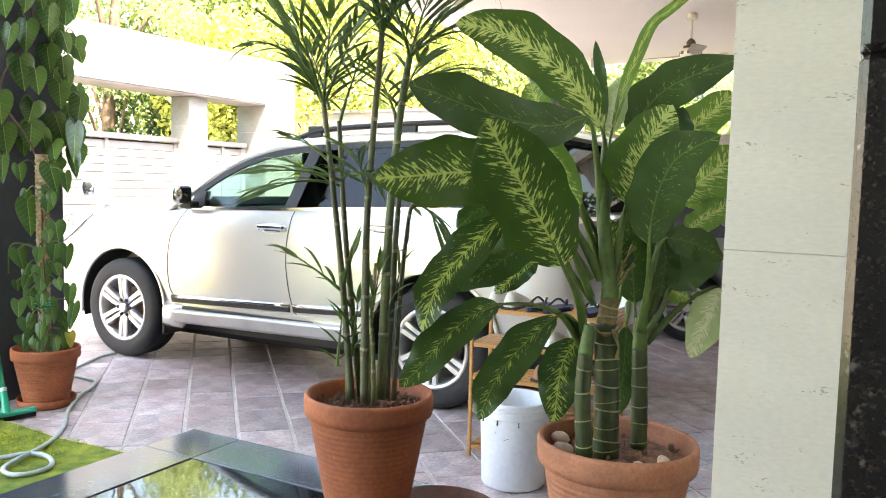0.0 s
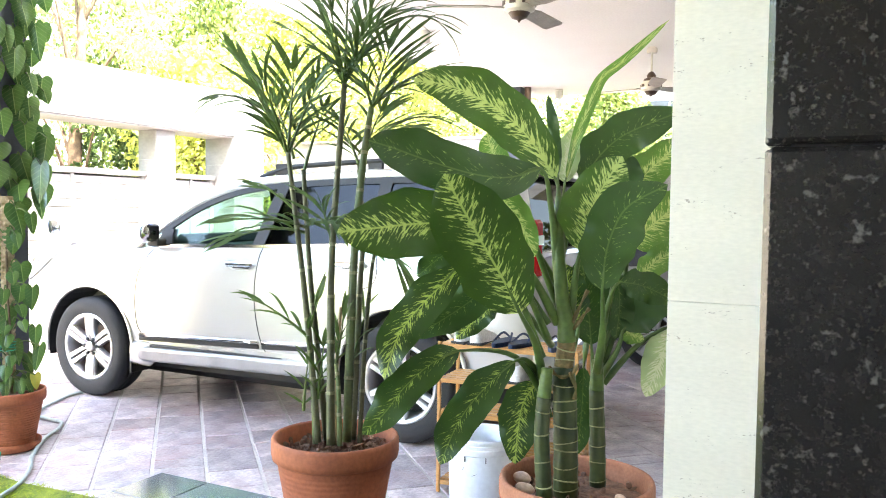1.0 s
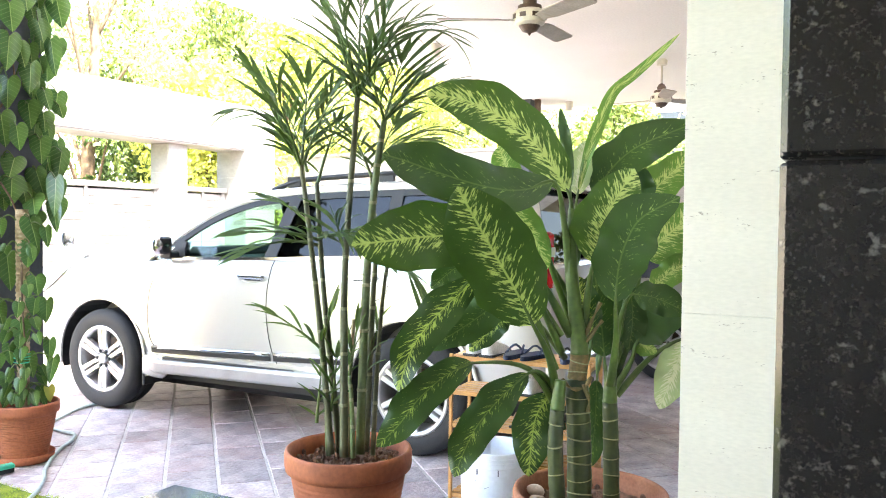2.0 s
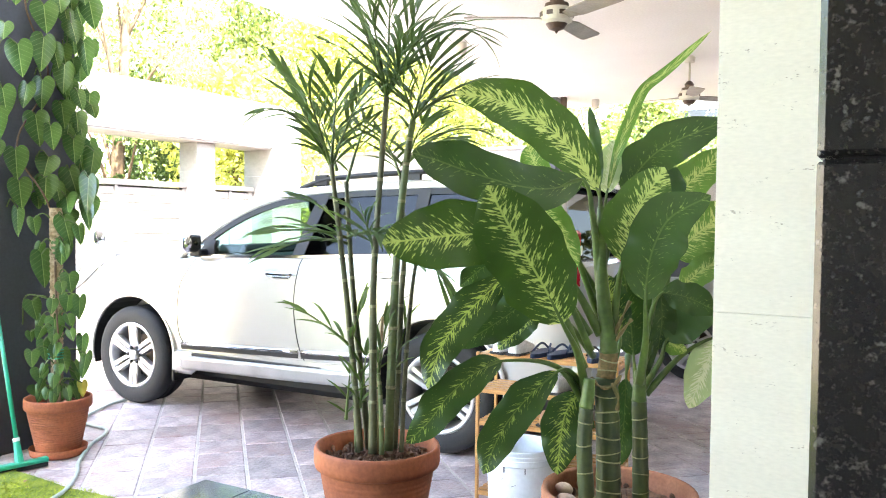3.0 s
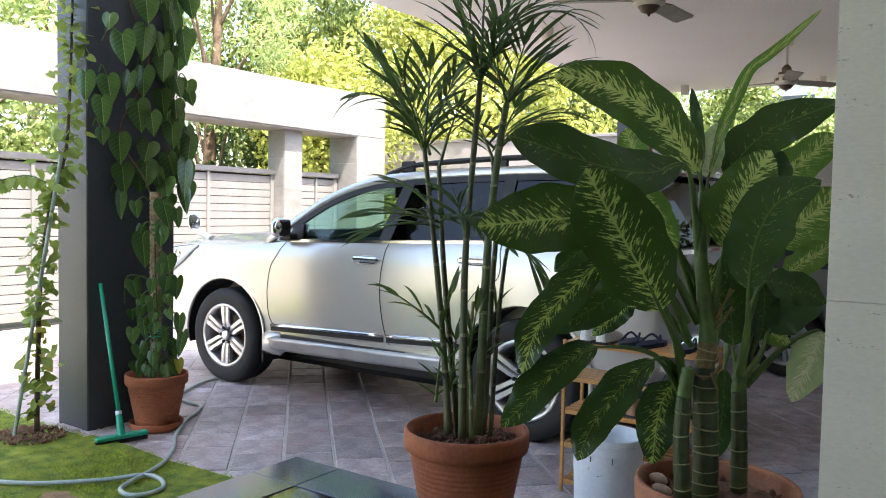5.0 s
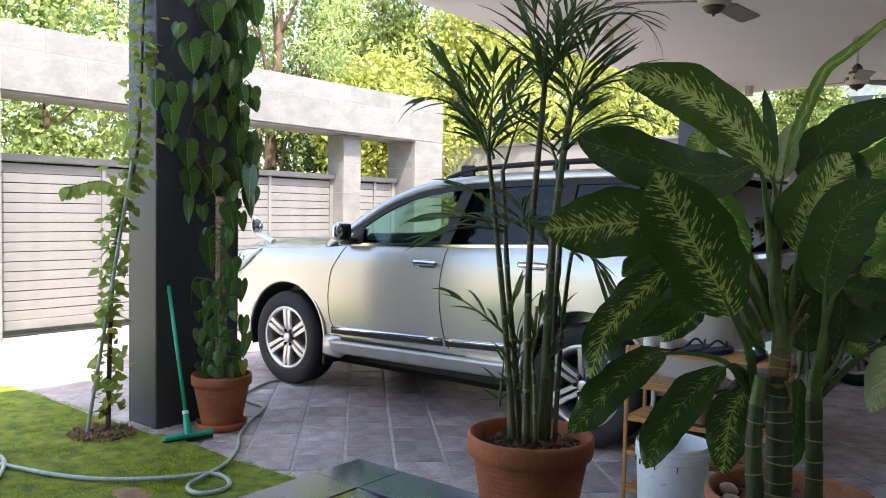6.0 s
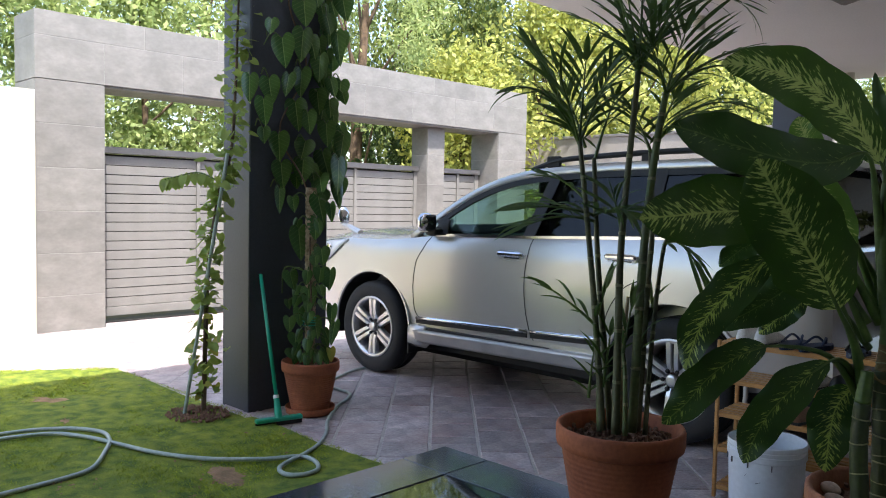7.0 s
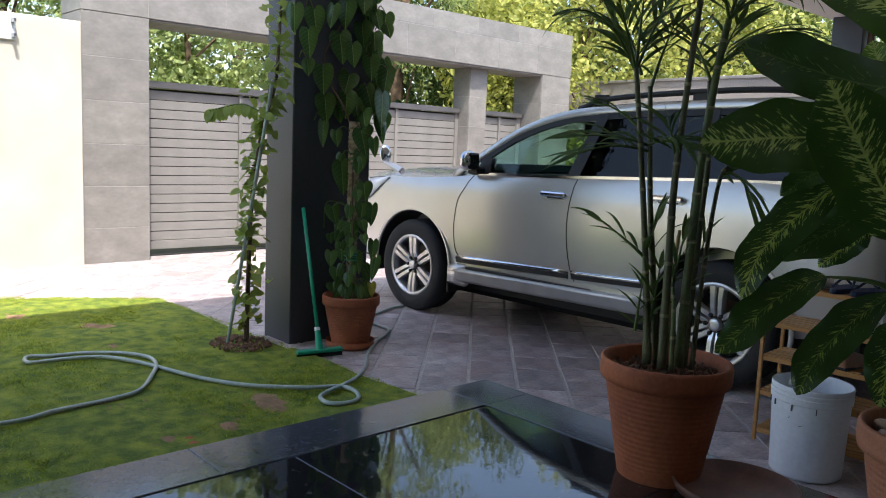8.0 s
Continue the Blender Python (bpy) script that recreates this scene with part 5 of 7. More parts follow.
def ringed_stem(points, r0, r1, rings, material="dumb_stem"):
    pts = spline(points, 8)
    n = len(pts)
    s = part("stem", tube(bmesh.new(), pts, [(r0 + (r1 - r0) * i / (n - 1)) * (1 + 0.03 * math.sin(i * 1.9)) for i in range(n)], 14), material, dumb, smooth=True)
    for k in range(rings):
        t = (k + 0.6) / (rings + 0.4)
        i = min(n - 2, int(t * (n - 1)))
        d = (pts[i + 1] - pts[i]).normalized()
        rr = (r0 + (r1 - r0) * t) * 1.02
        bm = bmesh.new()
        lathe(bm, [(rr - 0.001, -0.0022), (rr + 0.0012, -0.0008), (rr + 0.0012, 0.0008), (rr - 0.001, 0.0022)], 16, close=False)
        bmesh.ops.transform(bm, matrix=Matrix.Translation(pts[i]) @ d.to_track_quat('Z', 'Y').to_matrix().to_4x4() @ pose(0, 0, 0, 8 * math.sin(k * 2.1), 7 * math.cos(k * 3.3)), verts=bm.verts)
        part("leaf_scar", bm, "ring", s)
    return pts


def curved_blade(bm, spine, face, width, fold=0.10, wave=0.008, n=26, across=9, seed=0.0):
    """A broad blade along a curved midrib, folded at the rib, with a waved edge and a drawn-out tip."""
    uv = bm.loops.layers.uv.verify()
    line = spline(spine, 12)
    m = len(line) - 1
    face = Vector(face).normalized()
    rows = []
    for i in range(n + 1):
        t = i / n
        f = t * m
        k = min(m - 1, int(f))
        c = line[k].lerp(line[k + 1], f - k)
        d = (line[min(m, k + 2)] - line[max(0, k - 1)]).normalized()
        nrm = (face - d * face.dot(d)).normalized()
        side = d.cross(nrm).normalized()
        full = (min(1.0, t / 0.30) ** 0.55 * (1 - max(0.0, (t - 0.5) / 0.5) ** 2.4) ** 0.75) if 0 < t < 1 else 0.0
        row = []
        for a in range(across):
            s = 2 * a / (across - 1) - 1
            edge = 1 + 0.05 * math.sin(t * 11 + seed + (1.7 if s > 0 else 0)) + 0.025 * math.sin(t * 27 + seed * 2)
            w = full * width / 2 * edge
            lift = fold * abs(s) * w * 2 - fold * 1.3 * s * s * w
            lift += wave * (math.sin(t * 12 + seed + (2 if s > 0 else 0)) + 0.5 * math.sin(t * 25 + seed * 2)) * s * s * min(1, full * 1.5)
            # side veins stand up as faint ridges
            lift += 0.0009 * math.sin((t * 1.0 - 0.22 * abs(s)) * 95) * min(1, abs(s) * 3) * full
            row.append((bm.verts.new(c + side * (s * w) + nrm * lift), (0.5 + 0.5 * s * max(0.02, full), t)))
        rows.append(row)
    for a, b in zip(rows, rows[1:]):
        for k in range(across - 1):
            q = bm.faces.new((a[k][0], a[k + 1][0], b[k + 1][0], b[k][0]))
            q.smooth = True
            for loop, src in zip(q.loops, (a[k], a[k + 1], b[k + 1], b[k])):
                loop[uv].uv = src[1]


def dumb_leaf(stalk, spine, width, material, up):
    """One leaf: its stalk from the stem, then the blade along its midrib; 'up' tips its face towards the sky."""
    bm = bmesh.new()
    face = Vector((0.30, -0.93, up))
    curved_blade(bm, spine, face, width * 1.05, seed=spine[-1][0] * 40 + spine[0][2] * 17)
    o = part("leaf", bm, material, dumb)
    line = spline([*stalk, *spine[:-1]], 6)
    n, bare = len(line), 6 * len(stalk)
    thick = 0.0075 + 0.045 * width
    radii = [thick * (1 - 0.70 * i / bare) if i <= bare else max(0.0010, thick * 0.30 * (1 - (i - bare) / (n - bare)) ** 0.7) for i in range(n)]
    part("leaf_stalk", tube(bmesh.new(), [p - face * (0.0045 if i > bare else 0.0) for i, p in enumerate(line)], radii, 8), "stalk", o, smooth=True)


ringed_stem([(0.483, 3.431, 0.683), (0.477, 3.438, 0.853), (0.466, 3.443, 1.035)], 0.034, 0.032, 9)
ringed_stem([(0.466, 3.443, 1.035), (0.469, 3.449, 1.075), (0.471, 3.451, 1.111)], 0.026, 0.025, 2, "stem_scar")
ringed_stem([(0.471, 3.451, 1.105), (0.467, 3.451, 1.156), (0.454, 3.448, 1.247), (0.444, 3.449, 1.368), (0.442, 3.456, 1.505)], 0.026, 0.012, 0, "stalk")
ringed_stem([(0.454, 3.343, 0.690), (0.442, 3.343, 0.854), (0.443, 3.351, 0.972)], 0.022, 0.019, 4)
ringed_stem([(0.443, 3.351, 0.968), (0.446, 3.355, 1.01), (0.448, 3.359, 1.046)], 0.019, 0.015, 0, "stalk")
ringed_stem([(0.544, 3.532, 0.690), (0.539, 3.538, 0.824), (0.532, 3.542, 0.964)], 0.023, 0.021, 5)
ringed_stem([(0.532, 3.542, 0.96), (0.532, 3.544, 1.0), (0.532, 3.546, 1.045)], 0.021, 0.016, 0, "stalk")
dumb_leaf([(0.446, 3.463, 1.368), (0.437, 3.464, 1.475)], [(0.427, 3.462, 1.551), (0.371, 3.419, 1.653), (0.312, 3.372, 1.724), (0.239, 3.315, 1.773), (0.180, 3.265, 1.798), (0.113, 3.209, 1.804)], 0.145, "dieff_light", 0.35)
dumb_leaf([(0.442, 3.454, 1.277), (0.427, 3.427, 1.474)], [(0.409, 3.392, 1.578), (0.343, 3.322, 1.552), (0.271, 3.250, 1.559), (0.176, 3.165, 1.592), (0.118, 3.104, 1.618), (0.074, 3.052, 1.635)], 0.137, "dieff_dark", 0.35)
dumb_leaf([(0.446, 3.449, 1.155), (0.383, 3.398, 1.292)], [(0.285, 3.324, 1.449), (0.222, 3.240, 1.433), (0.141, 3.143, 1.425), (0.086, 3.064, 1.415), (0.029, 2.984, 1.405)], 0.169, "dieff", 0.20)
dumb_leaf([(0.423, 3.421, 0.956), (0.423, 3.340, 1.105)], [(0.411, 3.249, 1.202), (0.380, 3.209, 1.289), (0.341, 3.165, 1.380), (0.304, 3.122, 1.470), (0.272, 3.082, 1.551)], 0.192, "dieff", 0.10)
dumb_leaf([(0.474, 3.468, 1.155), (0.490, 3.456, 1.279)], [(0.507, 3.442, 1.358), (0.523, 3.450, 1.437), (0.549, 3.464, 1.512), (0.602, 3.498, 1.615)], 0.154, "dieff_light", 0.10)
dumb_leaf([(0.400, 3.611, 1.346), (0.453, 3.534, 1.476)], [(0.476, 3.554, 1.545), (0.508, 3.579, 1.613), (0.555, 3.614, 1.670), (0.612, 3.655, 1.708), (0.734, 3.739, 1.767)], 0.131, "dieff_dark", 0.40)
dumb_leaf([(0.543, 3.505, 1.018), (0.567, 3.468, 1.147)], [(0.576, 3.422, 1.256), (0.582, 3.422, 1.344), (0.600, 3.430, 1.417), (0.636, 3.449, 1.482), (0.724, 3.502, 1.538)], 0.144, "dieff_dark", 0.15)
dumb_leaf([(0.449, 3.639, 1.282), (0.546, 3.616, 1.414)], [(0.578, 3.642, 1.485), (0.581, 3.660, 1.549), (0.586, 3.681, 1.629)], 0.073, "stalk_leaf", 0.10)
dumb_leaf([(0.502, 3.657, 1.005), (0.526, 3.768, 1.362)], [(0.559, 3.801, 1.533), (0.604, 3.835, 1.597), (0.689, 3.897, 1.690)], 0.111, "dieff_pale_lit", 0.20)
dumb_leaf([(0.508, 3.660, 0.989), (0.539, 3.768, 1.228)], [(0.562, 3.792, 1.362), (0.611, 3.828, 1.421), (0.716, 3.904, 1.523)], 0.168, "dieff_pale_lit", 0.20)
dumb_leaf([(0.502, 3.657, 1.005), (0.549, 3.580, 1.196)], [(0.577, 3.603, 1.265), (0.637, 3.630, 1.254), (0.721, 3.671, 1.212)], 0.087, "dieff_dark", 0.40)
dumb_leaf([(0.513, 3.664, 1.005), (0.557, 3.728, 1.166)], [(0.594, 3.759, 1.268), (0.643, 3.783, 1.319), (0.718, 3.824, 1.374)], 0.079, "dieff_pale_lit", 0.40)
dumb_leaf([(0.504, 3.655, 0.956), (0.564, 3.642, 1.063)], [(0.578, 3.655, 1.123), (0.617, 3.702, 1.165), (0.693, 3.774, 1.224)], 0.100, "stalk_leaf", 0.30)
dumb_leaf([(0.498, 3.653, 0.988), (0.529, 3.656, 1.090)], [(0.549, 3.673, 1.145), (0.579, 3.691, 1.113), (0.623, 3.719, 1.087)], 0.065, "dieff_pale_lit", 0.50)
dumb_leaf([(0.518, 3.664, 0.956), (0.606, 3.730, 1.071)], [(0.689, 3.788, 1.121), (0.672, 3.749, 1.043), (0.637, 3.693, 0.922)], 0.100, "dieff_cream", 0.10)
dumb_leaf([(0.447, 3.461, 1.338), (0.437, 3.486, 1.460)], [(0.444, 3.497, 1.552), (0.465, 3.510, 1.656), (0.496, 3.530, 1.754), (0.528, 3.549, 1.839), (0.583, 3.582, 1.890), (0.687, 3.651, 2.005)], 0.032, "dieff_pale_lit", 0.10)
dumb_leaf([(0.447, 3.461, 1.338), (0.431, 3.483, 1.460)], [(0.425, 3.485, 1.564), (0.413, 3.485, 1.675), (0.394, 3.479, 1.789)], 0.031, "stalk_leaf", 0.00)
dumb_leaf([(0.401, 3.611, 1.330), (0.430, 3.518, 1.460)], [(0.432, 3.525, 1.546), (0.435, 3.531, 1.613), (0.446, 3.544, 1.700)], 0.066, "dieff_cream", 0.00)
dumb_leaf([(0.399, 3.603, 1.232), (0.308, 3.507, 1.427)], [(0.250, 3.477, 1.561), (0.233, 3.481, 1.616), (0.208, 3.481, 1.688)], 0.084, "dieff_pale_lit", 0.00)
dumb_leaf([(0.399, 3.599, 1.167), (0.314, 3.444, 1.506)], [(0.247, 3.402, 1.552), (0.299, 3.432, 1.477), (0.335, 3.452, 1.420), (0.367, 3.468, 1.334)], 0.081, "dieff_pale_lit", 0.20)
dumb_leaf([(0.411, 3.420, 1.063), (0.359, 3.337, 1.250)], [(0.277, 3.228, 1.332), (0.215, 3.155, 1.255), (0.176, 3.098, 1.192), (0.157, 3.054, 1.132), (0.148, 3.016, 1.045)], 0.102, "dieff_fleck", 0.35)
dumb_leaf([(0.425, 3.432, 1.109), (0.372, 3.388, 1.247)], [(0.319, 3.337, 1.296), (0.273, 3.279, 1.234), (0.221, 3.217, 1.184), (0.156, 3.147, 1.132)], 0.098, "dieff_dark", 0.50)
dumb_leaf([(0.383, 3.582, 1.069), (0.338, 3.440, 1.194)], [(0.279, 3.402, 1.209), (0.241, 3.374, 1.169), (0.188, 3.334, 1.105)], 0.069, "dieff_fleck", 0.40)
dumb_leaf([(0.423, 3.434, 1.154), (0.295, 3.374, 1.351)], [(0.206, 3.314, 1.358), (0.166, 3.275, 1.335), (0.121, 3.229, 1.283)], 0.067, "dieff_dark", 0.40)
dumb_leaf([(0.420, 3.419, 0.956), (0.371, 3.316, 1.077)], [(0.276, 3.177, 1.104), (0.229, 3.113, 1.077), (0.187, 3.052, 1.025), (0.161, 3.001, 0.969), (0.130, 2.947, 0.923)], 0.092, "dieff_fleckdark", 0.40)
dumb_leaf([(0.419, 3.420, 0.987), (0.399, 3.357, 1.056)], [(0.383, 3.293, 1.069), (0.332, 3.232, 1.012), (0.292, 3.177, 0.947), (0.274, 3.137, 0.889), (0.262, 3.102, 0.827)], 0.095, "dieff_fleckdark", 0.35)
dumb_leaf([(0.433, 3.424, 0.895), (0.417, 3.429, 0.954)], [(0.398, 3.418, 0.987), (0.374, 3.383, 0.941), (0.368, 3.359, 0.869), (0.369, 3.338, 0.779)], 0.106, "dieff_fleck", 0.15)
dumb_leaf([(0.502, 3.648, 0.874), (0.503, 3.609, 0.996)], [(0.495, 3.609, 1.076), (0.480, 3.618, 1.187), (0.456, 3.623, 1.332)], 0.119, "dieff_dark", 0.00)
dumb_leaf([(0.430, 3.612, 1.037), (0.462, 3.564, 1.095)], [(0.466, 3.570, 1.143), (0.447, 3.562, 1.222), (0.425, 3.554, 1.314)], 0.092, "dieff_fleck", 0.00)
dumb_leaf([(0.502, 3.657, 1.005), (0.540, 3.661, 1.236)], [(0.551, 3.672, 1.285), (0.560, 3.671, 1.188), (0.553, 3.660, 1.091)], 0.084, "dieff_dark", 0.10)
dumb_leaf([(0.470, 3.640, 1.070), (0.480, 3.597, 1.044)], [(0.478, 3.594, 1.012), (0.480, 3.575, 0.886), (0.474, 3.551, 0.762)], 0.070, "dieff_dark", 0.10)
for pts_ in ([(0.436, 3.408, 1.040), (0.455, 3.404, 1.022), (0.478, 3.404, 1.016), (0.500, 3.414, 1.026), (0.512, 3.43, 1.05)], [(0.484, 3.450, 1.150), (0.504, 3.456, 1.203), (0.522, 3.470, 1.249)], [(0.49, 3.448, 1.14), (0.515, 3.458, 1.18), (0.528, 3.468, 1.20)], [(0.494, 3.41, 1.03), (0.508, 3.42, 0.99), (0.504, 3.425, 0.955)]):
    part("dry_sheath", tube(bmesh.new(), spline(pts_, 5), [0.002 + 0.0045 * abs(math.sin(i * 0.42 + 0.5)) for i in range(5 * (len(pts_) - 1) + 1)], 5), "stem_scar", dumb, "dry brown leaf sheath")

# ---- bamboo palm ----
palm = thing("bamboo_palm", "clump of ringed green canes with feathery palm fronds", "potted palm")


def cane(points, r, material="cane"):
    r *= 0.86
    pts = spline(points, 10)
    n = len(pts)
    c = part("cane", tube(bmesh.new(), pts, [r * (1 - 0.35 * i / n) for i in range(n)], 10), material, palm, smooth=True)
    step = 5
    for i in range(step, n - 2, step):
        d = (pts[i + 1] - pts[i]).normalized()
        rr = r * (1 - 0.35 * i / n)
        bm = bmesh.new()
        lathe(bm, [(rr, -0.006), (rr * 1.15, 0.0), (rr, 0.006)], 10, close=False, m=Matrix.Translation(pts[i]) @ d.to_track_quat('Z', 'Y').to_matrix().to_4x4())
        part("node_ring", bm, "node", c)


def frond(base, tip, arch=0.10, leaflet=0.22, n=9, width=0.022, droop=0.25, seed=0):
    """A feather frond: a thin rib with leaflets in pairs, longest near the middle."""
    rg = random.Random(seed)
    base, tip = Vector(base), Vector(tip)
    d = tip - base
    pts = [base + d * t + Vector((0, 0, arch * d.length * 4 * t * (1 - t))) for t in [i / 16 for i in range(17)]]
    o = part("frond", tube(bmesh.new(), pts, [0.006 - 0.004 * i / 16 for i in range(17)], 6), "stalk", palm)
    out = d.normalized()
    side = out.cross(Vector((0, 0, 1)))
    side = side.normalized() if side.length > 0.15 else Vector((0.8, 0.6, 0))
    for k in range(n):
        t = 0.12 + 0.86 * k / (n - 1)
        i = min(15, int(t * 16))
        p = pts[i].lerp(pts[i + 1], t * 16 - i)
        dl = (pts[i + 1] - pts[i]).normalized()
        n_len = 1.22
        ln = n_len * leaflet * (0.8 + 0.55 * math.sin(math.pi * min(1, t * 0.9))) * rg.uniform(0.85, 1.12)
        for s in (-1, 1):
            if rg.random() < 0.14:
                continue
            go = (dl * (0.75 + 0.5 * t) + side * s * (1.15 - 0.5 * t) + Vector((rg.uniform(-.1, .1), rg.uniform(-.1, .1), rg.uniform(-0.05, 0.22)))).normalized()
            end = p + go * ln + Vector((0, 0, -droop * ln * rg.uniform(0.4, 1.0)))
            bm = bmesh.new()
            leaf_blade(bm, p, end, Vector((0.3, -0.5, 0.8)), width * rg.uniform(0.55, 0.85), "lance", rg.uniform(0.03, 0.16), 0.2, 0, 5, 3)
            part("leaflet", bm, "palm", o)
    go = (pts[-1] - pts[-2]).normalized()
    bm = bmesh.new()
    leaf_blade(bm, pts[-1], pts[-1] + go * leaflet * 0.8, Vector((0.3, -0.5, 0.8)), width, "lance", 0.0, 0.2, 0, 5, 3)
    part("leaflet", bm, "palm", o)


cane([(-0.373, 3.469, 0.7), (-0.416, 3.465, 1.103), (-0.442, 3.442, 1.404), (-0.468, 3.427, 1.645)], 0.0135, "cane")
cane([(-0.366, 3.508, 0.697), (-0.405, 3.502, 1.024), (-0.433, 3.499, 1.27), (-0.454, 3.491, 1.592)], 0.0135, "cane")
cane([(-0.321, 3.465, 0.7), (-0.331, 3.477, 1.034), (-0.342, 3.499, 1.349), (-0.326, 3.538, 1.871)], 0.0165, "cane")
cane([(-0.282, 3.501, 0.707), (-0.283, 3.522, 1.108), (-0.284, 3.548, 1.387), (-0.274, 3.58, 1.65), (-0.264, 3.606, 1.802)], 0.0185, "lime_cane")
cane([(-0.298, 3.561, 0.696), (-0.3, 3.597, 1.175), (-0.297, 3.609, 1.367), (-0.316, 3.612, 1.615)], 0.0130, "cane")
cane([(-0.257, 3.539, 0.696), (-0.263, 3.576, 1.027), (-0.249, 3.599, 1.292), (-0.229, 3.615, 1.35)], 0.0100, "cane")
cane([(-0.392, 3.48, 0.688), (-0.397, 3.467, 0.934), (-0.402, 3.447, 1.05)], 0.0110, "lime_cane")
cane([(-0.352, 3.539, 0.677), (-0.363, 3.558, 0.943), (-0.357, 3.572, 1.135)], 0.0100, "cane_pale")
cane([(-0.284, 3.464, 0.702), (-0.294, 3.468, 0.89), (-0.303, 3.467, 0.964)], 0.0100, "lime_cane")
frond((-0.486, 3.451, 1.638), (-0.625, 3.383, 1.927), 0.02, 0.160, 8, 0.0240, 0.15, 1)
frond((-0.486, 3.451, 1.638), (-0.54, 3.551, 1.927), 0.02, 0.150, 8, 0.0240, 0.10, 2)
frond((-0.486, 3.451, 1.638), (-0.482, 3.325, 1.852), 0.03, 0.150, 7, 0.0240, 0.15, 3)
frond((-0.486, 3.451, 1.638), (-0.44, 3.551, 1.881), 0.04, 0.141, 7, 0.0220, 0.20, 4)
frond((-0.486, 3.451, 1.638), (-0.609, 3.269, 1.809), 0.22, 0.094, 6, 0.0160, 0.60, 5)
frond((-0.47, 3.461, 1.628), (-0.617, 3.557, 1.816), 0.02, 0.150, 6, 0.0240, 0.10, 6)
frond((-0.451, 3.493, 1.592), (-0.452, 3.597, 1.792), 0.05, 0.113, 6, 0.0180, 0.30, 7)
frond((-0.337, 3.555, 1.875), (-0.423, 3.516, 2.136), 0.03, 0.160, 8, 0.0240, 0.10, 8)
frond((-0.337, 3.555, 1.875), (-0.337, 3.573, 2.213), 0.03, 0.160, 8, 0.0240, 0.10, 9)
frond((-0.337, 3.555, 1.875), (-0.297, 3.414, 2.08), 0.05, 0.160, 7, 0.0240, 0.15, 10)
frond((-0.337, 3.555, 1.875), (-0.274, 3.669, 2.209), 0.05, 0.160, 8, 0.0240, 0.15, 11)
frond((-0.337, 3.555, 1.875), (-0.098, 3.77, 2.097), 0.25, 0.113, 8, 0.0170, 0.70, 12)
frond((-0.337, 3.555, 1.875), (-0.531, 3.505, 2.062), 0.10, 0.085, 6, 0.0120, 0.40, 13)
frond((-0.337, 3.555, 1.875), (-0.345, 3.677, 2.067), 0.03, 0.160, 7, 0.0240, 0.10, 14)
frond((-0.337, 3.555, 1.875), (-0.148, 3.564, 2.105), 0.12, 0.132, 8, 0.0200, 0.50, 15)
frond((-0.258, 3.598, 1.801), (-0.159, 3.666, 1.934), 0.05, 0.150, 7, 0.0240, 0.15, 16)
frond((-0.258, 3.598, 1.801), (-0.257, 3.703, 2.005), 0.03, 0.160, 7, 0.0240, 0.10, 17)
frond((-0.258, 3.598, 1.801), (-0.113, 3.808, 1.895), 0.14, 0.103, 7, 0.0160, 0.50, 18)
frond((-0.258, 3.598, 1.801), (-0.261, 3.51, 1.935), 0.03, 0.141, 7, 0.0220, 0.15, 19)
frond((-0.258, 3.598, 1.801), (-0.044, 3.912, 1.964), 0.12, 0.075, 8, 0.0100, 0.40, 20)
frond((-0.274, 3.58, 1.65), (-0.152, 3.659, 1.736), 0.10, 0.113, 6, 0.0180, 0.40, 21)
frond((-0.274, 3.58, 1.65), (-0.127, 3.817, 1.78), 0.15, 0.094, 7, 0.0130, 0.50, 22)
frond((-0.284, 3.572, 1.612), (-0.285, 3.698, 1.795), 0.05, 0.132, 6, 0.0200, 0.20, 23)
frond((-0.289, 3.569, 1.612), (-0.389, 3.61, 1.752), 0.05, 0.113, 6, 0.0180, 0.25, 24)
frond((-0.433, 3.471, 1.404), (-0.575, 3.304, 1.425), 0.06, 0.125, 6, 0.0180, 0.10, 25)
frond((-0.432, 3.47, 1.385), (-0.575, 3.291, 1.365), 0.10, 0.12, 6, 0.0160, 0.12, 26)
frond((-0.433, 3.471, 1.404), (-0.305, 3.455, 1.415), 0.10, 0.150, 5, 0.0240, 0.30, 27)
frond((-0.447, 3.464, 1.441), (-0.595, 3.438, 1.535), 0.08, 0.094, 5, 0.0170, 0.30, 28)
frond((-0.354, 3.516, 1.348), (-0.338, 3.438, 1.46), 0.05, 0.113, 5, 0.0240, 0.30, 29)
frond((-0.25, 3.6, 1.311), (-0.127, 3.747, 1.369), 0.18, 0.094, 5, 0.0140, 0.50, 30)
frond((-0.25, 3.6, 1.311), (-0.16, 3.629, 1.276), 0.30, 0.103, 5, 0.0200, 1.00, 31)
frond((-0.25, 3.6, 1.311), (-0.072, 3.858, 1.288), 0.20, 0.085, 6, 0.0120, 0.50, 32)
frond((-0.414, 3.463, 1.047), (-0.533, 3.396, 1.148), 0.03, 0.113, 4, 0.0180, 0.15, 33)
frond((-0.414, 3.463, 1.047), (-0.389, 3.484, 1.16), 0.02, 0.113, 4, 0.0200, 0.10, 34)
frond((-0.33, 3.508, 0.954), (-0.315, 3.526, 1.105), 0.02, 0.103, 4, 0.0180, 0.10, 35)
frond((-0.378, 3.473, 0.841), (-0.368, 3.489, 1.01), 0.02, 0.085, 4, 0.0160, 0.10, 36)
frond((-0.309, 3.555, 0.93), (-0.284, 3.602, 1.099), 0.02, 0.103, 4, 0.0160, 0.10, 37)
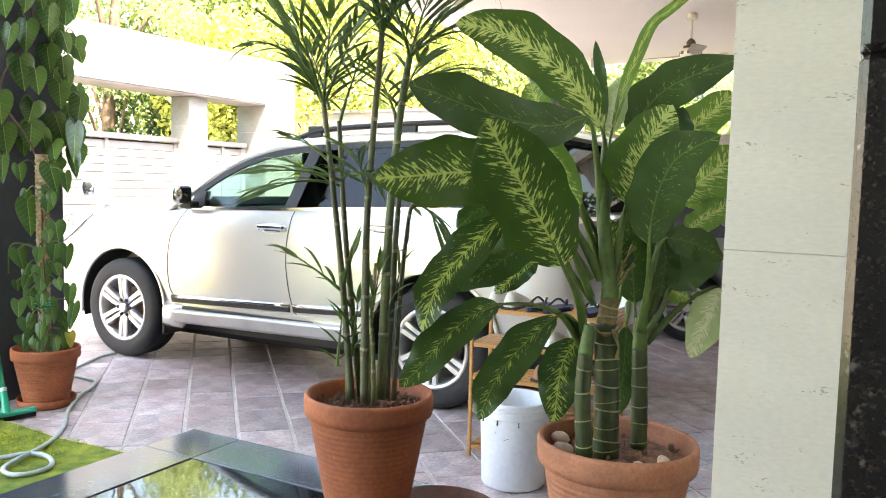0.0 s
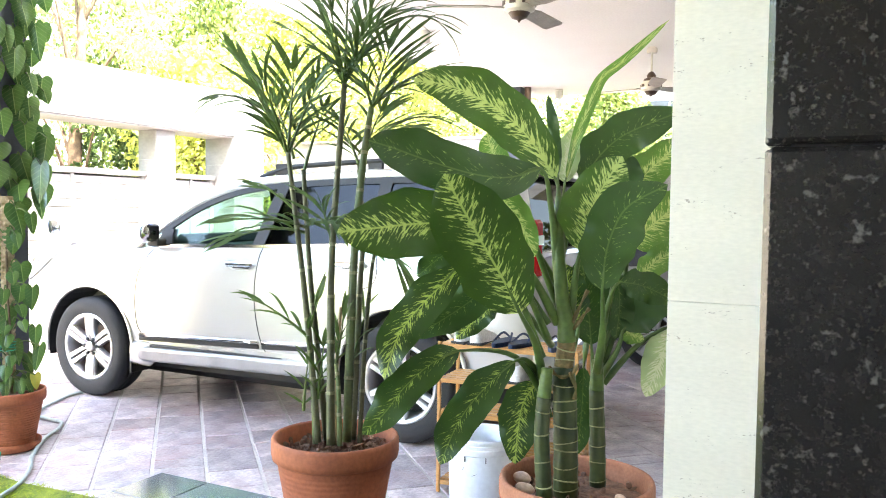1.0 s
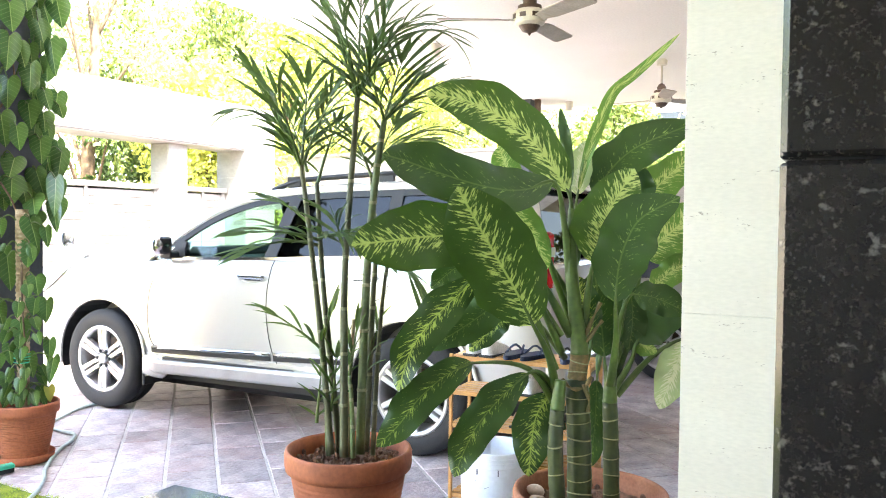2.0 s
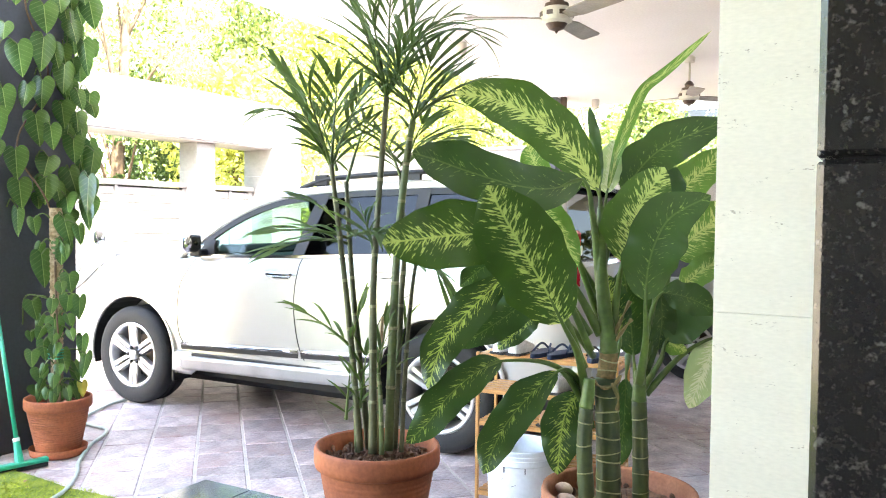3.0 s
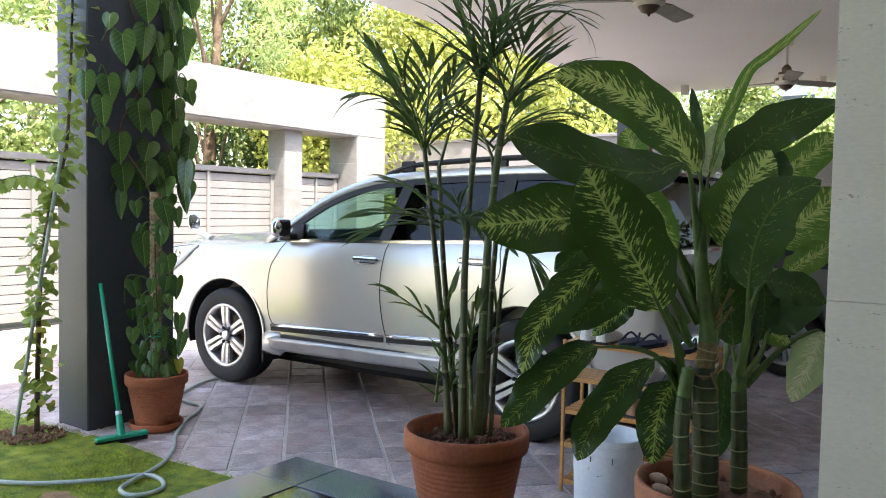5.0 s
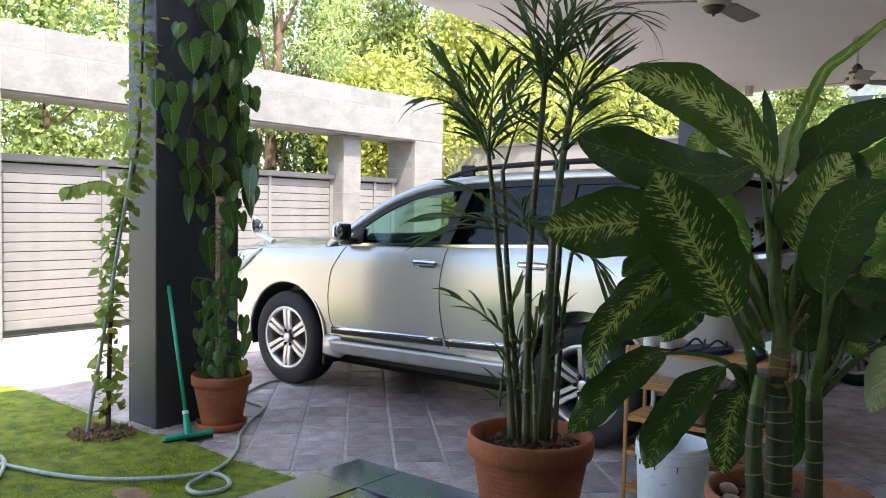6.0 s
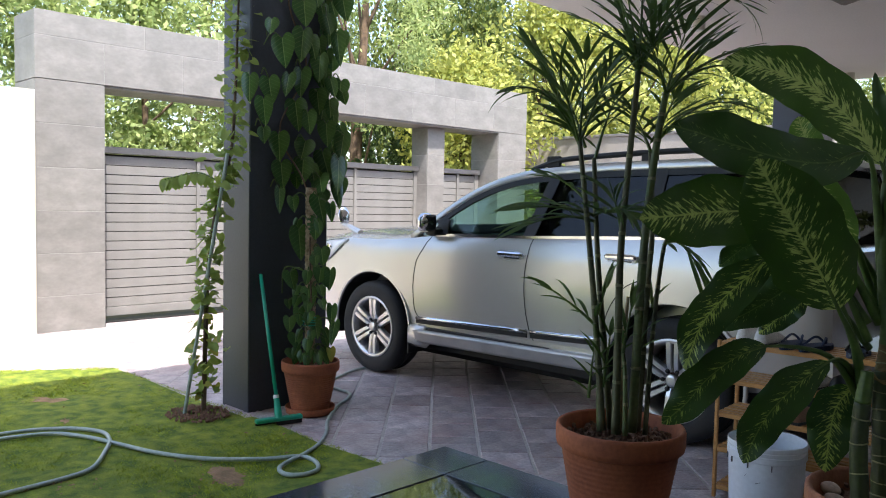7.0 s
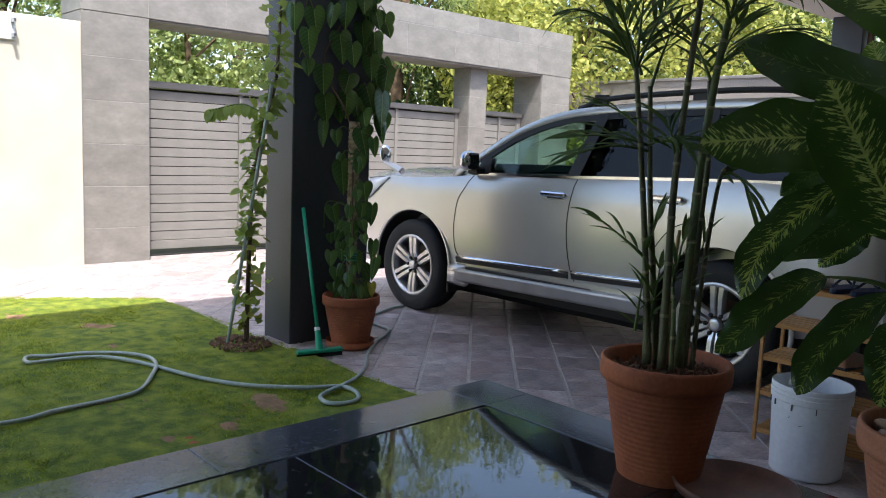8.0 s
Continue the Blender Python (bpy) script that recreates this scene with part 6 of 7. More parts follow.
frond((-0.417, 3.448, 0.803), (-0.411, 3.46, 0.953), 0.05, 0.075, 4, 0.0140, 0.30, 38)

# ---- heart-leaved climber on a coir pole ----
climber = thing("climbing_philodendron", "large heart-leaved climber on a coir pole against the column", "climbing plant")
part("coir_pole", tube(bmesh.new(), [(P1[0] - 0.01, P1[1], 0.3), (P1[0] - 0.03, P1[1] + 0.01, 1.52)], 0.036, 14), "coir", climber)
rg0 = random.Random(3)
for k in range(28):
    bm = bmesh.new()
    lathe(bm, [(0.035, -0.012), (0.0395, -0.004), (0.0395, 0.004), (0.035, 0.012)], 14, close=False, m=pose(P1[0] - 0.02, P1[1] + 0.005, 0.62 + 0.032 * k, rg0.uniform(-6, 8), rg0.uniform(-6, 6)))
    part("pole_binding", bm, "coir", climber)
rg = random.Random(11)


def heart_blade(bm, top, tip, face, width, curl=0.12, seed=0.0):
    """A heart-shaped leaf: two lobes beside the stalk, a pointed tip, drooping sides and raised side veins."""
    uv = bm.loops.layers.uv.verify()
    top, tip = Vector(top), Vector(tip)
    along = tip - top
    d = along.normalized()
    nrm = Vector(face)
    nrm = (nrm - d * nrm.dot(d)).normalized()
    side = d.cross(nrm)
    rim = spline([(0.0, 0.05, 0), (0.13, -0.07, 0), (0.29, -0.10, 0), (0.43, -0.02, 0), (0.50, 0.14, 0), (0.485, 0.31, 0), (0.415, 0.49, 0), (0.30, 0.68, 0), (0.165, 0.85, 0), (0.05, 0.96, 0), (0.0, 1.0, 0)], 2)
    n = len(rim) - 1
    for s in (-1, 1):
        rows = []
        for i, p in enumerate(rim):
            mid_y = 0.05 + 0.95 * (i / n) ** 1.25
            row = []
            for f in (0.0, 0.3, 0.55, 0.8, 1.0):
                x, y = p.x * f, mid_y + (p.y - mid_y) * f
                h = 0.10 * x - curl * 3.2 * x * x + 0.012 * math.sin(26 * (y - 0.5 * x)) * min(1, 4 * x) + 0.05 * math.sin(3 * y + seed) * x - curl * 0.9 * max(0, y - 0.45) ** 2
                row.append((bm.verts.new(top + along * y + side * (s * x * width) + nrm * (h * width)), (0.5 + s * x, y)))
            rows.append(row)
        for a, b in zip(rows, rows[1:]):
            for k in range(4):
                quad = (a[k], a[k + 1], b[k + 1], b[k]) if s > 0 else (b[k], b[k + 1], a[k + 1], a[k])
                q = bm.faces.new([v_[0] for v_ in quad])
                q.smooth = True
                for loop, src in zip(q.loops, quad):
                    loop[uv].uv = src[1]


def climber_leaf(top, tip, width, yellow=False):
    top, tip = Vector(top), Vector(tip)
    bm = bmesh.new()
    face = Vector((0.80 + rg.uniform(-.3, .3), -0.60 + rg.uniform(-.35, .35), 0.25 + rg.uniform(-.15, .3)))
    heart_blade(bm, top, tip, face, width * 0.93, rg.uniform(0.10, 0.26), rg.uniform(0, 6))
    o = part("leaf", bm, "heart_yellow" if yellow else "heart", climber)
    if top.z < 1.5:
        root = Vector((P1[0] - 0.02, P1[1] + 0.01, max(0.34, top.z - 0.05)))
    else:
        root = Vector((-3.565, min(4.745, top.y + rg.uniform(-0.07, 0.07)), top.z + rg.uniform(-0.12, 0.03)))
    part("leaf_stalk", tube(bmesh.new(), spline([root, (root + top) / 2 + Vector((0.02, -0.02, 0.05)), top + (tip - top) * 0.06], 5), 0.0042, 5), "stalk", o)


# leaf tops and tips down the column's face, in order from the top shoot to the pot
climber_leaf((-3.45, 4.26, 2.86), (-3.42, 4.23, 2.72), 0.122)
climber_leaf((-3.48, 4.45, 2.79), (-3.45, 4.45, 2.60), 0.177)
climber_leaf((-3.48, 4.20, 2.62), (-3.45, 4.17, 2.51), 0.106)
climber_leaf((-3.45, 4.26, 2.51), (-3.42, 4.27, 2.30), 0.171)
climber_leaf((-3.48, 4.45, 2.59), (-3.45, 4.41, 2.36), 0.160)
climber_leaf((-3.45, 4.57, 2.44), (-3.42, 4.54, 2.24), 0.142)
climber_leaf((-3.51, 4.46, 2.33), (-3.48, 4.43, 2.13), 0.149)
climber_leaf((-3.45, 4.02, 2.23), (-3.42, 4.00, 2.05), 0.122)
climber_leaf((-3.51, 4.20, 2.24), (-3.48, 4.21, 2.06), 0.150)
climber_leaf((-3.48, 4.14, 2.10), (-3.45, 4.14, 1.91), 0.133)
climber_leaf((-3.51, 4.41, 2.11), (-3.48, 4.42, 1.90), 0.168)
climber_leaf((-3.51, 4.16, 1.91), (-3.48, 4.15, 1.80), 0.099)
climber_leaf((-3.51, 4.28, 1.88), (-3.48, 4.27, 1.69), 0.155)
climber_leaf((-3.51, 4.50, 1.85), (-3.48, 4.44, 1.71), 0.158)
climber_leaf((-3.51, 4.30, 1.69), (-3.48, 4.30, 1.51), 0.150)
climber_leaf((-3.48, 4.46, 1.72), (-3.45, 4.43, 1.54), 0.162)
climber_leaf((-3.51, 4.64, 1.78), (-3.48, 4.69, 1.58), 0.150)
climber_leaf((-3.51, 4.29, 1.52), (-3.46, 4.26, 1.34), 0.085)
climber_leaf((-3.40, 4.32, 1.46), (-3.39, 4.33, 1.35), 0.088)
climber_leaf((-3.51, 4.42, 1.61), (-3.48, 4.41, 1.51), 0.086)
climber_leaf((-3.48, 4.60, 1.60), (-3.25, 4.45, 1.48), 0.154)
climber_leaf((-3.45, 4.75, 2.88), (-3.42, 4.77, 2.69), 0.160)
climber_leaf((-3.45, 4.71, 2.61), (-3.42, 4.72, 2.37), 0.116)
climber_leaf((-3.51, 4.81, 2.21), (-3.48, 4.82, 2.12), 0.096)
climber_leaf((-3.51, 4.83, 1.92), (-3.48, 4.77, 1.69), 0.132)
climber_leaf((-3.45, 4.74, 1.74), (-3.17, 4.52, 1.48), 0.119)
climber_leaf((-3.48, 4.74, 1.58), (-3.16, 4.53, 1.38), 0.094)
climber_leaf((-3.27, 4.43, 1.47), (-3.24, 4.46, 1.29), 0.134)
climber_leaf((-3.21, 4.49, 1.42), (-3.20, 4.50, 1.29), 0.078)
climber_leaf((-3.28, 4.43, 1.32), (-3.28, 4.42, 1.17), 0.134)
climber_leaf((-3.37, 4.35, 1.25), (-3.35, 4.36, 1.03), 0.147)
climber_leaf((-3.25, 4.45, 1.12), (-3.24, 4.46, 1.00), 0.122)
climber_leaf((-3.20, 4.49, 0.98), (-3.21, 4.49, 0.83), 0.088)
climber_leaf((-3.41, 4.31, 0.96), (-3.38, 4.33, 0.83), 0.114)
climber_leaf((-3.25, 4.45, 0.99), (-3.26, 4.44, 0.88), 0.117)
climber_leaf((-3.41, 4.30, 0.77), (-3.41, 4.31, 0.70), 0.064)
climber_leaf((-3.31, 4.39, 0.85), (-3.30, 4.40, 0.69), 0.123)
climber_leaf((-3.36, 4.35, 0.71), (-3.35, 4.36, 0.58), 0.089)
climber_leaf((-3.41, 4.31, 0.65), (-3.41, 4.31, 0.54), 0.104)
climber_leaf((-3.38, 4.34, 0.54), (-3.38, 4.34, 0.44), 0.114)
climber_leaf((-3.19, 4.50, 0.74), (-3.20, 4.50, 0.59), 0.083)
climber_leaf((-3.18, 4.52, 0.63), (-3.20, 4.50, 0.46), 0.079)
climber_leaf((-3.39, 4.32, 0.44), (-3.38, 4.33, 0.36), 0.115)
climber_leaf((-3.29, 4.42, 0.42), (-3.29, 4.42, 0.33), 0.099)
climber_leaf((-3.20, 4.50, 0.45), (-3.19, 4.50, 0.35), 0.069, True)
climber_leaf((-3.28, 4.42, 0.65), (-3.26, 4.44, 0.50), 0.099)
climber_leaf((-3.45, 4.66, 2.28), (-3.42, 4.68, 2.15), 0.104)
climber_leaf((-3.51, 4.73, 2.09), (-3.48, 4.72, 1.94), 0.094)
climber_leaf((-3.48, 4.64, 2.72), (-3.45, 4.66, 2.58), 0.137)
climber_leaf((-3.48, 4.55, 2.88), (-3.45, 4.55, 2.75), 0.147)
climber_leaf((-3.51, 4.41, 3.00), (-3.48, 4.41, 2.82), 0.157)
climber_leaf((-3.45, 4.69, 3.03), (-3.42, 4.70, 2.83), 0.155)
climber_leaf((-3.48, 4.25, 3.05), (-3.45, 4.25, 2.89), 0.144)
climber_leaf((-3.51, 4.59, 3.16), (-3.48, 4.55, 2.97), 0.161)
climber_leaf((-3.48, 4.42, 3.21), (-3.45, 4.41, 3.03), 0.158)
climber_leaf((-3.51, 4.77, 3.28), (-3.48, 4.75, 3.09), 0.137)
climber_leaf((-3.51, 4.33, 3.28), (-3.48, 4.32, 3.14), 0.153)
climber_leaf((-3.48, 4.59, 3.37), (-3.45, 4.57, 3.21), 0.152)
climber_leaf((-3.45, 4.47, 2.04), (-3.42, 4.47, 1.88), 0.132)
climber_leaf((-3.48, 4.34, 2.28), (-3.45, 4.29, 2.12), 0.111)
climber_leaf((-3.51, 4.59, 2.20), (-3.48, 4.59, 2.03), 0.140)
climber_leaf((-3.48, 4.65, 1.98), (-3.45, 4.64, 1.81), 0.140)
climber_leaf((-3.51, 4.68, 1.71), (-3.48, 4.70, 1.58), 0.114)
climber_leaf((-3.51, 4.55, 1.68), (-3.48, 4.56, 1.53), 0.113)
climber_leaf((-3.48, 4.51, 2.55), (-3.45, 4.53, 2.40), 0.124)
# smaller leaves close to the wall, thickest round its far corner
for k in range(34):
    z = 1.5 + 1.95 * (k + rg.random()) / 34
    y = rg.uniform(4.60, 4.84)
    x = -3.535 if y < 4.72 else rg.uniform(-3.60, -3.53)
    climber_leaf((x, y, z), (x + rg.uniform(0.0, 0.04), y + rg.uniform(-0.03, 0.03), z - rg.uniform(0.10, 0.16)), rg.uniform(0.10, 0.15))
for k in range(34):
    z, a = 0.40 + 0.95 * rg.random() ** 1.8, rg.uniform(-2.9, 1.2)
    c = Vector((P1[0] + 0.09 * math.cos(a), P1[1] + 0.09 * math.sin(a), z))
    climber_leaf(c, c + Vector((0.03 * math.cos(a), 0.03 * math.sin(a), -rg.uniform(0.06, 0.09))), rg.uniform(0.05, 0.08))
part("vine_stem", tube(bmesh.new(), spline([(P1[0], P1[1] + 0.03, 0.32), (P1[0] + 0.03, P1[1] - 0.03, 0.9), (P1[0] - 0.05, P1[1] - 0.01, 1.5), (-3.53, 4.30, 1.9), (-3.54, 4.52, 2.35), (-3.53, 4.36, 2.8), (-3.54, 4.5, 3.3)], 8), 0.006, 8), "bark", climber, smooth=True)
for k in range(4):
    part("tie", lathe(bmesh.new(), [(0.052, -0.003), (0.056, 0.0), (0.052, 0.003)], 16, close=False, m=pose(P1[0] - 0.01, P1[1], 0.605 + 0.014 * k, 7 * (-1) ** k, 5 - 3 * k)), "green_plastic", climber, "turquoise twine tie")
part("stray_shoot", tube(bmesh.new(), spline([(P1[0] - 0.02, P1[1], 0.95), (P1[0] - 0.16, P1[1] - 0.10, 0.98), (P1[0] - 0.20, P1[1] - 0.1, 0.80)], 6), 0.005, 6), "stalk", climber)

# ---- young vine on a cane at the column ----
young = thing("garden_vine", "slender leafy vine tied to a thin pole in the lawn", "climbing plant")
STEM = [(-3.66, 3.82, 0.0), (-3.64, 3.82, 0.5), (-3.62, 3.83, 1.0), (-3.55, 3.86, 1.45), (-3.50, 3.92, 1.75), (-3.62, 4.02, 2.2), (-3.66, 4.06, 2.7), (-3.64, 4.08, 3.3)]
pts = spline(STEM, 10)
part("vine_stem", tube(bmesh.new(), pts, [0.017 - 0.011 * i / len(pts) for i in range(len(pts))], 8), "bark", young, smooth=True)
part("support_pole", tube(bmesh.new(), [(-3.70, 3.70, 0.0), (-3.44, 3.86, 1.72)], 0.012, 10), "hose", young, "thin grey support pole")
rg = random.Random(4)
for k in range(440):
    t = rg.random() ** 0.95
    i = int(t * (len(pts) - 2))
    c = pts[i] + Vector((rg.gauss(0, 0.047), rg.gauss(0, 0.047), rg.uniform(-0.04, 0.04)))
    if c.z < 0.15:
        continue
    size = rg.uniform(0.042, 0.090)
    go = Vector((rg.uniform(-1, 1), rg.uniform(-1, 1), rg.uniform(-0.9, 0.1))).normalized()
    bm = bmesh.new()
    leaf_blade(bm, c, c + go * size, Vector((rg.uniform(-.5, .9), rg.uniform(-1, .2), 0.7)), size * 0.75, "heart", 0.05, 0.15, 0, 5, 3)
    part("leaf", bm, "heart_yellow" if (c.z < 0.7 and rg.random() < 0.25) else "vine", young)
# a shoot that reaches out over the lawn
shoot = spline([(-3.56, 3.86, 1.55), (-3.70, 3.80, 1.60), (-3.85, 3.72, 1.57), (-3.93, 3.68, 1.55)], 5)
part("shoot", tube(bmesh.new(), shoot, 0.005, 5), "stalk", young)
for k, c in enumerate(shoot[2:]):
    bm = bmesh.new()
    leaf_blade(bm, c, c + Vector((rg.uniform(-.03, .03), rg.uniform(-.03, .03), -0.085)), Vector((0.5, -0.8, 0.3)), 0.06, "heart", 0.05, 0.15, 0, 5, 3)
    part("leaf", bm, "vine", young)
bm = bmesh.new()
for _ in range(260):
    a, q = rg.uniform(0, 6.28), 0.19 * rg.random() ** 0.5
    bmesh.ops.create_icosphere(bm, subdivisions=1, radius=0.011, matrix=pose(-3.66 + q * math.cos(a) * 1.2, 3.78 + q * math.sin(a), 0.035 + 0.02 * (1 - q / 0.19), rg.uniform(0, 90), rg.uniform(0, 90), 0) @ Matrix.Diagonal((rg.uniform(0.6, 1.5), 1, 0.5, 1)))
tagged(part("bark_mulch", bm, "potting", kind="stuff"), "ring of brown bark mulch round the vine", "mulch")

# ---- squeegee, hose, bucket, rack ----
sq = thing("floor_squeegee", "green plastic floor squeegee leaning on the column", "squeegee")
part("handle", tube(bmesh.new(), [(-3.195, 4.085, 0.10), (-3.535, 4.165, 0.935)], 0.0125, 12), "green_plastic", sq, smooth=True)
part("socket", tube(bmesh.new(), [(-3.178, 4.08, 0.045), (-3.228, 4.092, 0.18)], [0.026, 0.017], 12), "green_plastic", sq)
part("collar", tube(bmesh.new(), [(-3.224, 4.091, 0.165), (-3.232, 4.093, 0.185)], 0.0195, 12), "bucket", sq)
hd = part("head", boxed(-0.022, 0.022, -0.155, 0.155, 0.028, 0.055, bevel=0.006), "green_plastic", sq)
hd.matrix_basis = pose(-3.175, 4.08, 0.004, 0, 0, -12)
part("blade", boxed(-0.006, 0.006, -0.155, 0.155, 0.0, 0.028), "rubber", hd)

HOSE = [(-3.107, 1.563, 0.035), (-2.907, 2.163, 0.035), (-2.948, 2.419, 0.035), (-2.976, 2.697, 0.035), (-3.045, 2.864, 0.035), (-3.289, 3.032, 0.035), (-3.467, 3.126, 0.035), (-3.648, 3.152, 0.035), (-3.823, 3.057, 0.035), (-3.941, 2.878, 0.035), (-3.982, 2.696, 0.035), (-4.030, 2.578, 0.035), (-3.895, 2.554, 0.035), (-3.870, 2.726, 0.035), (-3.796, 2.929, 0.035), (-3.590, 3.054, 0.035), (-3.312, 3.141, 0.035), (-3.050, 3.223, 0.035), (-2.797, 3.365, 0.035), (-2.587, 3.594, 0.035), (-2.499, 3.758, 0.035), (-2.382, 3.781, 0.035), (-2.261, 3.714, 0.035), (-2.241, 3.613, 0.035), (-2.299, 3.547, 0.035), (-2.399, 3.568, 0.035), (-2.463, 3.665, 0.035), (-2.516, 3.808, 0.035), (-2.663, 4.015, 0.014), (-2.836, 4.199, 0.014), (-3.017, 4.343, 0.014), (-3.264, 4.603, 0.014), (-3.396, 4.802, 0.014), (-3.514, 4.917, 0.014), (-3.660, 4.934, 0.014), (-3.881, 4.993, 0.014), (-4.117, 5.408, 0.014), (-4.146, 5.593, 0.014)]
hose = part("garden_hose", tube(bmesh.new(), spline([(x, y, z) for x, y, z in HOSE], 10), 0.0118, 10), "hose", smooth=True)
tagged(hose, "grey-green garden hose looped across lawn and paving", "garden hose")

bucket = thing("bucket", "white plastic bucket with a ribbed rim, lid off", "bucket", (-0.370, 4.792, 0.0))
BR, BH = 0.168, 0.41
part("body", lathe(bmesh.new(), [(0.001, 0.004), (BR * 0.86, 0.004), (BR * 0.89, 0.012), (BR * 0.965, BH - 0.075), (BR * 1.0, BH - 0.07), (BR * 1.005, BH - 0.045), (BR * 0.975, BH - 0.043), (BR * 0.975, BH - 0.034), (BR * 1.0, BH - 0.032), (BR * 1.0, BH - 0.026), (BR * 0.975, BH - 0.024), (BR * 0.975, BH - 0.016), (BR * 1.0, BH - 0.014), (BR * 1.0, BH - 0.004), (BR * 0.985, BH), (BR * 0.955, BH - 0.003), (BR * 0.93, BH - 0.08), (BR * 0.84, 0.016), (0.001, 0.012)], 64, close=False), "bucket", bucket, smooth=False)
for k, a in enumerate((-150, -128, -95, -60)):
    o = part("tab", boxed(BR * 0.965, BR * 1.0, -0.002, 0.002, BH - 0.10, BH - 0.075), "mark", bucket)
    o.rotation_euler.z = radians(a)
ring = [(BR * 0.947 * math.cos(a), BR * 0.947 * math.sin(a), 0.285 + 0.02 * math.sin((a + 1.7) * 16)) for a in [-1.75 + 0.012 * k for k in range(9)]]
part("scribble", tube(bmesh.new(), ring, 0.0012, 4), "mark", bucket, "pen scribble")
ring = [(BR * 0.944 * math.cos(a), BR * 0.944 * math.sin(a), 0.25 + 0.008 * math.sin((a + 1.4) * 9)) for a in [-1.45 + 0.02 * k for k in range(8)]]
part("scribble", tube(bmesh.new(), ring, 0.0012, 4), "mark", bucket, "pen scribble")

rack = thing("shoe_rack", "honey-coloured slatted wooden shoe rack with sandals", "shoe rack", (-0.71, 5.0, 0.0), 4)
RW, RD = 0.72, 0.26
for a, b in ((0, 0), (RW, 0), (0, RD), (RW, RD)):
    part("leg", boxed(a - 0.009, a + 0.009, b - 0.009, b + 0.009, 0, 0.79, bevel=0.003), "wood", rack)
for zz in (0.055, 0.245, 0.42, 0.59, 0.77):
    sh = part("shelf", boxed(0.011, RW - 0.011, -0.008, 0.012, zz - 0.012, zz + 0.012, bevel=0.003), "wood", rack)
    part("shelf_rail", boxed(0.011, RW - 0.011, RD - 0.012, RD + 0.008, zz - 0.012, zz + 0.012, bevel=0.003), "wood", sh)
    for s0 in (0.03, 0.085, 0.14, 0.195):
        part("slat", boxed(0.0, RW, s0, s0 + 0.035, zz + 0.002, zz + 0.012, bevel=0.002), "wood", sh)
    for s0 in (0.0, RW):
        part("side_bar", boxed(s0 - 0.009, s0 + 0.009, 0.011, RD - 0.011, zz - 0.022, zz + 0.0, bevel=0.002), "wood", sh)


def sandal(x, y, z, rz, sole, strap):
    s = thing("sandal", "navy rubber flip-flop sandal on the rack", "sandal", (x, y, z), rz, "sandals on the rack")
    bm = bmesh.new()
    out = []
    for k in range(20):
        a = 2 * math.pi * k / 20
        out.append((0.13 * math.cos(a), (0.048 if math.cos(a) > 0 else 0.038) * math.sin(a)))
    loft(bm, [[(u, w, 0) for u, w in out], [(u * 1.01, w * 1.03, 0.010) for u, w in out], [(u * 0.99, w * 0.98, 0.022) for u, w in out]])
    part("sole", bm, sole, s)
    for sd in (-1, 1):
        part("strap", tube(bmesh.new(), spline([(0.085, 0, 0.022), (0.04, sd * 0.025, 0.055), (-0.03, sd * 0.044, 0.02)], 6), 0.006, 6), strap, s)


def shoe(x, y, z, rz, material, label):
    s = thing("shoe", label, "shoe", (x, y, z), rz, "shoes on the rack")
    bm = bmesh.new()
    loft(bm, [[(u, w * math.cos(a), max(0.0, h * math.sin(a))) for a in [math.pi * k / 8 for k in range(9)]] for u, w, h in ((-0.12, 0.02, 0.05), (-0.10, 0.035, 0.085), (-0.04, 0.04, 0.085), (0.02, 0.042, 0.065), (0.09, 0.045, 0.045), (0.13, 0.03, 0.03))])
    part("upper", bm, material, s, smooth=True)
    part("sole", boxed(-0.125, 0.13, -0.042, 0.042, -0.001, 0.012, bevel=0.005), "dark", s)


sandal(-0.40, 5.12, 0.783, 88, "navy", "navy")
sandal(-0.30, 5.13, 0.783, 80, "navy", "navy")
sandal(-0.12, 5.14, 0.783, 95, "navy", "dark")
shoe(-0.60, 5.13, 0.783, 84, "far_white", "white slip-on shoe on the rack")
shoe(-0.52, 5.13, 0.783, 90, "far_white", "white slip-on shoe on the rack")
shoe(-0.30, 5.15, 0.603, 85, "far_white", "pale canvas shoe on the rack")
shoe(-0.18, 5.15, 0.603, 92, "dark", "black shoe on the rack")
shoe(-0.34, 5.15, 0.433, 80, "tan", "tan leather shoe on the rack")
shoe(-0.22, 5.15, 0.433, 90, "far_white", "pale canvas shoe on the rack")

# fallen petals and a dry leaf
for x, y, rz in ((-2.16, 2.72, 20), (-2.21, 2.78, 80)):
    bm = bmesh.new()
    leaf_blade(bm, (x, y, 0.04), (x + 0.05 * math.cos(rz), y + 0.05 * math.sin(rz), 0.045), (0, 0, 1), 0.025, "oblong", 0.1, 0.2, 0, 5, 3)
    tagged(part("fallen_petal", bm, "petal"), "fallen orange-red petal on the grass", "petal")

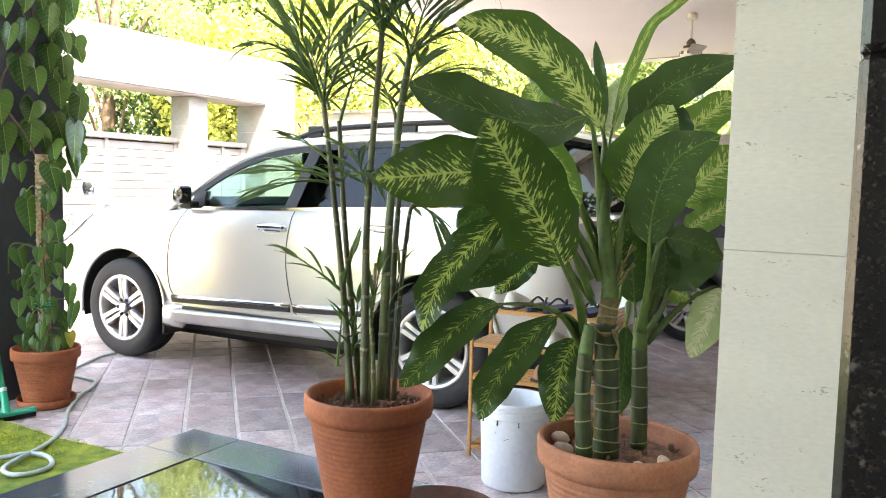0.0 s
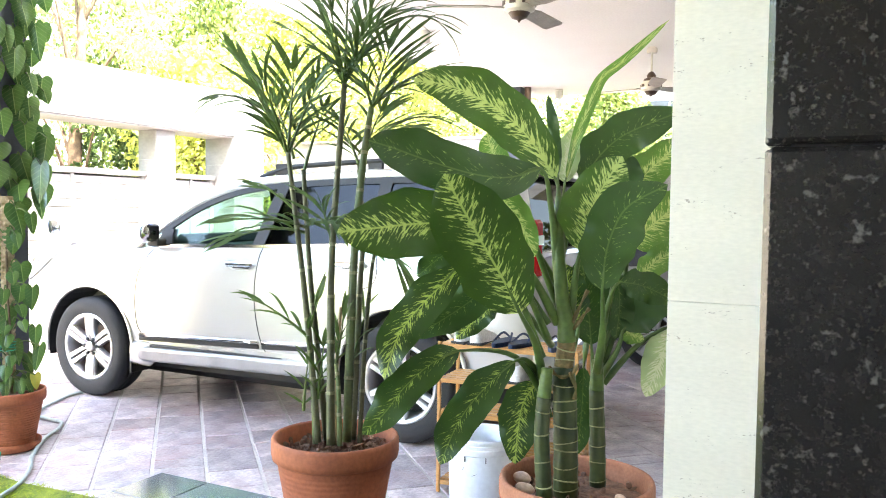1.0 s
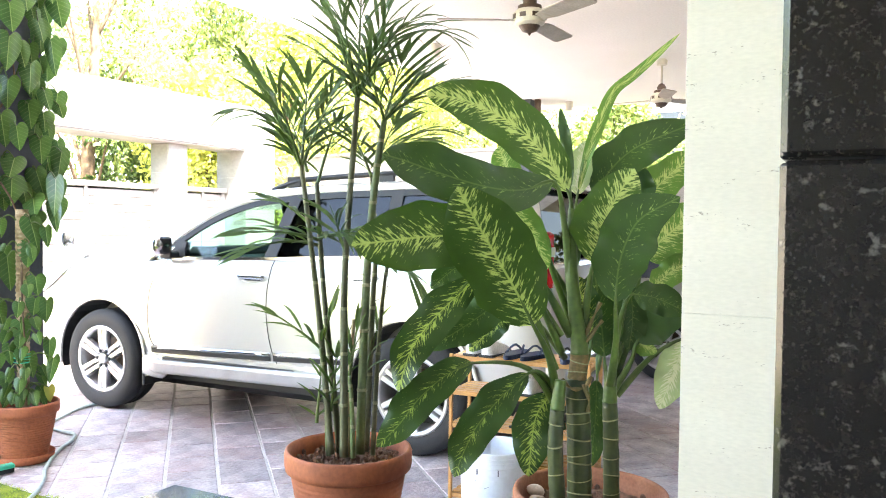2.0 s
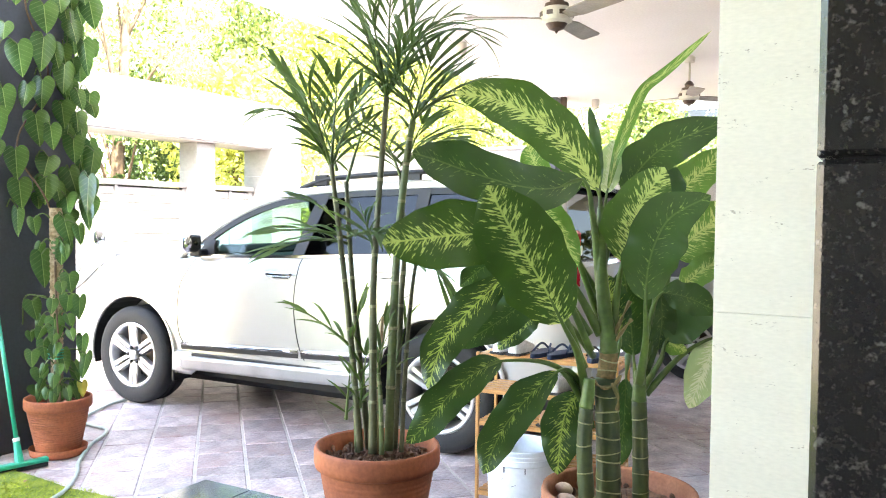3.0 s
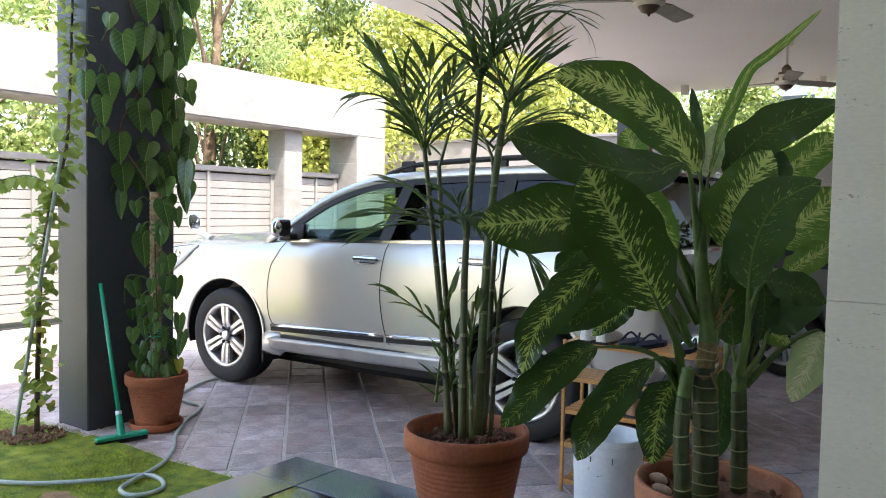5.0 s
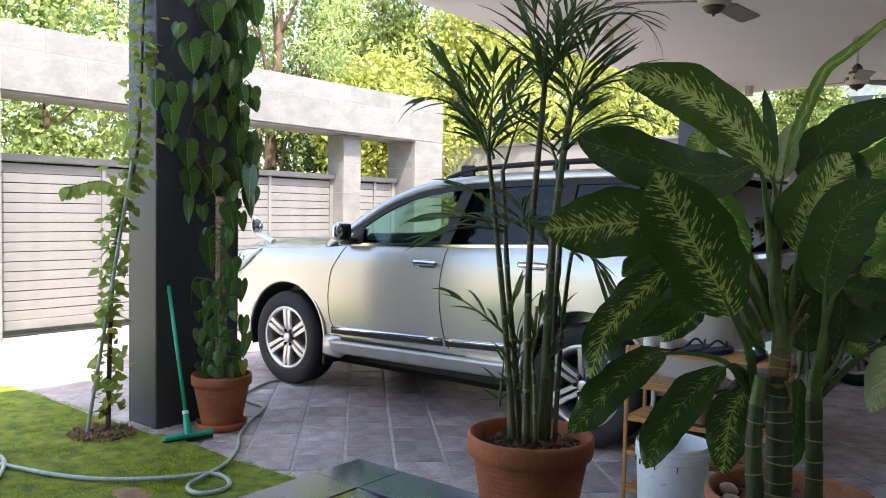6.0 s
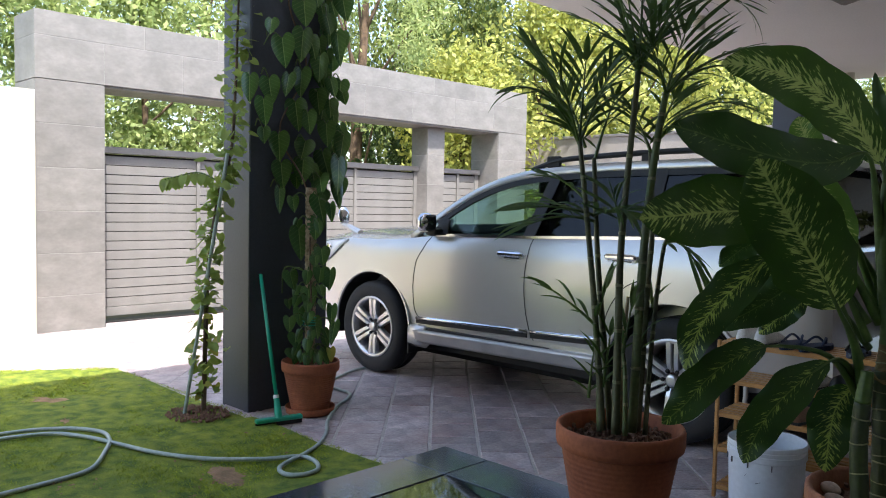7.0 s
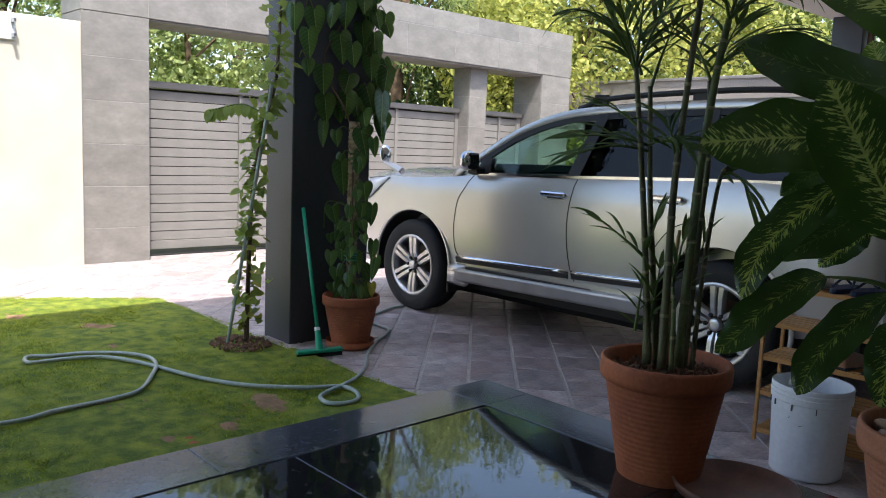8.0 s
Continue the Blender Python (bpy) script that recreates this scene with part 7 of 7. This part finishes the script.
# ---- trees beyond the walls ----
def scatter(rng, clumps, per, size, flat_=0.6, hang=0.0):
    """Leaf quads round clump centres: returns corners (n, 4, 3)."""
    c = np.repeat(clumps[:, :3], per, 0)
    r = np.repeat(clumps[:, 3], per)
    d = rng.normal(size=(len(c), 3))
    d /= np.linalg.norm(d, axis=1)[:, None]
    p = c + d * (r * rng.uniform(0.25, 1.0, len(c)) ** 0.6)[:, None] * np.array([1, 1, 0.8 + hang])
    t = rng.normal(size=(len(c), 3))
    t[:, 2] -= hang * 2.2
    t /= np.linalg.norm(t, axis=1)[:, None]
    s = np.cross(t, rng.normal(size=(len(c), 3)))
    s /= np.linalg.norm(s, axis=1)[:, None] + 1e-9
    L = (size * rng.uniform(0.6, 1.4, len(c)))[:, None]
    w = L * flat_ * 0.5
    return np.stack([p - t * L / 2, p + s * w, p + t * L / 2, p - s * w], 1)


def tree(x, y, height, spread, material, label, seed, clumps=26, per=520, size=0.125, crown_from=0.35, flat_=0.55, hang=0.0, lift=0.0):
    rng = np.random.default_rng(seed)
    tr = thing("tree", label, "tree", (x, y, -0.06))
    cl = []
    ends = []
    for k in range(clumps):
        t = (k + 0.5) / clumps
        h = height * (crown_from + (1 - crown_from) * t)
        prof = math.sin(math.pi * min(1, 0.18 + 0.86 * t)) ** 0.7
        a = k * 2.4 + rng.uniform(-0.4, 0.4)
        q = spread * prof * rng.uniform(0.25, 1.0)
        cl.append((q * math.cos(a), q * math.sin(a), h, spread * rng.uniform(0.24, 0.46)))
        ends.append((q * math.cos(a), q * math.sin(a), h))
    cl = np.array(cl)
    q = scatter(rng, cl, per, size, flat_, hang)
    n = len(q)
    quads_mesh("crown", q.reshape(-1, 3).tolist(), np.arange(4 * n).reshape(-1, 4).tolist(), material, tr)
    bm = bmesh.new()
    top = (rng.uniform(-.2, .2), rng.uniform(-.2, .2), height * 0.85)
    stem = spline([(0, 0, 0), (rng.uniform(-.2, .2), rng.uniform(-.2, .2), height * 0.3), (rng.uniform(-.3, .3), rng.uniform(-.3, .3), height * 0.6), top], 5)
    tube(bm, stem, [0.03 * height * (1 - 0.85 * i / (len(stem) - 1)) * 0.6 for i in range(len(stem))], 9)
    for e in ends[::2]:
        i = max(2, min(len(stem) - 2, int(len(stem) * (e[2] / height - 0.18))))
        st = stem[i]
        tube(bm, spline([st, (st + Vector(e)) / 2 + Vector((0, 0, 0.15)), e], 3), [0.010 * height * (1 - 0.8 * j / 6) * 0.5 for j in range(7)], 5)
    part("trunk", bm, "bark", tr, smooth=True)
    return tr


tree(-11.7, 3.6, 5.6, 2.4, "tree_c", "light green feathery tree beyond the garden wall", 49, crown_from=0.12, per=460, size=0.10, flat_=0.3)
tree(-15.0, 6.8, 6.5, 2.6, "tree_c", "light green feathery tree beyond the garden wall", 50, crown_from=0.15, per=460, size=0.10, flat_=0.3)
tree(-13.5, 4.9, 6.2, 2.6, "tree_c", "light green feathery tree beyond the garden wall", 31)
tree(-12.6, 7.4, 5.6, 2.4, "tree_c", "light green feathery tree beyond the garden wall", 32, crown_from=0.2)
tree(-14.2, 10.8, 8.5, 2.8, "tree_c", "light green feathery tree beyond the garden wall", 33, flat_=0.3)
tree(-11.4, 11.3, 9.0, 2.2, "tree_c", "light green feathery tree beyond the garden wall", 34, flat_=0.3)
tree(-14.3, 15.6, 7.0, 2.4, "tree_a", "tall tree with hanging olive-green foliage", 35, hang=0.8, size=0.14, per=560)
tree(-13.8, 17.5, 7.2, 2.4, "tree_a", "tall tree with hanging olive-green foliage", 36, hang=0.8, size=0.14, per=560)
tree(-18.3, 11.6, 9.0, 3.2, "tree_a", "green broadleaf tree behind the boundary wall", 47)
tree(-9.2, 14.8, 5.9, 2.8, "tree_b", "bright yellow-green bushy tree in full sun", 37, crown_from=0.15, per=560)
tree(-7.9, 16.3, 6.2, 2.8, "tree_b", "bright yellow-green bushy tree in full sun", 38, crown_from=0.15, per=560)
tree(-10.0, 12.8, 4.2, 2.0, "tree_b", "bright yellow-green bushy tree in full sun", 46, crown_from=0.1)
tree(-7.4, 19.4, 5.0, 2.4, "tree_a", "green broadleaf tree behind the boundary wall", 39, crown_from=0.2)
tree(-5.7, 20.1, 5.0, 2.3, "tree_c", "green broadleaf tree behind the boundary wall", 40, crown_from=0.2, flat_=0.35)
tree(-3.8, 19.7, 4.3, 2.1, "tree_a", "green broadleaf tree behind the boundary wall", 41, crown_from=0.2)
tree(-2.0, 21.1, 3.9, 2.3, "tree_c", "green broadleaf tree behind the boundary wall", 42, crown_from=0.2)
tree(0.4, 21.3, 3.7, 2.3, "tree_a", "green broadleaf tree behind the boundary wall", 43, crown_from=0.2)
tree(-13.8, 22.6, 7.2, 3.0, "tree_a", "green broadleaf tree behind the boundary wall", 44)
tree(-10.6, 23.4, 6.6, 3.0, "tree_a", "green broadleaf tree behind the boundary wall", 48)


def hedge(x0, x1, y0, y1, z0, z1, seed, n, material, label, size=0.09):
    rng = np.random.default_rng(seed)
    c = np.c_[rng.uniform(x0, x1, n), rng.uniform(y0, y1, n), rng.uniform(z0, z1, n), rng.uniform(0.12, 0.32, n)]
    q = scatter(rng, c, 75, size, 0.6, 0.3)
    k = len(q)
    o = quads_mesh("creeper", q.reshape(-1, 3).tolist(), np.arange(4 * k).reshape(-1, 4).tolist(), material, kind="stuff")
    return tagged(o, label, "creeper")


hedge(-11.4, -10.6, 11.0, 19.0, 0.3, 3.6, 21, 420, "creeper", "dense dark green creeper across the lane")
hedge(-13.5, -12.3, 2.0, 12.0, 0.2, 2.9, 22, 420, "tree_c", "light green feathery shrubs across the lane", 0.10)
hedge(-3.2, 8.0, 14.2, 15.2, 0.4, 2.9, 23, 260, "tree_a", "green shrubs behind the boundary wall", 0.10)

house = thing("neighbour_house", "white neighbouring house glimpsed above the wall", "house", (-1.0, 26.0, 0))
part("wall", boxed(-5.0, 5.0, 0, 6.0, -0.06, 5.6), "far_white", house)
part("roof", boxed(-5.4, 5.4, -0.7, 6.4, 5.6, 5.9), "far_white", house)
for k in range(3):
    w = part("window", boxed(-4.0 + 3 * k, -2.4 + 3 * k, -0.06, 0.0, 3.6, 4.9), "far_dark", house)
    part("frame", boxed(-4.1 + 3 * k, -2.3 + 3 * k, -0.09, -0.06, 3.5, 3.6), "far_white", w)

# ---- pavers ----
# columns of pavers run aslant, each column with its own breaks
S2 = math.sqrt(0.5)
CW = 0.2905
rg = random.Random(8)


def paved(x, y):
    return (-8.25 < x < 3.9 and PY + 0.02 < y < 13.5) or (-8.25 < x < PX and not in_poly(x, y, LAWN) and -3.0 < y <= PY + 0.02)


plates = {}


def paver_mesh(length, width):
    key = round(length, 2)
    if key not in plates:
        bm = boxed(-key / 2 + 0.0042, key / 2 - 0.0042, -width / 2 + 0.007, width / 2 - 0.007, -0.03, 0.0, bevel=0.006)
        me = bpy.data.meshes.new("paver")
        bm.to_mesh(me)
        bm.free()
        me.materials.append(M["paver"])
        plates[key] = me
    return plates[key]


near, far = [], []
for k in range(-36, 46):
    s0 = 1.855 * S2 + CW * k            # along (1, 1): edge of the column
    sc = s0 + CW / 2
    d = -12.0 + rg.uniform(0, 0.4)
    while d < 17.0:
        ln = rg.choice((0.29, 0.29, 0.29, 0.44, 0.15, 0.36))
        dc = d + ln / 2
        x, y = (sc - dc) * S2, (sc + dc) * S2
        if paved(x, y):
            (near if (-4.4 < x < -0.3 and PY < y < 7.4) else far).append((x, y, ln))
        d += ln
near.sort(key=lambda p: (p[0] + 1.8) ** 2 * 0.6 + (p[1] - 4.6) ** 2)
far += near[300:]
for x, y, ln in near[:300]:
    o = new("paver", paver_mesh(ln, CW))
    o.parent = pav_bed
    o.matrix_basis = pose(x, y, rg.uniform(-0.0015, 0.0015), rg.uniform(-.25, .25), rg.uniform(-.25, .25), 135)
vs, fs = [], []
for x, y, ln in far:
    z = rg.uniform(-0.0015, 0.0015)
    h = len(vs)
    for zz, ins in ((-0.02, 0.005), (z - 0.004, 0.005), (z, 0.010)):
        for a, b in ((-1, -1), (1, -1), (1, 1), (-1, 1)):
            dd, ss = a * (ln / 2 - ins + 0.001), b * (CW / 2 - ins - 0.001)
            vs.append((x + (ss - dd) * S2, y + (ss + dd) * S2, zz))
    for r_ in (0, 4):
        for i in range(4):
            j = (i + 1) % 4
            fs.append((h + r_ + j, h + r_ + i, h + r_ + 4 + i, h + r_ + 4 + j))
    fs.append((h + 11, h + 10, h + 9, h + 8))
rest = quads_mesh("paver_field", vs, fs, "paver_far", pav_bed, kind="stuff")
